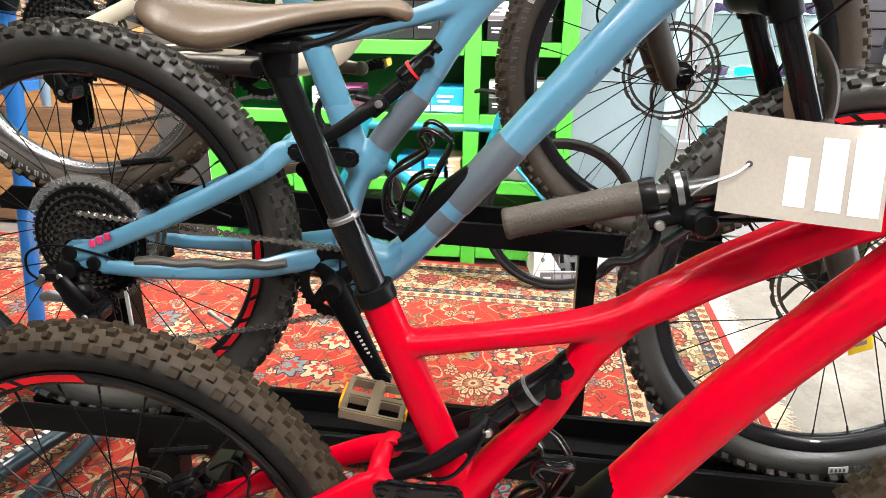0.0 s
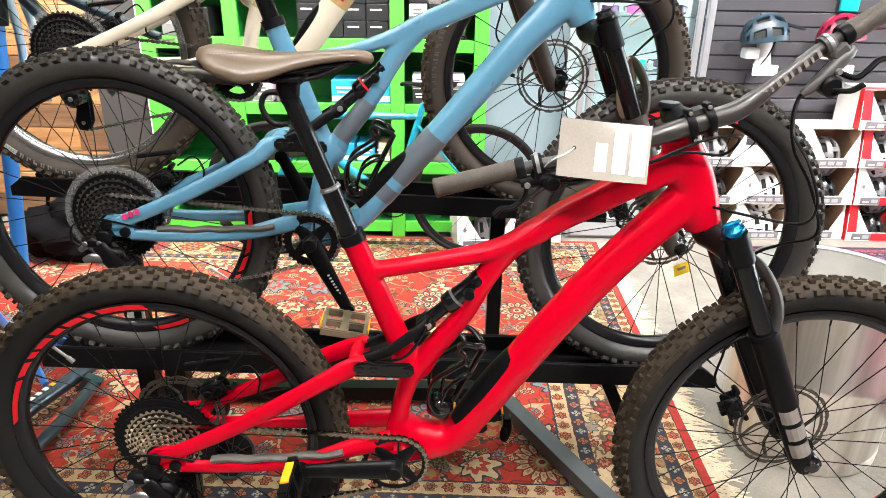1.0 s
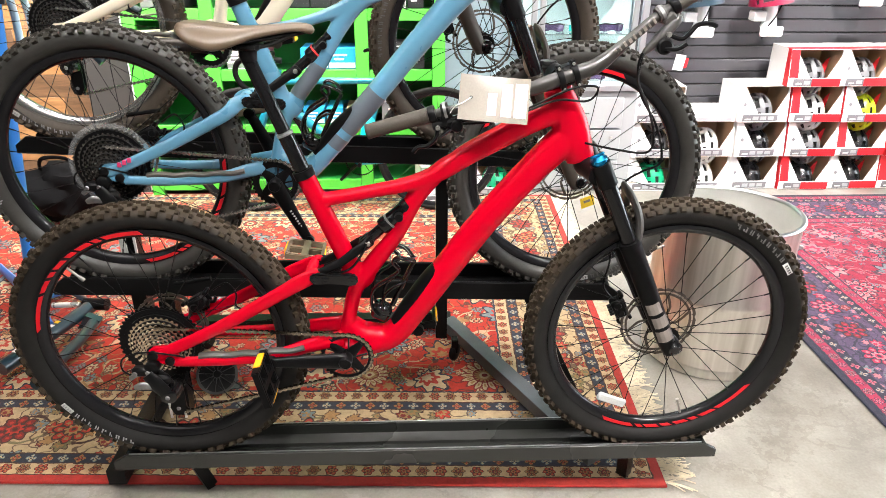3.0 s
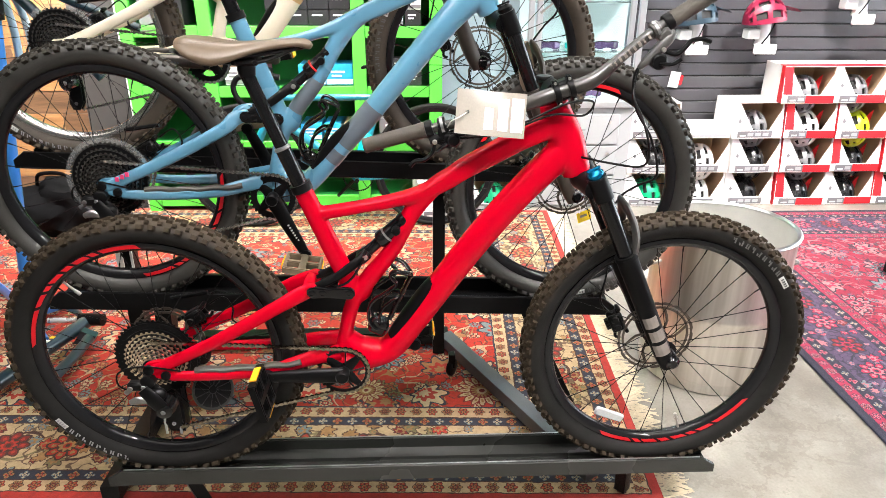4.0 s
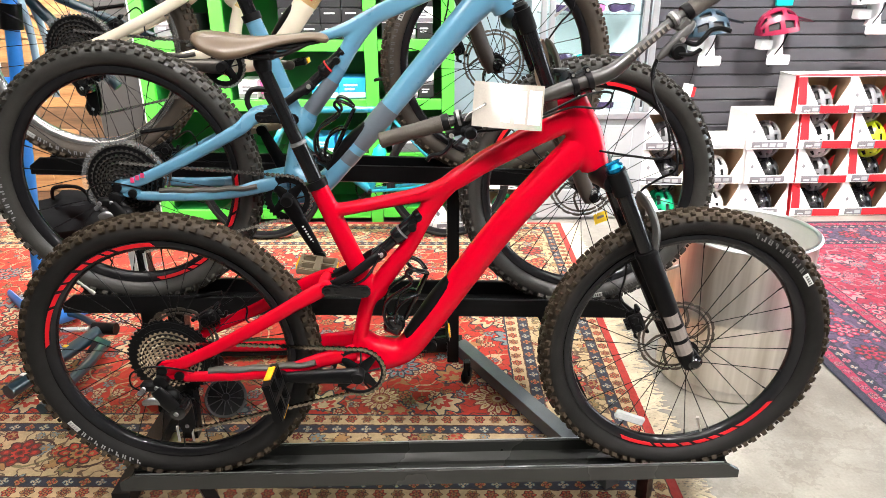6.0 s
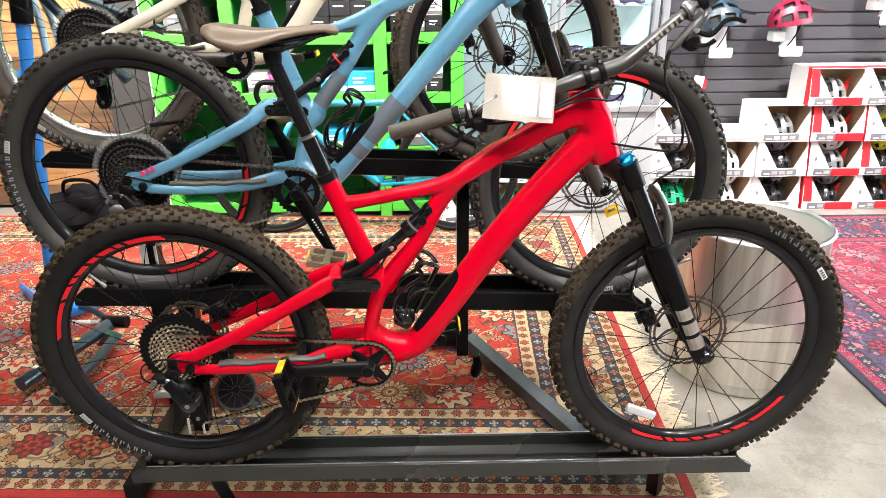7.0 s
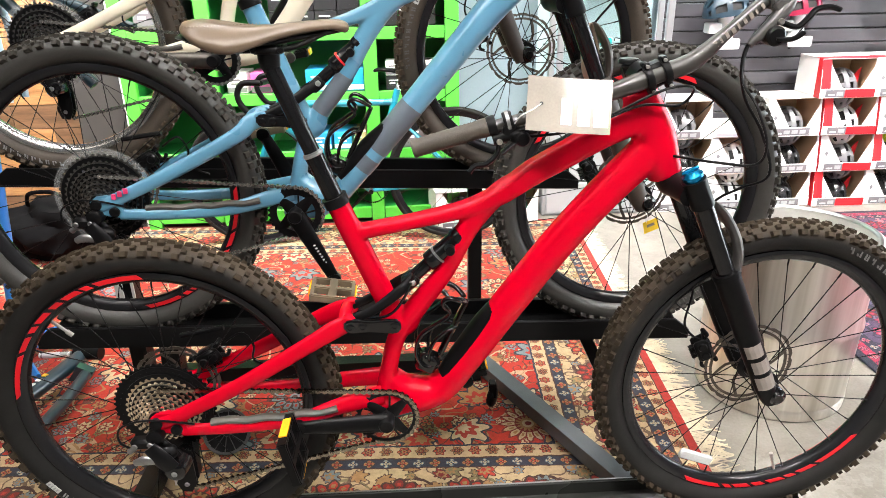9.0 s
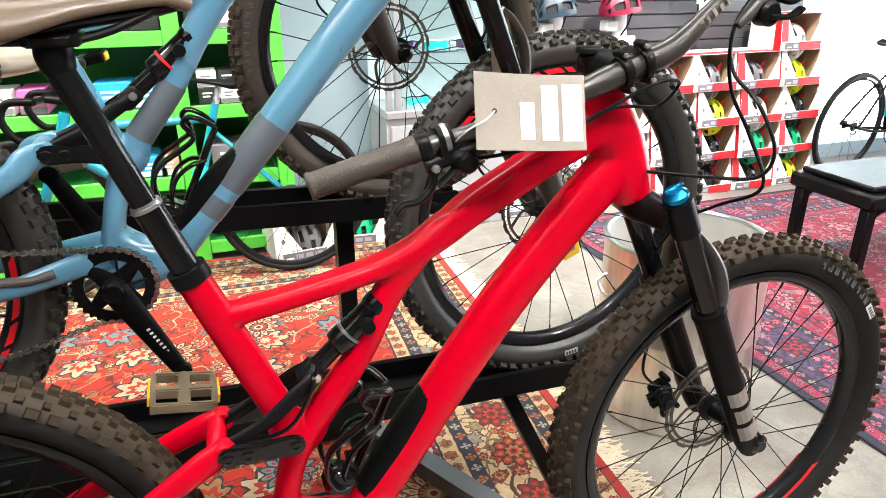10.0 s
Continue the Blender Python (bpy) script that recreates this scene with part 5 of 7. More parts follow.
    arc = [(BB[0] + 0.0615 * math.cos(radians(t)), BB[2] + 0.0615 * math.sin(radians(t))) for t in range(96, -110, -12)]
    chain = chain_bm([(0.004, 0.056), (0.02, 0.055)] + arc + [(0.30, -0.120), (0.040, -0.186)], -0.048)
    part("chain", chain, CHAIN_STEEL if cogs is not DARK_STEEL else CHAIN_BRIGHT, b, "silver roller chain")
    dr = lathed([(0, -0.016), (0.012, -0.016), (0.0165, -0.012), (0.0165, 0.010), (0, 0.012)], 20, Matrix.Translation((-0.004, -0.080, -0.026)))
    tube(dr, [(-0.002, -0.070, 0.0, 0.012, 0.005), (-0.004, -0.074, -0.016, 0.014, 0.007), (-0.004, -0.076, -0.030, 0.016, 0.008)], seg=12)
    box(dr, (-0.052, -0.096, -0.050), (-0.006, -0.072, -0.026), 0.006)
    for y in (-0.098, -0.072):
        tube(dr, [(-0.014, y, -0.040, 0.015, 0.006), (0.006, y - 0.004, -0.066, 0.019, 0.008), (0.024, y, -0.096, 0.017, 0.007)], seg=12)
    box(dr, (-0.020, -0.094, -0.080), (0.030, -0.070, -0.050), 0.008)
    der = part("derailleur", dr, BLACK, b, "black rear derailleur")
    kn = lathed([(0, -0.026), (0.012, -0.026), (0.0195, -0.022), (0.0225, -0.008), (0.0225, 0.014), (0.016, 0.020), (0, 0.020)], 22, Matrix.Translation((0.026, -0.080, -0.100)))
    box(kn, (0.004, -0.098, -0.124), (0.036, -0.066, -0.088), 0.008)
    part("derailleur_clutch", kn, GLOSS_BLACK, der, "gloss black clutch housing")
    outline = [(0.010, -0.090), (0.026, -0.080), (0.044, -0.094), (0.046, -0.130), (0.046, -0.166), (0.034, -0.188), (0.014, -0.186), (0.006, -0.166), (0.014, -0.130)]
    cgm = plate(bmesh.new(), outline, -0.0585, -0.0555)
    plate(cgm, outline, -0.0405, -0.0375)
    part("derailleur_cage", cgm, BLACK, der, "black steel cage", False)
    for x, z in ((0.030, -0.104), (0.026, -0.168)):
        part("jockey_wheel", join_bm(cog_bm(0.0175, 0, 12, 0.004, 0.006), bmesh.new()), BLACK, der).matrix_basis = Matrix.Translation((x, -0.048, z))
        part("jockey_bolt", lathed([(0, -0.062), (0.004, -0.062), (0.005, -0.060), (0.005, -0.038), (0, -0.038)], 12, Matrix.Translation((x, 0, z))), MID_STEEL, der)
    part("derailleur_link", tubed([(-0.046, -0.100, -0.074, 0.007, 0.005), (-0.026, -0.104, -0.066, 0.010, 0.006), (-0.004, -0.102, -0.070, 0.008, 0.005)], seg=12), MID_STEEL, der, "polished link plate")
    part("derailleur_barrel", tubed([(-0.058, -0.088, -0.056), (-0.044, -0.088, -0.046), (-0.030, -0.086, -0.040)], 0.006, 0.006, 12, 2), MID_STEEL, der)
    for x, z in ((-0.042, -0.038), (-0.012, -0.036), (0.026, -0.100)):
        part("pivot_cap", lathed([(0.002, -0.003), (0.0045, -0.003), (0.006, -0.001), (0, 0.0)], 14, Matrix.Translation((x, -0.0965 if z > -0.05 else -0.1065, z))), MID_STEEL, der)
    part("shift_cable", tubed([(-0.050, -0.088, -0.050), (-0.074, -0.084, -0.035), (-0.066, -0.084, -0.002), (-0.01, -0.086, 0.014), (0.07, -0.074, -0.008)], 0.0022, 0.0022, 8, 6), BLACK, b)
    rc = caliper_bm()
    bmesh.ops.transform(rc, matrix=Matrix.Translation((0.075, 0.062, 0.062)) @ pose(0, 0, 0, 0, -30, 0), verts=rc.verts)
    rod(rc, (0.02, 0.066, 0.11), (0.11, 0.066, 0.125), 0.006)
    part("rear_brake_caliper", rc, BLACK, b, "black brake caliper with silver bolts")
    part("rear_brake_hose", tubed([(0.11, 0.06, 0.095), (0.15, 0.05, 0.12), (0.17, 0.05, 0.09), (0.165, 0.058, 0.05), (0.21, 0.058, 0.03)], 0.0024, 0.0024, 8, 6), BLACK, b)
    # fork
    ax = Vector((0.216, 0, -0.465)).normalized()
    fk = tubed([(0.930, 0, 0.548), (0.985, 0, 0.432)], 0.017, 0.017, 14, 2)
    tube(fk, [(0.996, -0.068, 0.428, 0.021, 0.022), (0.988, -0.03, 0.432, 0.023, 0.024), (0.984, 0, 0.434, 0.027, 0.028), (0.988, 0.03, 0.432, 0.023, 0.024), (0.996, 0.068, 0.428, 0.021, 0.022)], seg=14, side=(0.42, 0, -0.9))
    fork = part("fork_crown", fk, BLACK, b, "black forged fork crown")
    for s in (-1, 1):
        t0 = Vector((1.000, s * 0.066, 0.452))
        part("stanchion", tubed([tuple(t0), tuple(t0 + ax * 0.24)], 0.0178, 0.0178, 20, 2), STANCHION, fork, "polished black stanchion")
        part("stanchion_sleeve", tubed([tuple(t0 - ax * 0.004), tuple(t0 + ax * 0.05)], 0.0215, 0.0215, 20, 2), BLACK, fork)
        kn = lathed([(0.0, 0.0), (0.0165, 0.0), (0.0185, 0.004), (0.0185, 0.010), (0.015, 0.013), (0.012, 0.018), (0.0, 0.018)], 18, Matrix.Translation(t0 - ax * 0.004) @ (-ax).to_track_quat("Y", "Z").to_matrix().to_4x4())
        box(kn, (-0.003, 0.016, -0.016), (0.003, 0.022, 0.016), 0.002, Matrix.Translation(t0 - ax * 0.004) @ (-ax).to_track_quat("Y", "Z").to_matrix().to_4x4())
        part("top_cap", kn, cap if s < 0 else BLACK, fork, "anodised adjuster cap")
        low = t0 + ax * 0.194
        lw = tubed([(*low, 0.0245, 0.0245), (*(low + ax * 0.01), 0.0265, 0.0265), (*(low + ax * 0.02), 0.0245, 0.0245), (*(low + ax * 0.20), 0.0225, 0.0225), (*(low + ax * 0.29), 0.0205, 0.021), (*(low + ax * 0.325), 0.015, 0.017)], seg=20, per=4)
        lathe(lw, [(0, -0.018), (0.016, -0.018), (0.0185, -0.014), (0.0185, 0.016), (0, 0.016)], 20, Matrix.Translation((span, s * 0.060, 0)))
        part("axle_cap", lathed([(0, -0.030), (0.010, -0.030), (0.012, -0.027), (0.019, -0.022), (0.0195, -0.014), (0, -0.012)] if s < 0 else [(0, 0.030), (0.012, 0.026), (0.018, 0.016), (0, 0.014)], 22, Matrix.Translation((span, s * 0.060, 0))), GLOSS_BLACK, fork, "black thru-axle end")
        part("fork_leg", lw, lowers, fork, "matt black lower leg")
        if fork_ink:
            ink = bmesh.new()
            lf = low + ax * 0.165
            for u0, u1, w0, w1 in ((0.0, 0.030, -0.95, 0.7), (0.040, 0.070, -0.8, 0.95), (0.080, 0.112, -0.95, 0.85)):
                for j in range(4):
                    f0, f1 = [(-90 + 52 * (w0 + (w1 - w0) * q / 4)) for q in (j, j + 1)]
                    vs = []
                    for u, f in ((u0, f0), (u1, f0), (u1, f1), (u0, f1)):
                        nn = Vector((-ax.z, 0, ax.x))
                        off = nn * math.cos(radians(f)) + Vector((0, 1, 0)) * (math.sin(radians(f)) * (1 if s < 0 else -1))
                        vs.append(ink.verts.new(lf + ax * u + off * 0.0240))
                    ink.faces.new(vs)
            bmesh.ops.recalc_face_normals(ink, faces=ink.faces)
            part("fork_decal", ink, fork_ink, fork, "grey-brown block decal")
    arch = [(1.090, -0.064, 0.25, 0.018, 0.009), (1.103, -0.063, 0.29, 0.018, 0.008), (1.102, -0.052, 0.33, 0.020, 0.008), (1.092, -0.028, 0.360, 0.022, 0.008), (1.088, 0, 0.368, 0.022, 0.008)]
    part("fork_arch", tubed(arch + [(x, -y, z, p, q) for x, y, z, p, q in arch[-2::-1]], seg=12, side=(0.9, 0, 0.42)), ARCH_GREY if lowers is CARBON else lowers, fork, "worn dark grey arch")
    fc = caliper_bm()
    bmesh.ops.transform(fc, matrix=Matrix.Translation((1.118, 0.050, 0.040)) @ pose(0, 0, 0, 0, 65, 0), verts=fc.verts)
    part("front_brake_caliper", fc, BLACK, b, "black brake caliper")
    part("front_brake_hose", tubed([(1.10, 0.052, 0.065), (1.075, 0.055, 0.10), (1.085, 0.060, 0.18), (1.062, 0.056, 0.31)], 0.0026, 0.0026, 8, 6), BLACK, b)
    # headset, stem and bar, turned along the bike
    hs = tubed([(0.907, 0, 0.604), (0.897, 0, 0.628)], 0.020, 0.020, 18, 2)
    tube(hs, [(0.901, 0, 0.618), (0.889, 0, 0.647)], 0.017, 0.017, 18, 2)
    part("headset", hs, BLACK, b)
    sm = tubed([(0.895, 0.018, 0.634, 0.019, 0.018), (0.897, -0.012, 0.634, 0.019, 0.018), (0.905, -0.045, 0.632, 0.018, 0.024)], seg=14, side=(1, 0, 0))
    box(sm, (-0.018, -0.012, -0.020), (0.018, 0.024, 0.020), 0.006, Matrix.Translation((0.918, -0.046, 0.634)) @ pose(0, 0, 0, 0, -22, 0))
    grip_line = Vector((0.94, 0, 0.34)).normalized()
    for u in (-0.015, 0.015):
        lathe(sm, [(0.0154, -0.006), (0.0205, -0.006), (0.0215, -0.004), (0.0215, 0.004), (0.0205, 0.006), (0.0154, 0.006)], 22, Matrix.Translation(Vector((0.918, -0.050, 0.634)) + grip_line * u) @ grip_line.to_track_quat("Y", "Z").to_matrix().to_4x4(), True)
        for e in (-1, 1):
            box(sm, (-0.005, -0.008, -0.006), (0.005, 0.014, 0.006), 0.002, Matrix.Translation(Vector((0.918, -0.056, 0.634)) + grip_line * u + Vector((-0.34, 0, 0.94)) * (e * 0.022)) @ pose(0, 0, 0, 0, -20, 0))
    stem = part("stem", sm, BLACK, b, "short black stem turned sideways")
    part("stem_cap", lathed([(0, 0), (0.016, 0), (0.018, -0.003), (0.018, -0.008), (0, -0.008)], 18, Matrix.Translation((0.886, 0.002, 0.655)) @ pose(0, 0, 0, 90, 0, 0)), BLACK, stem)
    for x, z in ((0.8965, 0.6496), (0.9246, 0.6598), (0.9114, 0.6082), (0.9396, 0.6184)):
        part("stem_bolt", lathed([(0, -0.003), (0.0028, -0.003), (0.0032, 0.0), (0.0032, 0.006), (0, 0.006)], 10, Matrix.Translation((x, -0.065, z))), STEEL, stem)
    BAR = [(0.512, -0.030, 0.515), (0.60, -0.035, 0.540), (0.69, -0.040, 0.562), (0.80, -0.046, 0.590), (0.87, -0.050, 0.616), (0.918, -0.050, 0.634), (0.975, -0.050, 0.654), (1.03, -0.048, 0.700), (1.08, -0.045, 0.742), (1.13, -0.042, 0.775), (1.222, -0.036, 0.833)]
    bar = part("handlebar", tubed([(*p, 0.0105 if i not in (4, 5, 6) else 0.0155, 0.0105 if i not in (4, 5, 6) else 0.0155) for i, p in enumerate(BAR)], seg=16, per=6), BAR_GREY, b, "matt grey-black riser bar")
    ink = bmesh.new()
    for k in range(11):
        u = 0.25 + 0.055 * k
        c = Vector((0.985, -0.050, 0.664)).lerp(Vector((1.085, -0.045, 0.746)), 0.04 + 0.088 * k)
        box(ink, (-0.0026, -0.0118, -0.0055), (0.0012 + 0.0012 * (k % 3), -0.0104, 0.0055 - 0.002 * (k % 2)), 0.0, Matrix.Translation(c) @ pose(0, 0, 0, 0, -38, 0))
    part("bar_print", ink, GREY_DECAL, bar, "row of pale block marks")
    for a, c, rot in ((BAR[0], BAR[1], 0), (BAR[10], BAR[9], 0)):
        a, c = Vector(a), Vector(c)
        d = (c - a).normalized()
        L = 0.132 if rot == 0 and a.x < 0.8 else 0.118
        g = bmesh.new()
        prof = [(0.0, -0.002), (0.0150, -0.002), (0.0165, 0.0), (0.0165, 0.004)]
        for k in range(30):
            u = 0.006 + (L - 0.02) * k / 29
            prof.append((0.0154 + (0.0007 if k % 2 else 0), u))
        prof += [(0.0165, L - 0.012), (0.0165, L), (0.0, L)]
        lathe(g, prof, 22, Matrix.Translation(a) @ d.to_track_quat("Y", "Z").to_matrix().to_4x4())
        part("grip", g, GRIP, bar, "grey-brown knurled rubber grip")
        part("grip_collar", lathed([(0, 0), (0.0168, 0), (0.0178, 0.003), (0.0178, 0.012), (0.0168, 0.015), (0, 0.015)], 22, Matrix.Translation(a + d * (L + 0.0005)) @ d.to_track_quat("Y", "Z").to_matrix().to_4x4()), BLACK, bar)
        # brake: clamp, cylinder, blade
        low = a.x < 0.8
        q = a + d * (L + 0.036)
        dn = Vector((0.12 if low else 0.25, -0.25, -0.95)).normalized()
        br = lathed([(0.0105, -0.008), (0.016, -0.008), (0.017, -0.005), (0.017, 0.005), (0.016, 0.008), (0.0105, 0.008)], 18, Matrix.Translation(q) @ d.to_track_quat("Y", "Z").to_matrix().to_4x4(), True)
        m0 = q + dn * 0.024
        if low:
            tube(br, [tuple(m0 + d * 0.045), tuple(m0 + d * 0.0), tuple(m0 - d * 0.03)], 0.0095, 0.0085, 12, 4)
            box(br, (-0.012, -0.010, -0.010), (0.012, 0.010, 0.012), 0.004, Matrix.Translation(q + dn * 0.016))
            blade = [tuple(m0 - d * 0.02 + dn * 0.004), tuple(m0 - d * 0.026 + dn * 0.024), tuple(m0 - d * 0.046 + dn * 0.036), tuple(m0 - d * 0.066 + dn * 0.034), tuple(m0 - d * 0.078 + dn * 0.042)]
            pod = tube(boxed((-0.016, -0.012, -0.012), (0.016, 0.012, 0.012), 0.006, Matrix.Translation(m0 + d * 0.016 + dn * 0.006)), [tuple(m0 + d * 0.012 + dn * 0.012), tuple(m0 - d * 0.018 + dn * 0.026)], 0.004, 0.009, 8, 3)
            lathe(pod, [(0.0, -0.016), (0.010, -0.016), (0.013, -0.012), (0.013, 0.004), (0.0, 0.006)], 18, Matrix.Translation(m0 + d * 0.020 + dn * 0.010))
        else:
            tube(br, [(1.126, -0.052, 0.748, 0.008, 0.008), (1.116, -0.056, 0.737, 0.0115, 0.0105), (1.092, -0.060, 0.710, 0.0105, 0.010), (1.070, -0.060, 0.687, 0.0075, 0.0075), (1.062, -0.060, 0.679, 0.005, 0.005)], seg=14)
            box(br, (-0.010, -0.012, -0.016), (0.010, 0.012, 0.012), 0.004, Matrix.Translation((1.108, -0.052, 0.744)) @ pose(0, 0, 0, 0, 40, 0))
            blade = [(1.104, -0.062, 0.716), (1.128, -0.074, 0.708), (1.142, -0.080, 0.722), (1.152, -0.080, 0.734), (1.172, -0.080, 0.738), (1.190, -0.080, 0.733)]
            pod = lathed([(0.0, -0.014), (0.012, -0.014), (0.016, -0.010), (0.016, 0.008), (0.0, 0.010)], 20, Matrix.Translation((1.098, -0.064, 0.694)))
            tube(pod, [(1.098, -0.074, 0.690), (1.120, -0.082, 0.690), (1.136, -0.084, 0.700)], 0.004, 0.008, 10, 4)
        brake = part("brake_lever", br, BLACK if low else ARCH_GREY, bar, "hydraulic brake lever body")
        part("lever_blade", tubed(blade, 0.0045, 0.0065, 10, 5), BLACK, bar)
        part("lever_pin", lathed([(0.0, -0.012), (0.004, -0.012), (0.0052, -0.010), (0.0052, 0.010), (0.0, 0.012)], 14, Matrix.Translation(blade[0])), STEEL, bar)
        part("shifter", pod, BLACK, bar, "trigger shifter pod")
        part("clamp_band", lathed([(0.0175, -0.003), (0.0185, -0.003), (0.0185, 0.003), (0.0175, 0.003)], 18, Matrix.Translation(q) @ d.to_track_quat("Y", "Z").to_matrix().to_4x4(), True), MID_STEEL, bar)
    # hoses from the bar
    part("brake_hose", tubed([(1.12, -0.05, 0.745), (1.068, -0.056, 0.69), (1.055, -0.06, 0.65), (1.069, -0.06, 0.595), (1.106, -0.065, 0.536), (1.117, -0.092, 0.469), (1.102, -0.03, 0.425), (1.088, 0.03, 0.38), (1.062, 0.056, 0.31)], 0.0026, 0.0026, 8, 7), CARBON, b)
    part("shift_hose", tubed([(1.109, -0.05, 0.741), (1.068, -0.048, 0.68), (1.057, -0.069, 0.625), (1.066, -0.112, 0.589), (1.077, -0.14, 0.535), (1.072, -0.125, 0.497), (1.02, -0.095, 0.494), (0.972, -0.03, 0.489)], 0.0025, 0.0025, 8, 7), BLACK, b)
    part("dropper_hose", tubed([(0.70, -0.05, 0.535), (0.77, -0.062, 0.545), (0.84, -0.075, 0.575), (0.92, -0.085, 0.615), (0.975, -0.07, 0.615), (0.965, -0.045, 0.582), (0.90, -0.04, 0.582), (0.82, -0.04, 0.55)], 0.0024, 0.0024, 8, 7), BLACK, b)
    return b


red_bike = mountain_bike("satin red full-suspension mountain bike on the lowest tray", (-0.036, 0, 0.515), (1.186, 0, 0.512), RED, 177, knob=KNOB_DUSTY, rubber=RUBBER_TRAIL, prints=((85,), (112,)), spin=(135, -72), dx=0.02)
blue_bike = mountain_bike("gloss storm-blue mountain bike on the middle tray", (-0.213, 0.325, 0.853), (1.010, 0.350, 0.808), BLUE, -61, knob=KNOB_DARK, rubber=RUBBER_GREY, cogs=DARK_STEEL, pedal_mat=BROWN_PLASTIC,
                          prints=((207,), (170,)), spin=(-35, 115), spoke_guard=True, cap=BLACK, lowers=DUSTY_BLACK, fork_ink=None, top=TOP_LOW, strut=STRUT_LOW, down=DOWN_LOW, stay_ink=PINK_INK,
                          patches=((DOWN_LOW, 0.42, 0.52, CHARCOAL, "charcoal band"), (DOWN_LOW, 0.545, 0.585, CHARCOAL, "charcoal band"), (STRUT_LOW, 0.44, 0.58, CHARCOAL, "charcoal band")))
cream_bike = mountain_bike("gloss cream mountain bike on the top tray", (-0.445, 0.70, 1.150), (0.788, 0.711, 1.100), CREAM, 178, rim=RIM_SILVER, knob=KNOB_TAN, decals=None, cogs=DARK_STEEL, crank_mat=DARK_STEEL,
                           prints=((228,), (120,)), spin=(10, 40), spoke_guard=True, cap=BLACK, fork_ink=None, patches=((DOWN, 0.42, 0.47, GOLD_INK, "ochre patch"), (STRUT, 0.66, 0.70, GOLD_INK, "ochre patch")), cage=False, script=RED_INK, rubber=RUBBER_DUSTY, lowers=DUSTY_BLACK)

# ---------------------------------------------------------------- the display rack
rack = thing("bike_rack", "black steel three-tier bike display rack on the carpet", "bike rack", (0, 0, 0))


def tray(x0, x1, y, z, slope=0.0, h=0.045, w=0.066):
    """A long channel: floor, a folded lip on both sides, chamfered ends."""
    bm = bmesh.new()
    prof = [(-w, h), (-w + 0.004, h + 0.003), (-w + 0.012, h), (-w + 0.012, 0.006), (-0.018, 0.0), (-0.018, -0.010), (0.018, -0.010), (0.018, 0.0), (w - 0.012, 0.006), (w - 0.012, h), (w - 0.004, h + 0.003), (w, h), (w, -0.006), (0.03, -0.018), (-0.03, -0.018), (-w, -0.006)]
    rows = []
    for x, s in ((x0, 0.35), (x0 + 0.035, 1.0), (x1 - 0.035, 1.0), (x1, 0.35)):
        rows.append([bm.verts.new((x, y + a, z + (b if b < 0.01 else 0.006 + (b - 0.006) * s) + slope * (x - x0))) for a, b in prof])
    n = len(prof)
    for A, B in zip(rows, rows[1:]):
        for k in range(n):
            bm.faces.new((A[k], A[(k + 1) % n], B[(k + 1) % n], B[k]))
    bm.faces.new(rows[0]), bm.faces.new(rows[-1][::-1])
    bmesh.ops.recalc_face_normals(bm, faces=bm.faces)
    return bm


front_tray = part("tray", tray(-0.20, 1.355, 0.0, 0.163, h=0.036, w=0.060), RACK_TRAY, rack, "dark green-grey folded steel wheel tray")
# bright strips put the light streaks onto the worn lip edges
for y in (-0.0560, 0.0520):
    part("worn_lip_glint", boxed((-0.16, y, 0.2015), (1.315, y + 0.004, 0.2028), 0.0004), MID_STEEL, front_tray, "bright steel strip for the light caught on the worn lip")
part("tray", tray(-0.43, 1.15, 0.332, 0.497, -0.028), RACK, rack, "black folded steel wheel tray")
part("tray", tray(-0.65, 0.945, 0.705, 0.790, -0.036), RACK, rack, "black folded steel wheel tray")
for x in (-0.03, 1.14):
    bm = bmesh.new()
    tube(bm, [(x, 0.0, 0.15, 0.022, 0.022), (x + 0.02, 0.045, 0.0, 0.022, 0.022)], seg=4, per=1, side=(1, 0, 0))
    part("tray_leg", bm, RACK, rack)
for x0, y0, z0, x1, y1, z1, r, mat in ((-0.30, 0.50, 0.012, -0.30, 0.50, 0.76, 0.024, RACK), (0.662, 0.78, 0.012, 0.662, 0.78, 0.755, 0.022, RACK),
                                       (-0.175, 0.36, 0.012, -0.150, 0.345, 0.48, 0.024, RACK), (0.885, 0.34, 0.47, 1.10, 0.33, 0.012, 0.016, RACK)):
    bm = tube(bmesh.new(), [(x0, y0, z0), (x1, y1, z1)], r * 1.35, r * 1.35, 4, 1, side=(1, 1, 0))
    part("upright", bm, mat, rack)
for a, c in (((0.690, 0.80, 0.055), (1.075, 0.060, 0.055)), ((-0.45, 0.82, 0.055), (0.70, 0.82, 0.055)), ((-0.25, 0.80, 0.055), (-0.25, 0.02, 0.055))):
    bm = tube(bmesh.new(), [a, c], 0.034, 0.034, 4, 1, side=(0.0, 1.0, 1.0) if a[1] == c[1] else (1, 0, 1))
    part("floor_beam", bm, RACK_GREY if a[0] > 0 else RACK, rack, "worn grey floor beam" if a[0] > 0 else "black floor beam")
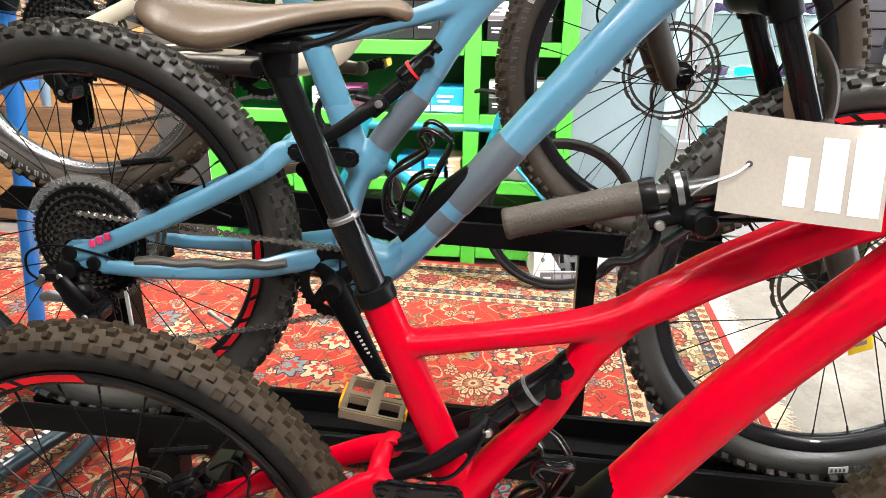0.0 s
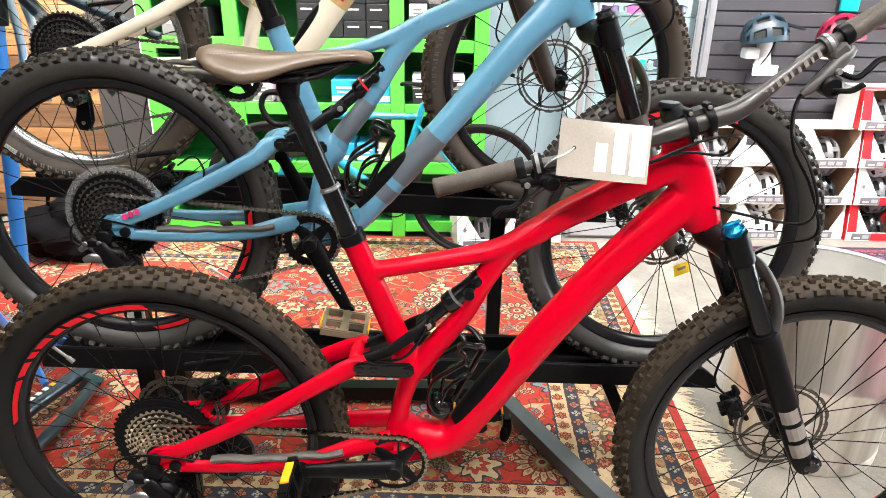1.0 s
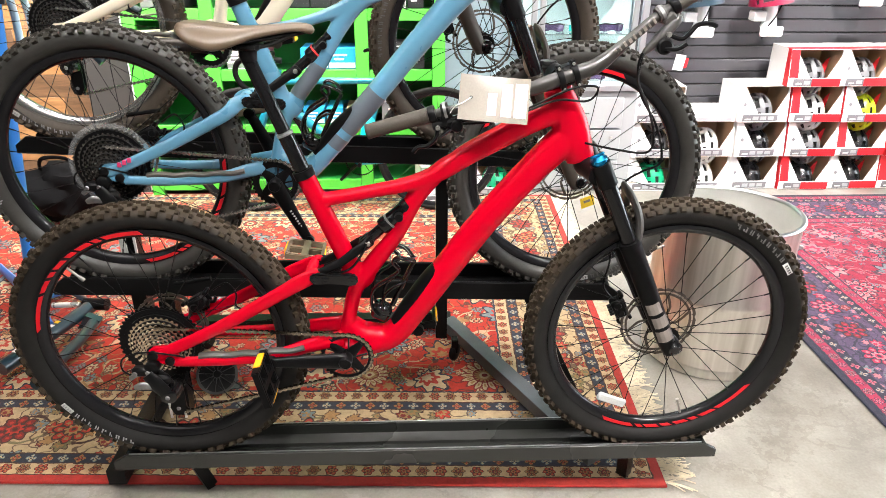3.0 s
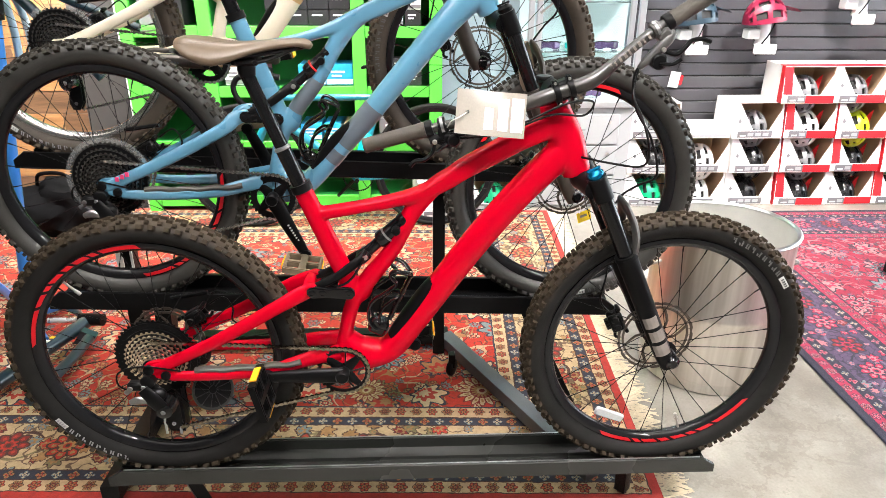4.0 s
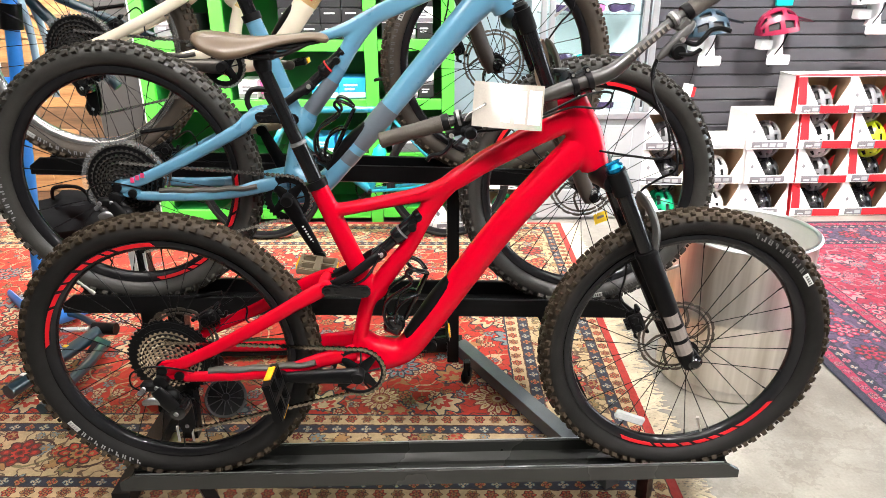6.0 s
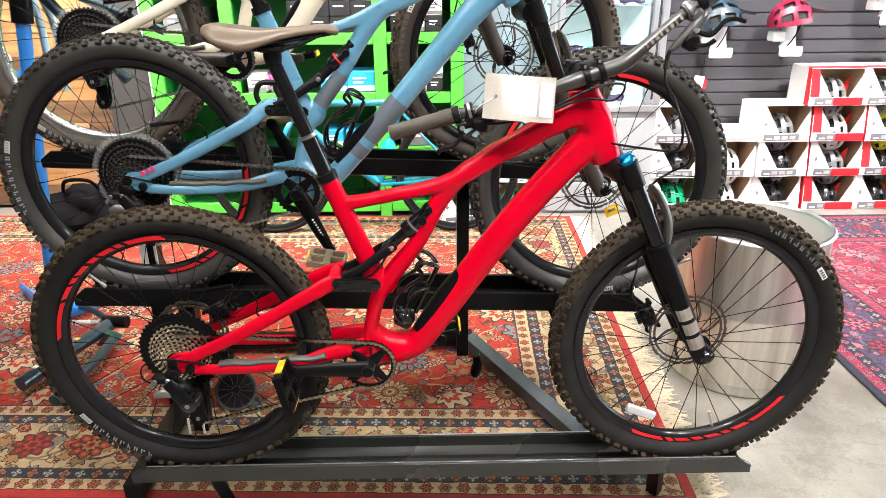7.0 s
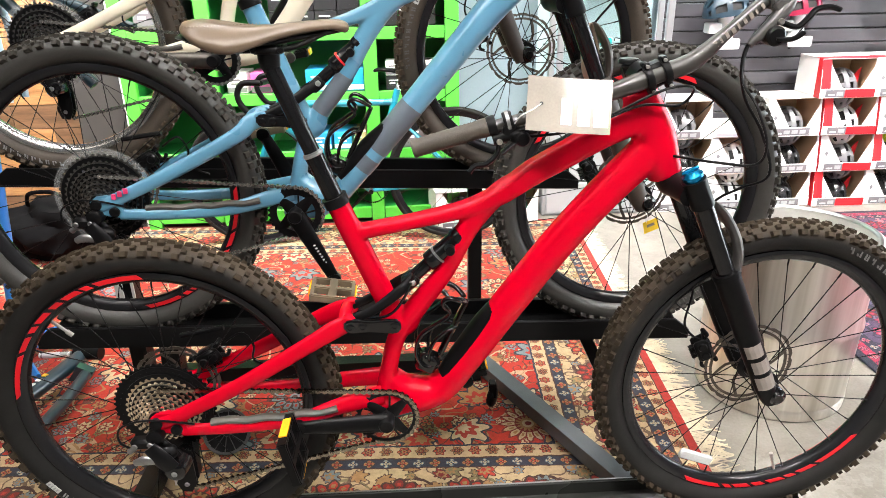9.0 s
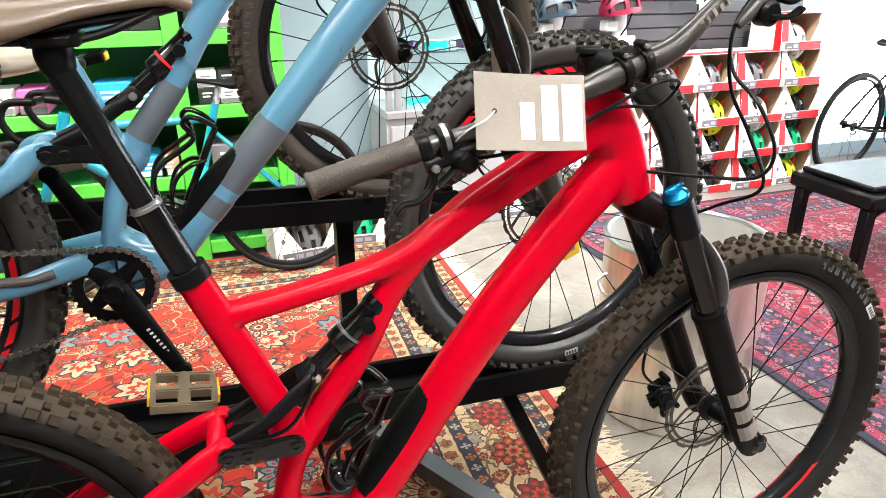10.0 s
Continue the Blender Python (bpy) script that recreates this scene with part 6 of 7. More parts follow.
for x, y in ((0.705, 0.62), (1.02, 0.16), (-0.20, 0.72)):
    c = lathed([(0.0, -0.011), (0.020, -0.011), (0.030, -0.008), (0.033, 0.0), (0.030, 0.008), (0.020, 0.011), (0, 0.011)], 24, Matrix.Translation((x, y, 0.043)) @ pose(0, 0, 0, 0, 0, 60))
    box(c, (x - 0.012, y - 0.016, 0.045), (x + 0.012, y + 0.016, 0.10), 0.003)
    part("caster", c, BLACK, rack, "small black caster wheel")
for x, w in ((-0.318, 0.020), (-0.276, 0.007)):
    part("rack_sticker", boxed((x, 0.462, 0.40), (x + w, 0.4665, 0.70), 0), WHITE_INK, rack, "white strip on the upright", False)

for x in (-0.206, -0.162):
    part("rack_sticker", boxed((x, 0.318, 0.014), (x + 0.006, 0.3225, 0.07), 0), WHITE_INK, rack, "white strip on the upright", False)

# ---------------------------------------------------------------- tags on the bikes
tag = thing("price_tag", "pale card price tag tied to the red bike's handlebar", "price tag", m=pose(0.7345, -0.070, 1.104, -22, 4.5, -3))
cardbm = bmesh.new()
rows = []
for i in range(9):
    u = -0.07 + 0.14 * i / 8
    rows.append([bm_v for bm_v in (cardbm.verts.new((u, 0.006 * math.cos(u * 22) - 0.004 + dy, z)) for z in (-0.045, 0.045) for dy in (0, 0.0006))])
for A, B in zip(rows, rows[1:]):
    for i, j in ((0, 1), (1, 3), (3, 2), (2, 0)):
        cardbm.faces.new((A[i], A[j], B[j], B[i]))
bmesh.ops.recalc_face_normals(cardbm, faces=cardbm.faces)
card = part("card", cardbm, PAPER, tag, "bent glossy card")
for x0, x1, z0, z1 in ((-0.012, 0.006, -0.032, 0.012), (0.0155, 0.036, -0.033, 0.032), (0.0415, 0.066, -0.034, 0.034)):
    mid = 0.5 * (x0 + x1)
    part("label", boxed((x0 - mid, -0.0007, z0), (x1 - mid, -0.0001, z1), 0), LABEL_WHITE, tag, "white blank label", False).matrix_basis = pose(mid, 0.006 * math.cos(22 * mid) - 0.0042, 0, 0, 0, -math.degrees(0.132 * math.sin(22 * mid)))
part("hole", lathed([(0, -0.0006), (0.003, -0.0006), (0.003, 0.0006), (0, 0.0006)], 14, Matrix.Translation((-0.046, -0.003, 0.0))), GROOVE, tag)
part("string", tubed([(-0.046, -0.003, 0.0), (-0.06, -0.012, -0.012), (-0.078, 0.0, -0.022), (-0.084, 0.03, -0.03)], 0.0011, 0.0011, 6, 5), WHITE_CARD, tag, "white twisted string")
yt = thing("yellow_tag", "small yellow card tag hanging in the blue bike's front wheel", "tag", m=pose(1.057, 0.352, 0.722, 10, -18, 8))
part("yellow_card", boxed((-0.020, -0.0006, -0.020), (0.020, 0.0006, 0.014), 0), YELLOW, yt, "", False)
part("yellow_print", boxed((-0.011, -0.0014, -0.004), (0.009, -0.0007, 0.004), 0), GREY_DECAL, yt, "dark unreadable print", False)
part("string", tubed([(-0.012, 0, 0.010), (-0.006, 0, 0.03), (-0.012, 0.0, 0.05)], 0.001, 0.001, 6, 4), WHITE_CARD, yt)
rf = thing("spoke_reflector", "clear plastic reflector clipped to the red bike's front wheel", "reflector", m=pose(1.075, -0.012, 0.312, 0, 22, 0))
part("lens", boxed((-0.040, -0.006, -0.012), (0.040, 0.006, 0.012), 0.004), CLEAR_PLASTIC, rf)
part("clip", boxed((-0.012, 0.005, -0.006), (0.012, 0.013, 0.006), 0.002), CLEAR_PLASTIC, rf)
strap = thing("fork_strap", "brown rubber strap looped round the blue bike's fork", "strap", m=pose(0.853, 0.290, 1.140, 0, -8, 20))
part("strap_band", tubed([(0.016 * math.cos(radians(20 * k)) + 0.008, 0.004 * math.sin(radians(40 * k)), 0.062 * math.sin(radians(20 * k))) for k in range(19)], 0.0022, 0.011, 8, 2), STRAP_BROWN, strap)

# ---------------------------------------------------------------- galvanised bin
binm = thing("steel_bin", "ribbed galvanised steel tub standing on the concrete", "bin", (1.65, 0.70, 0.0))
part("bin_body", lathed([(0.0, 0.0), (0.222, 0.0), (0.229, 0.004), (0.231, 0.03), (0.226, 0.038), (0.229, 0.046), (0.231, 0.27), (0.236, 0.28), (0.236, 0.29), (0.231, 0.30), (0.232, 0.545), (0.230, 0.545), (0.2285, 0.30), (0.2265, 0.01), (0.0, 0.006)], 64, UPRIGHT), GALVANISED, binm)
# inner skin added so the inside looks lit rather than dark
part("bin_inside", lathed([(0.0, 0.014), (0.215, 0.014), (0.2225, 0.30), (0.2265, 0.547), (0.2255, 0.547), (0.2215, 0.30), (0.214, 0.016), (0.0, 0.016)], 64, UPRIGHT), ZINC_LIT_INSIDE, binm, "zinc inner skin, less metallic so it looks lit")
part("bin_rim", lathed([(0.231 + 0.009 * math.cos(2 * math.pi * k / 10), 0.549 + 0.007 * math.sin(2 * math.pi * k / 10)) for k in range(10)], 64, UPRIGHT, True), GALVANISED_EDGE, binm, "rolled rim")
for s in (-1, 1):
    part("bin_handle", tubed([(s * 0.228, -0.05, 0.44), (s * 0.258, -0.045, 0.425), (s * 0.261, 0, 0.40), (s * 0.258, 0.045, 0.425), (s * 0.228, 0.05, 0.44)], 0.005, 0.005, 8, 5), GALVANISED_EDGE, binm)

# ---------------------------------------------------------------- green shelving with stock
shelf = thing("green_shelf", "bright green painted open shelving full of boxed parts", "shelf", (0, 2.34, 0))
for x in (-0.93, -0.52, 0.285, 0.70):
    part("upright", boxed((x - 0.035, 0, 0.0), (x + 0.035, 0.03, 2.1), 0.003), GREEN, shelf)
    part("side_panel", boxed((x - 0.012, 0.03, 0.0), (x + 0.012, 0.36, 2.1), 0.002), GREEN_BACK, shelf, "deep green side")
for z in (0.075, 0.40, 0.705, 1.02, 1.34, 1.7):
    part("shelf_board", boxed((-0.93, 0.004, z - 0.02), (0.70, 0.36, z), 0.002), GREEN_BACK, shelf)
    for x0, x1 in ((-0.893, -0.557), (-0.483, 0.248), (0.322, 0.663)):
        part("shelf_rail", boxed((x0, 0.001, z - 0.038), (x1, 0.025, z + 0.022), 0.003), GREEN, shelf)
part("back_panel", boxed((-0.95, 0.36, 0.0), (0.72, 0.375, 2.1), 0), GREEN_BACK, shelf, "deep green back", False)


def carton(at, size, mat, ink, label, bars=2):
    c = thing("carton", label, "box", at, group="boxed stock on the green shelf")
    w, d, h = size
    part("carton_body", boxed((0, 0, 0), (w, d, h), 0.002), mat, c, "", False)
    part("carton_panel", boxed((0.01 * w, -0.0012, 0.06 * h), (0.99 * w, -0.0004, 0.3 * h), 0), ink if ink is not WHITE_INK else mat, c, "", False)
    for k in range(bars):
        part("carton_print", boxed((w * (0.18 + 0.03 * k), -0.0022, h * (0.62 - 0.2 * k)), (w * (0.7 - 0.12 * k), -0.0014, h * (0.72 - 0.2 * k)), 0), ink, c, "unreadable print", False)
    return c


for z0 in (1.042, 1.122, 1.202):
    for i in range(4):
        carton((-0.20 + 0.112 * i, 2.37, z0 + 0.001), (0.108, 0.2, 0.078), BLACK_CARD, WHITE_INK, "flat black carton with a white print bar", 1)
for i, x in enumerate((-0.05, 0.10)):
    carton((x, 2.37, 0.728), (0.145, 0.2, 0.11), CYAN_CARD, LABEL_WHITE, "sky-blue carton with a white band")
for i, x in enumerate((-0.06, 0.07, 0.16)):
    carton((x, 2.37, 0.423), (0.115 if i < 2 else 0.08, 0.2, 0.09), CYAN_CARD if i < 2 else TAN_CARD, LABEL_WHITE, "small sky-blue carton with print" if i < 2 else "plain tan cardboard parts carton")
for i in range(3):
    for k in range(3):
        carton((0.345 + 0.095 * i, 2.372, 1.043 + 0.082 * k), (0.085, 0.12, 0.08), LABEL_WHITE if (i + k) % 2 else BLACK_CARD, GREY_CARD if (i + k) % 2 else WHITE_INK, "small boxed bell or light")
for i in range(3):
    for k in range(2):
        carton((0.36 + 0.09 * i, 2.372, 0.728 + 0.072 * k), (0.082, 0.12, 0.07), LABEL_WHITE if (i + k) % 2 else BLACK_CARD, GREY_CARD if (i + k) % 2 else WHITE_INK, "small boxed bicycle part")
for i, x in enumerate((-0.86, -0.74)):
    carton((x, 2.37, 1.043), (0.11, 0.2, 0.13), BLACK_CARD if i else GREY_CARD, WHITE_INK, "dark carton of bicycle parts")
for i, x in enumerate((-0.45, -0.33)):
    carton((x, 2.37, 0.728), (0.1, 0.2, 0.10), PINK if i else LABEL_WHITE, GREY_CARD, "small pink and white parts pack")
carton((0.38, 2.37, 0.423), (0.2, 0.2, 0.12), GREY_CARD, WHITE_INK, "grey carton of bicycle parts")

# ---------------------------------------------------------------- glass showcase
case = thing("display_case", "tall lit glass showcase with sunglasses on a grey drawer base", "display case", (1.20, 2.36, 0.0))
part("case_base", boxed((0, 0.02, 0.0), (0.635, 0.36, 0.60), 0.004), GREY_PANEL, case, "grey steel base")
for k in range(3):
    dw = part("drawer", boxed((0.02, -0.002, 0.02 + 0.185 * k), (0.555, 0.018, 0.195 + 0.185 * k), 0.004), GREY_PANEL, case)
    part("drawer_lock", lathed([(0, -0.006), (0.008, -0.006), (0.009, 0), (0, 0)], 14, Matrix.Translation((0.50, -0.003, 0.15 + 0.185 * k))), STEEL, dw)
    part("drawer_slot", boxed((0.2, -0.0045, 0.105 + 0.185 * k), (0.36, -0.0022, 0.109 + 0.185 * k), 0), GROOVE, dw, "", False)
part("case_sill", boxed((-0.005, -0.006, 0.603), (0.64, 0.365, 0.640), 0.004), ALUMINIUM, case)
for x in (0.0, 0.045, 0.55, 0.60):
    part("case_post", boxed((x, 0.0, 0.642), (x + (0.03 if x not in (0.60, ) else 0.035), 0.03, 1.98), 0.003), ALUMINIUM, case)
part("case_back", boxed((0.0, 0.34, 0.642), (0.635, 0.36, 1.98), 0), SHOWCASE_BACK, case, "", False)
part("case_top", boxed((-0.005, -0.005, 1.982), (0.64, 0.365, 2.06), 0.004), ALUMINIUM, case)
for z in (0.90, 1.16, 1.42, 1.68):
    part("glass_shelf", boxed((0.03, 0.04, z), (0.605, 0.335, z + 0.008), 0.001), GLASS, case, "", False)
door = part("glass_door", boxed((0.08, 0.006, 0.66), (0.545, 0.012, 1.97), 0), GLASS, case, "", False)
door.visible_shadow = False


def sunglasses(at, lens, frame_mat, turn):
    g = thing("sunglasses", "wrap-round sports sunglasses on a glass shelf", "sunglasses", m=pose(*at, 0, 0, turn), group="sunglasses in the showcase")
    part("lens", tubed([(-0.066, 0.025, 0.022, 0.016, 0.0018), (-0.04, 0.004, 0.024, 0.022, 0.0018), (-0.012, -0.002, 0.026, 0.016, 0.0018), (0.012, -0.002, 0.026, 0.016, 0.0018), (0.04, 0.004, 0.024, 0.022, 0.0018), (0.066, 0.025, 0.022, 0.016, 0.0018)], seg=10, side=(0, 1, 0)), lens, g)
    bm = tubed([(-0.070, 0.03, 0.036), (-0.04, 0.002, 0.046), (0, -0.004, 0.042), (0.04, 0.002, 0.046), (0.070, 0.03, 0.036)], 0.003, 0.003, 8, 5)
    for s in (-1, 1):
        tube(bm, [(s * 0.07, 0.03, 0.036), (s * 0.072, 0.09, 0.034), (s * 0.062, 0.14, 0.012)], 0.0028, 0.0022, 8, 4)
    part("glasses_frame", bm, frame_mat, g)


for i, (x, z, l, f) in enumerate(((1.33, 0.908, PURPLE, BLACK), (1.50, 0.908, TURQUOISE, WHITE_PLASTIC), (1.67, 0.908, PURPLE, BLACK), (1.34, 1.168, PURPLE, WHITE_PLASTIC), (1.50, 1.168, PINK, BLACK), (1.66, 1.168, PURPLE, BLACK), (1.40, 0.642, TURQUOISE, BLACK), (1.60, 0.642, PURPLE, WHITE_PLASTIC))):
    sunglasses((x, 2.47, z), l, f, (-12, 8, 0, 15, -6)[i % 5])

# ---------------------------------------------------------------- helmets in their cartons


def shell_bm(width=0.19, length=0.26, tall=0.15, vents=True):
    """A domed shell with long vents cut between ribs, along y."""
    bm = bmesh.new()
    U, V = 28, 20
    grid = []
    for i in range(U + 1):
        a = math.pi * i / U
        row = []
        for j in range(V + 1):
            f = math.pi * j / V
            s = 1 + 0.03 * math.cos(4 * f)
            row.append(bm.verts.new((width / 2 * math.cos(f) * math.sin(a) ** 0.7 * s, -length / 2 * math.cos(a), tall * math.sin(f) ** 0.85 * math.sin(a) ** 0.75)))
        grid.append(row)
    for i in range(U):
        for j in range(V):
            vent = vents and 3 <= i <= U - 4 and j in (1, 2, 5, 6, 9, 10, 13, 14, 17, 18) and (i + (2 if j in (5, 6, 13, 14) else 0)) % 7 not in (0, 1)
            if not vent:
                try:
                    bm.faces.new((grid[i][j], grid[i + 1][j], grid[i + 1][j + 1], grid[i][j + 1]))
                except ValueError:
                    pass
    bmesh.ops.remove_doubles(bm, verts=bm.verts, dist=1e-5)
    bmesh.ops.recalc_face_normals(bm, faces=bm.faces)
    bmesh.ops.solidify(bm, geom=list(bm.faces), thickness=0.011)
    return bm


def liner_bm(width=0.19, length=0.26, tall=0.15):
    bm = shell_bm(width * 0.86, length * 0.88, tall * 0.84, False)
    return bm


def helmet_parts(parent, m, mat, scale=1.0):
    sh = part("helmet_shell", shared(("shell", mat.name), lambda: mesh_of("shell", shell_bm(), mat)), None, parent, "vented helmet shell")
    ln = part("helmet_liner", shared("liner", lambda: mesh_of("liner", liner_bm(), EPS)), None, parent)
    for o in (sh, ln):
        o.matrix_basis = m @ Matrix.Scale(scale, 4)


BW, BH, BD = 0.300, 0.205, 0.26


def helmet_carton(at, red, helmet, turn=0.0):
    c = thing("helmet_carton", ("white and red" if red else "white") + " open-front cardboard carton with a helmet inside", "box", m=pose(*at, 0, 0, turn), group="stacked helmet cartons")
    sidem = WHITE_CARD
    side = shared(("cside", sidem.name), lambda: mesh_of("cside", plate(bmesh.new(), [(0.004, 0.0), (BD, 0.0), (BD, BH), (0.03, BH), (0.004, 0.05)], 0, 0.003), sidem, False))
    for x in (0.0, BW - 0.003):
        s = part("carton_side", side, None, c)
        s.matrix_basis = pose(x + 0.003, 0, 0, 0, 0, 90)
    part("carton_inside", shared("cin", lambda: mesh_of("cin", box(box(boxed((0.004, BD - 0.006, 0.004), (BW - 0.004, BD - 0.003, BH - 0.004), 0), (0.0036, 0.04, 0.004), (0.0046, BD - 0.006, BH - 0.004), 0), (BW - 0.0046, 0.04, 0.004), (BW - 0.0036, BD - 0.006, BH - 0.004), 0), TAN_CARD, False)), None, c, "raw card inside")
    part("carton_floor", shared("cfl", lambda: mesh_of("cfl", boxed((0.003, 0.0, 0.0), (BW - 0.003, BD, 0.003), 0), TAN_CARD, False)), None, c)
    part("carton_top", shared("ctop", lambda: mesh_of("ctop", boxed((0.0, 0.028, BH - 0.0032), (BW, BD, BH), 0), WHITE_CARD, False)), None, c)
    if red:
        part("carton_top_print", shared("ctp", lambda: mesh_of("ctp", boxed((0.0, 0.028, BH + 0.0002), (BW, 0.105, BH + 0.0012), 0), RED_CARD, False)), None, c, "red top")
        part("carton_edge", shared("cedge", lambda: mesh_of("cedge", plate(bmesh.new(), [(0.004, 0.0), (0.055, 0.0), (0.065, BH), (0.03, BH), (0.004, 0.05)], 0.0, 0.0012), RED_CARD, False)), None, c, "red front edge").matrix_basis = pose(-0.0001, 0, 0, 0, 0, 90)
        part("carton_flap", shared("cflap", lambda: mesh_of("cflap", plate(bmesh.new(), [(0.20, 0.06), (0.255, 0.06), (0.265, 0.15), (0.245, 0.13)], 0.10, 0.102), RED_CARD, False)), None, c, "red inner flap")
    # the front: a low lip with a printed panel and two slanted cheeks
    part("carton_lip", shared("clip", lambda: mesh_of("clip", boxed((0, 0.0, 0.0), (BW, 0.003, 0.05), 0), WHITE_CARD, False)), None, c)
    part("carton_panel", shared("cpan", lambda: mesh_of("cpan", boxed((0.03, -0.0012, 0.006), (BW * 0.80, -0.0004, 0.044), 0), GREY_CARD, False)), None, c, "grey printed panel")
    if red:
        part("carton_band", shared("cband", lambda: mesh_of("cband", boxed((BW * 0.45, -0.0036, 0.004), (BW - 0.002, -0.0026, 0.047), 0), RED_CARD, False)), None, c, "red printed band")
    for k in range(4):
        part("carton_print", shared(("cpr", k), lambda: mesh_of("cpr", boxed((0.045 + 0.046 * k, -0.0024, 0.014), (0.080 + 0.046 * k, -0.0016, 0.034 if k != 0 else 0.022), 0), WHITE_INK if k == 0 else GREY_PANEL, False)), None, c)
    cheek = shared("cheek", lambda: mesh_of("cheek", plate(bmesh.new(), [(0.0, 0.05), (0.125, 0.05), (0.035, BH - 0.004), (0.0, BH - 0.004)], 0, 0.002), WHITE_CARD, False))
    part("carton_cheek", cheek, None, c, "white slanted cheek").matrix_basis = pose(0, 0.0035, 0, -7.5, 0, 0)
    if red and (int(at[0] * 3.3) + int(at[2] * 5)) % 2:
        rc = shared("rcheek", lambda: mesh_of("rcheek", plate(bmesh.new(), [(0.0, 0.05), (0.058, 0.05), (0.046, BH - 0.004), (0.0, BH - 0.004)], -0.0025, -0.0012), RED_CARD, False))
        part("carton_red_cheek", rc, None, c, "red printed cheek").matrix_basis = pose(0, 0.0035, 0, -7.5, 0, 0)
    cheek2 = shared("cheek2", lambda: mesh_of("cheek2", plate(bmesh.new(), [(BW, 0.05), (BW - 0.075, 0.05), (BW - 0.004, BH - 0.03), (BW, BH - 0.03)], 0, 0.002), WHITE_CARD, False))
    part("carton_cheek", cheek2, None, c, "white slanted cheek").matrix_basis = pose(0, 0.0035, 0, -7.5, 0, 0)
    mark = shared("mark", lambda: mesh_of("mark", plate(bmesh.new(), [(0.040, 0.085), (0.052, 0.1), (0.040, 0.115), (0.030, 0.1)], -0.0014, -0.0006), GREY_CARD, False))
    part("carton_mark", mark, None, c, "small dark diamond mark").matrix_basis = pose(0, 0.0035, 0, -7.5, 0, 0)
    helmet_parts(c, pose(BW * 0.56, BD * 0.55, 0.022, 62, 0, 8), helmet, 0.86)
    return c


rows = ((1.82, 0, (HELMET_GREEN, HELMET_WHITE, HELMET_BLACK, HELMET_BLACK, HELMET_BLACK, HELMET_BLACK, HELMET_LIME), (0, 0, 0, 1, 1, 1, 1)),
        (1.82, 1, (HELMET_BLACK, HELMET_WHITE, HELMET_BLACK, HELMET_GREY, HELMET_BLACK, HELMET_GREEN, HELMET_GREEN), (0, 0, 0, 1, 1, 1, 1)),
        (1.80, 2, (HELMET_GREY, None, HELMET_GREY, HELMET_WHITE, HELMET_LIME, HELMET_WHITE, HELMET_BLACK), (0, 0, 0, 1, 1, 1, 1)),
        (1.74, 3, (None, None, None, HELMET_GREY, HELMET_GREY, HELMET_GREY, HELMET_LIME), (0, 0, 0, 1, 1, 1, 1)),
        (1.70, 4, (None, None, None, None, None, None, HELMET_WHITE), (0, 0, 0, 0, 0, 0, 1)))
for x0, k, helmets, reds in rows:
    for i, (hm, red) in enumerate(zip(helmets, reds)):
        if hm:
            helmet_carton((x0 + 0.309 * i + 0.018, 2.375 + 0.006 * ((i + k) % 3), 0.002 + 0.2065 * k), red, hm, (i * 7 + k * 5) % 5 - 2)
helmet_carton((0.86, 2.30, 0.011), 0, HELMET_GREEN, -6)
helmet_carton((0.60, 2.16, 0.011), 0, HELMET_GREY, 8)
lid = thing("flat_carton", "flat white carton lying on the helmet cartons", "box", (2.14, 2.40, 0.417))
part("lid_body", boxed((0, 0, 0), (0.29, 0.24, 0.055), 0.002), WHITE_CARD, lid, "", False)
part("lid_panel", boxed((0.02, -0.0012, 0.006), (0.27, -0.0004, 0.022), 0), GREY_PANEL, lid, "", False)
# helmets on white wall stands


def stand_helmet(at, mat, turn, visor):
    h = thing("bicycle_helmet", {"crimson_helmet_shell": "crimson", "navy_helmet_shell": "navy blue", "white_helmet_shell": "silver-white"}[mat.name] + " open-vented bicycle helmet on a white wall stand", "helmet", m=pose(*at, 0, 0, turn), group="helmets on the slatwall")
    helmet_parts(h, pose(0, 0, 0, -8, 0, 90), mat, 0.92)
    if visor:
        part("visor", tubed([(0.10, 0, 0.085, 0.004, 0.05), (0.14, 0, 0.075, 0.003, 0.075), (0.175, 0, 0.060, 0.003, 0.06)], seg=12), mat, h)
    for s in (-1, 1):
        part("strap", tubed([(0.03, s * 0.07, 0.02), (0.01, s * 0.06, -0.06), (-0.01, s * 0.03, -0.12), (-0.015, 0, -0.19 if s > 0 else -0.16)], 0.0012, 0.007, 6, 5), CLOTH_BLACK, h)
    st = thing("helmet_stand", "white plastic helmet stand plugged into the slatwall", "stand", at=(at[0], at[1], at[2] - 0.13), group="helmet stands on the slatwall")
    part("neck", tubed([(0.02, 0.02, 0.0, 0.05, 0.03), (0.02, 0.02, 0.06, 0.035, 0.03), (0.01, 0.02, 0.13, 0.045, 0.035)], seg=14), WHITE_PLASTIC, st)
    bm = boxed((-0.06, -0.06, -0.045), (0.075, -0.045, 0.012), 0.012)
    part("price_plate", bm, WHITE_PLASTIC, st, "blank white price plate")
    part("bracket", boxed((-0.09, -0.02, 0.035), (-0.02, 0.06, 0.09), 0.006), WHITE_PLASTIC, st)
    part("arm", boxed((0.0, 0.0, 0.03), (0.03, 2.741 - at[1], 0.05), 0.003), WHITE_PLASTIC, st)


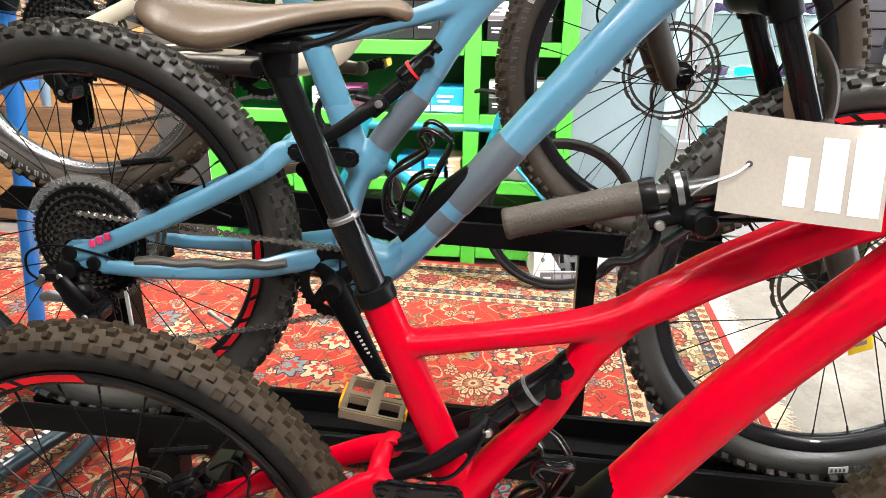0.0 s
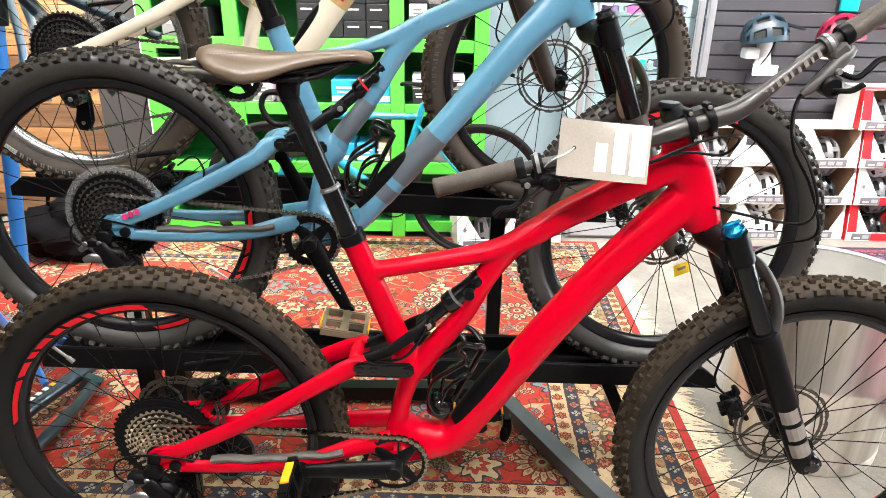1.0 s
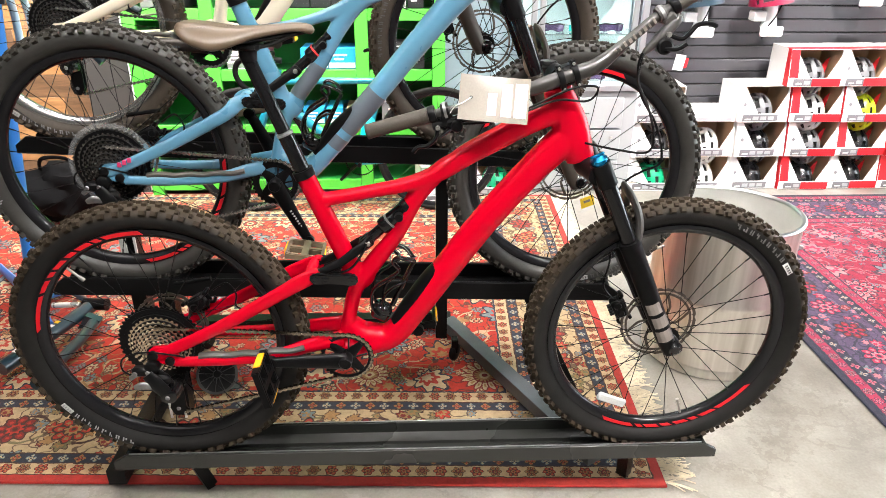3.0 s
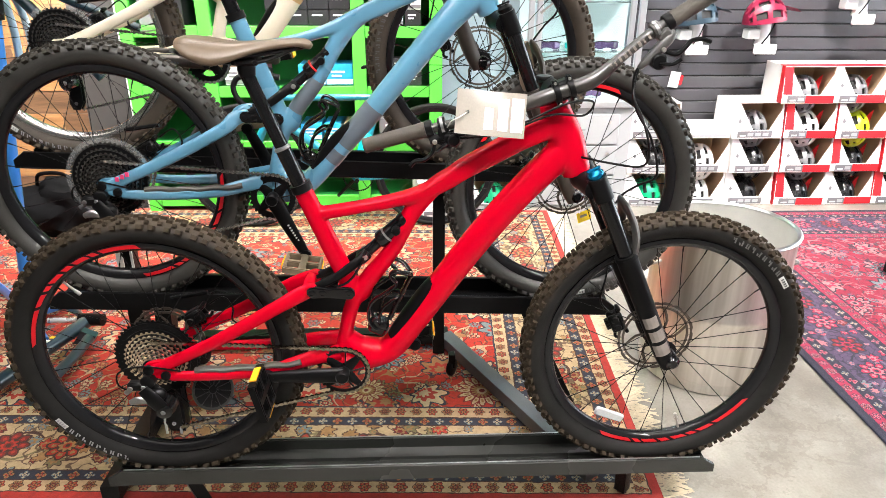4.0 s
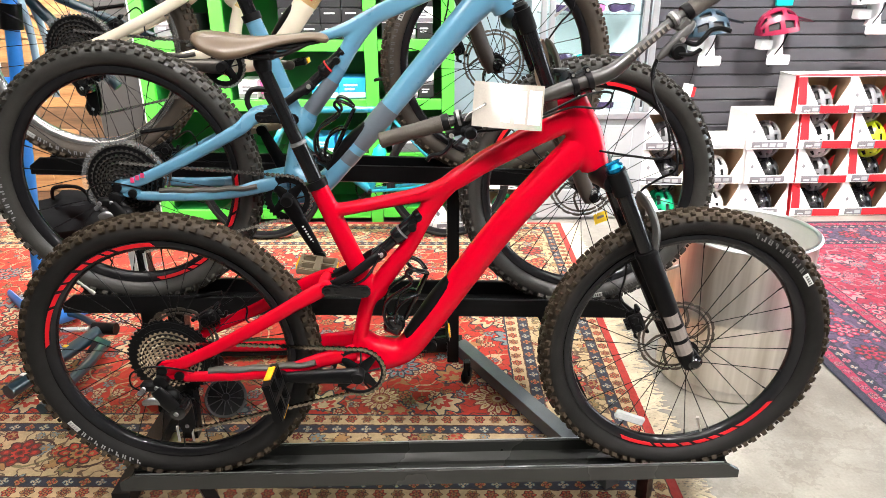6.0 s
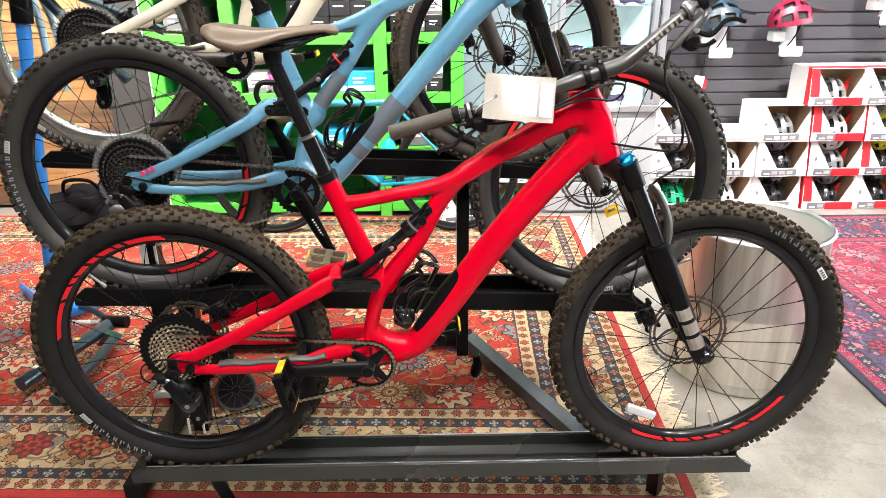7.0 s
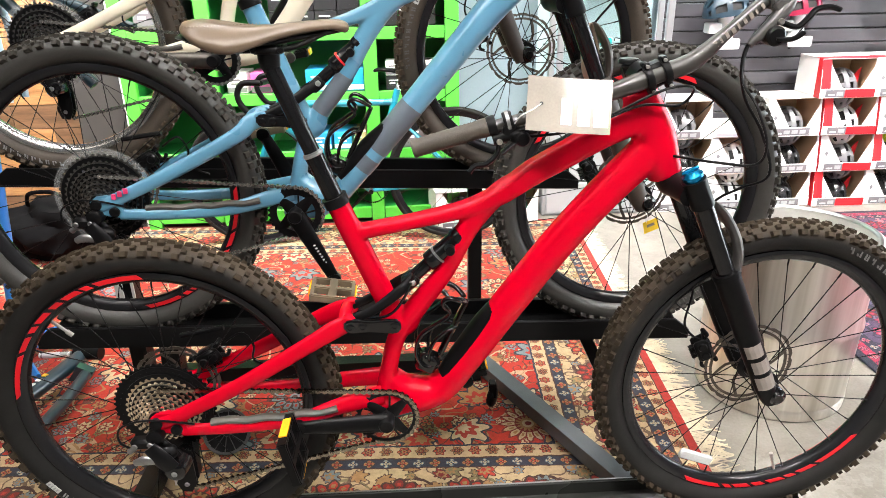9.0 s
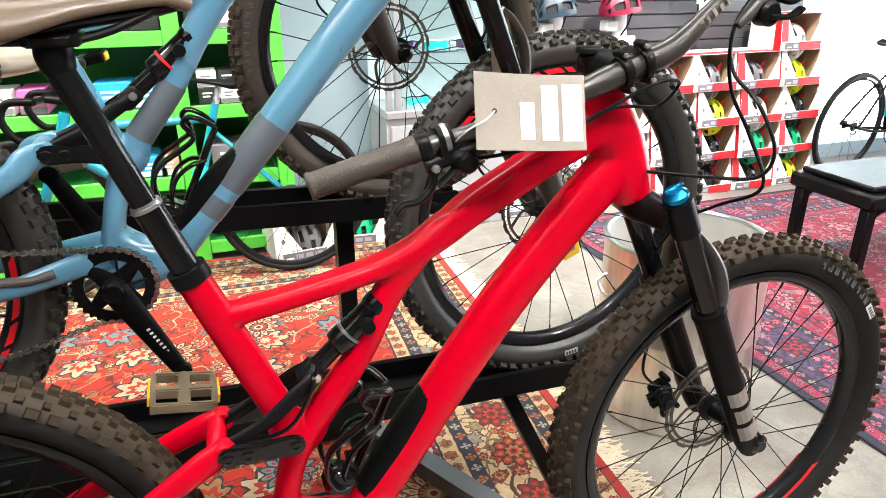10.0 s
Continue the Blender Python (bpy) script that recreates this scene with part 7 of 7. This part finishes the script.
stand_helmet((2.20, 2.58, 1.045), HELMET_NAVY, 0, True)
stand_helmet((2.60, 2.58, 1.05), HELMET_PINK, 4, True)
stand_helmet((3.14, 2.58, 1.215), HELMET_WHITE, -8, False)
hang = thing("hang_tag", "white folded card tag hanging on a black cord", "tag", m=pose(2.18, 2.73, 0.70, 0, 8, -10))
part("tag_card", boxed((-0.03, -0.002, -0.05), (0.03, 0.0, 0.045), 0), LABEL_WHITE, hang, "", False)
part("tag_back", boxed((0.02, 0.002, -0.03), (0.05, 0.004, 0.03), 0), RED_CARD, hang, "", False)
part("cord", tubed([(0, 0, 0.045), (0.006, 0.0, 0.1), (0.0, 0.0, 0.16)], 0.0015, 0.0015, 6, 4), BLACK, hang)
tq = thing("turquoise_card", "turquoise and white packet hanging on the slatwall", "packet", (2.68, 2.70, 1.19))
part("packet", boxed((-0.05, 0, 0), (0.05, 0.02, 0.16), 0.004), TURQUOISE, tq)
part("packet_print", boxed((-0.03, -0.002, 0.06), (0.04, -0.0005, 0.14), 0), WHITE_INK, tq, "", False)

# ---------------------------------------------------------------- road bike leaning on the green shelf


def thin_wheel(parent, at, name, r=0.335):
    w = part(name, lathed([(r - 0.020, 0.010), (r - 0.036, 0.010), (r - 0.045, 0.004), (r - 0.045, -0.004), (r - 0.036, -0.010), (r - 0.020, -0.010)], 64, None, True), RIM, parent)
    w.matrix_basis = Matrix.Translation(at)
    part("tyre", lathed([(r - 0.014 + 0.0145 * math.cos(2 * math.pi * k / 10), 0.0145 * math.sin(2 * math.pi * k / 10)) for k in range(10)], 64, None, True), RUBBER, w)
    part("hub", shared("thinhub", lambda: mesh_of("hub", hub_bm(0.05, 0.011), BLACK)), None, w)
    for k in range(20):
        side, lean = (1 if k % 2 else -1), (50 if (k // 2) % 2 else -50)
        s = part("spoke", shared(("thinspoke", side, lean), lambda: mesh_of("spoke", spoke_bm(side, lean, r - 0.043), DARK_STEEL)), None, w)
        s.matrix_basis = pose(0, 0, 0, 0, -18.0 * k, 0)
    bm = arc_strip(bmesh.new(), r - 0.038, r - 0.024, 60, 84, -0.0118, 0.0012, 8)
    part("rim_decal", bm, WHITE_INK, w, "white rim sticker")
    return w


def road_bike(label, at, paint, turn=0, lean=4, mirror=False):
    b = thing("road_bike", label, "bicycle", m=pose(*at, -lean, 0, turn))
    thin_wheel(b, (0, 0, 0.335), "rear_wheel"), thin_wheel(b, (1.0, 0, 0.335), "front_wheel")
    bm = bmesh.new()
    for pts in ([(0.42, 0, 0.27, 0.02, 0.02), (0.27, 0, 0.76, 0.016, 0.016)], [(0.30, 0, 0.70, 0.016, 0.014), (0.83, 0, 0.70, 0.018, 0.016)], [(0.42, 0, 0.27, 0.024, 0.022), (0.86, 0, 0.63, 0.024, 0.02)], [(0.82, 0, 0.76, 0.02, 0.02), (0.87, 0, 0.61, 0.022, 0.022)]):
        tube(bm, pts, seg=12, per=2)
    for s in (-1, 1):
        tube(bm, [(0.42, s * 0.03, 0.27), (0.2, s * 0.05, 0.29), (0.0, s * 0.062, 0.335)], 0.009, 0.008, 8, 4)
        tube(bm, [(0.30, s * 0.012, 0.66), (0.15, s * 0.045, 0.5), (0.0, s * 0.062, 0.335)], 0.007, 0.007, 8, 4)
    part("frame", bm, paint, b)
    fk = bmesh.new()
    for s in (-1, 1):
        tube(fk, [(0.87, s * 0.012, 0.605), (0.90, s * 0.045, 0.55), (0.95, s * 0.052, 0.43), (1.0, s * 0.052, 0.335)], 0.014, 0.009, 10, 4)
    part("fork", fk, paint, b)
    part("seat_post", tubed([(0.27, 0, 0.75), (0.245, 0, 0.84)], 0.0135, 0.0135, 12, 2), SILVER, b)
    sd = saddle_bm()
    bmesh.ops.transform(sd, matrix=Matrix.Translation((-0.03, 0, 0.135)), verts=sd.verts)
    part("saddle", sd, CARBON, b)
    part("crankset", join_bm(cog_bm(0.085, -0.045, 46, 0.003, 0.06), rod(rod(bmesh.new(), (0, -0.07, 0), (0.12, -0.075, -0.12), 0.009), (0, -0.07, 0), (0, 0.07, 0), 0.012)), BLACK, b).location = (0.42, 0, 0.27)
    part("cassette", join_bm(cog_bm(0.05, -0.04, 26), cog_bm(0.035, -0.05, 18)), DARK_STEEL, b).location = (0, 0, 0.335)
    hb = bmesh.new()
    tube(hb, [(0.80, 0, 0.80), (0.88, 0, 0.815)], 0.016, 0.016, 10, 2)
    tube(hb, [(0.88, -0.2, 0.82), (0.88, 0, 0.815), (0.88, 0.2, 0.82)], 0.012, 0.012, 10, 4)
    for s in (-1, 1):
        tube(hb, [(0.88, s * 0.2, 0.82), (0.96, s * 0.205, 0.82), (0.985, s * 0.21, 0.76), (0.94, s * 0.215, 0.69), (0.87, s * 0.215, 0.685)], 0.014, 0.014, 10, 6)
    part("handlebar", hb, CARBON, b)
    part("bottle", lathed([(0, 0), (0.036, 0), (0.036, 0.12), (0.025, 0.135), (0.02, 0.15), (0, 0.15)], 20, Matrix.Translation((0.395, 0, 0.37)) @ pose(0, 0, 0, 0, -17, 0) @ UPRIGHT), TURQUOISE, b, "turquoise bottle")
    return b


road_bike("teal road bike leaning against the green shelf", (0.69, 2.08, 0.011), TEAL, 180, -4)
# ---------------------------------------------------------------- left side: repair stand, spare frame, bag
stand = thing("repair_stand", "bright blue bicycle repair stand with angled feet", "repair stand", (-0.947, 0.98, 0.011))
part("mast", tubed([(0, 0, 0.02), (0.185, 0, 1.5)], 0.023, 0.023, 16, 2), STAND_BLUE, stand)
for dx, dy in ((-0.35, 0.38), (0.12, -0.13), (0.07, 0.24)):
    part("foot", tubed([(0, 0, 0.09, 0.035, 0.012), (dx * 0.5, dy * 0.5, 0.05, 0.03, 0.012), (dx, dy, 0.025, 0.024, 0.012)], seg=8, side=(-dy, dx, 0)), STAND_BLUE, stand)
part("clamp_collar", tubed([(0.145, 0, 1.18), (0.155, 0, 1.26)], 0.034, 0.034, 16, 2), BLACK, stand)
part("clamp_arm", tubed([(0.165, 0.0, 1.31), (0.20, 0.06, 1.315), (0.25, 0.115, 1.30)], 0.016, 0.016, 10, 4), BLACK, stand)
part("tool_tray", lathed([(0, 0), (0.13, 0), (0.14, 0.004), (0.14, 0.03), (0.135, 0.03), (0.13, 0.008), (0, 0.006)], 32, Matrix.Translation((-0.12, 0.24, 0.945)) @ UPRIGHT), STAND_BLUE, stand, "round blue tool tray")
part("tray_arm", tubed([(0.12, 0.01, 0.95), (-0.12, 0.24, 0.948)], 0.01, 0.01, 8, 2), STAND_BLUE, stand)
jar = thing("parts_tub", "turquoise plastic tub with a white lid", "tub", (-1.075, 1.22, 0.963))
part("tub_body", lathed([(0, 0), (0.04, 0), (0.046, 0.004), (0.05, 0.07), (0, 0.07)], 28, UPRIGHT), TURQUOISE, jar)
part("tub_lid", lathed([(0, 0.071), (0.053, 0.071), (0.054, 0.074), (0.054, 0.092), (0.05, 0.097), (0, 0.097)], 28, UPRIGHT), WHITE_PLASTIC, jar, "white ribbed lid")
hung = thing("clamped_bicycle", "navy and pale blue bicycle clamped in the repair stand", "bicycle", (-0.70, 1.10, 1.30))
part("top_tube", tubed([(-0.14, 0, 0.07), (0.02, 0, -0.02), (0.32, 0, -0.15)], 0.017, 0.015, 12, 4), NAVY_PAINT, hung)
part("head_tube", tubed([(-0.155, 0, 0.14), (-0.105, 0, -0.02)], 0.022, 0.022, 12, 2), NAVY_PAINT, hung)
part("down_tube", tubed([(-0.115, 0, 0.01), (0.16, 0, -0.32)], 0.02, 0.018, 12, 3), NAVY_PAINT, hung)
for s2 in (-1, 1):
    part("fork_blade", tubed([(-0.105, s2 * 0.03, -0.02), (-0.085, s2 * 0.045, -0.16), (-0.095, s2 * 0.048, -0.36)], 0.014, 0.009, 10, 4), PALE_BLUE, hung, "pale blue fork blade")

lying = thing("stripped_bicycle", "dark teal stripped bicycle lying on the carpet", "bicycle", (-0.75, 0.72, 0.011))
A0, A1 = Vector((0.060, 0.208, 0.075)), Vector((-0.075, -0.20, 0.060))
part("down_tube", tubed([tuple(A0), tuple(A0.lerp(A1, 0.5)), tuple(A1)], 0.026, 0.024, 16, 4), NAVY_PAINT, lying)
part("seat_tube", tubed([(0.100, 0.10, 0.055), (0.092, -0.02, 0.045), (0.060, -0.26, 0.035)], 0.019, 0.019, 14, 4), NAVY_PAINT, lying)
part("stay", tubed([(0.06, 0.20, 0.07), (-0.12, 0.36, 0.06), (-0.34, 0.44, 0.04)], 0.013, 0.013, 12, 4), NAVY_PAINT, lying)
part("gusset", plate(bmesh.new(), [(0.035, 0.03), (0.105, 0.03), (0.125, 0.06), (0.075, 0.085)], 0.10, 0.13), NAVY_PAINT, lying)
part("bottom_bracket", tubed([(0.03, 0.20, 0.082), (0.12, 0.19, 0.082)], 0.024, 0.024, 18, 2), BLACK, lying, "black bottom bracket shell")
part("spindle", tubed([(-0.085, 0.185, 0.085), (0.02, 0.185, 0.085)], 0.0105, 0.0105, 14, 2), SILVER, lying, "bright steel spindle")
for k in range(8):
    c = A0.lerp(A1, 0.40 + 0.062 * k)
    part("frame_print", boxed((-0.008, -0.0085, 0.0), (0.008, 0.0085, 0.0035), 0.001, Matrix.Translation(c + Vector((-0.004, -0.002, 0.0235))) @ pose(0, 0, 0, 0, 0, 72)), WHITE_INK if k else YELLOW, lying, "block lettering")
bag = thing("tool_bag", "black fabric bag slumped on the carpet by the planks", "bag", (-1.28, 2.05, 0.011))
bmg = bmesh.new()
bmesh.ops.create_icosphere(bmg, subdivisions=4, radius=1.0)
for v in bmg.verts:
    n = noise.noise(v.co * 1.8) * 0.34 + noise.noise(v.co * 4.5) * 0.14 + noise.noise(v.co * 11) * 0.05
    v.co = Vector((v.co.x * 0.26 * (1 + n), v.co.y * 0.15 * (1 + n), max(-0.13, v.co.z * 0.17 * (1 + n)) + 0.13))
part("bag_body", bmg, CLOTH_BLACK, bag)
part("bag_handle", tubed([(-0.1, -0.05, 0.27), (-0.06, -0.08, 0.34), (0.06, -0.08, 0.34), (0.1, -0.05, 0.27)], 0.01, 0.004, 8, 6), CLOTH_BLACK, bag)
panel = thing("grey_board", "dark grey board with a pale edge standing by the shelf", "board", (-1.06, 2.42, 0.0))
part("board", boxed((-0.19, 0, 0), (0.055, 0.03, 1.9), 0.003), DARK_PANEL, panel)
part("board_edge", boxed((0.056, -0.004, 0), (0.072, 0.034, 1.9), 0.002), WHITE_PLASTIC, panel)
disc = thing("spoked_disc", "small black spoked plastic disc lying against the rack beam", "disc", m=pose(-0.095, 0.47, 0.070, -38, 10, 8))
part("disc_rim", lathed([(0.058, -0.004), (0.065, -0.004), (0.067, 0.0), (0.065, 0.004), (0.058, 0.004)], 40, None, True), ARCH_GREY, disc)
part("disc_face", lathed([(0, -0.001), (0.059, -0.001), (0.059, 0.001), (0, 0.001)], 40), BLACK, disc)
part("disc_hub", lathed([(0, -0.008), (0.012, -0.008), (0.014, 0), (0.012, 0.008), (0, 0.008)], 20), BLACK, disc)
for k in range(12):
    s = part("disc_spoke", shared("dspoke", lambda: mesh_of("dspoke", boxed((0.012, -0.0035, -0.0012), (0.059, 0.0035, 0.0012), 0.0008), ARCH_GREY)), None, disc)
    s.matrix_basis = pose(0, 0, 0, 0, 30 * k, 0)

# ---------------------------------------------------------------- right side: bench and wheel by the window
bench = thing("bench", "low black bench with rounded legs on the crimson carpet", "bench", (2.80, 1.02, 0.011))
part("seat", boxed((0, 0, 0.36), (1.2, 0.42, 0.425), 0.012), BLACK, bench)
part("seat_pad", boxed((0.03, 0.03, 0.426), (1.17, 0.39, 0.452), 0.008), BLACK, bench)
for x in (0.02, 1.13):
    for y in (0.02, 0.35):
        part("leg", boxed((x, y, 0.0), (x + 0.05, y + 0.05, 0.36), 0.008), BLACK, bench)
        part("brace", tubed([(x + 0.025, y + 0.025, 0.27), (x + (0.05 if x < 0.5 else 0.0), y + 0.025, 0.33), (x + (0.12 if x < 0.5 else -0.07), y + 0.025, 0.358)], 0.02, 0.02, 8, 4), BLACK, bench)
road_bike("black bicycle parked by the bright shop window", (4.27, 2.42, 0.0), CARBON, 8, -3)
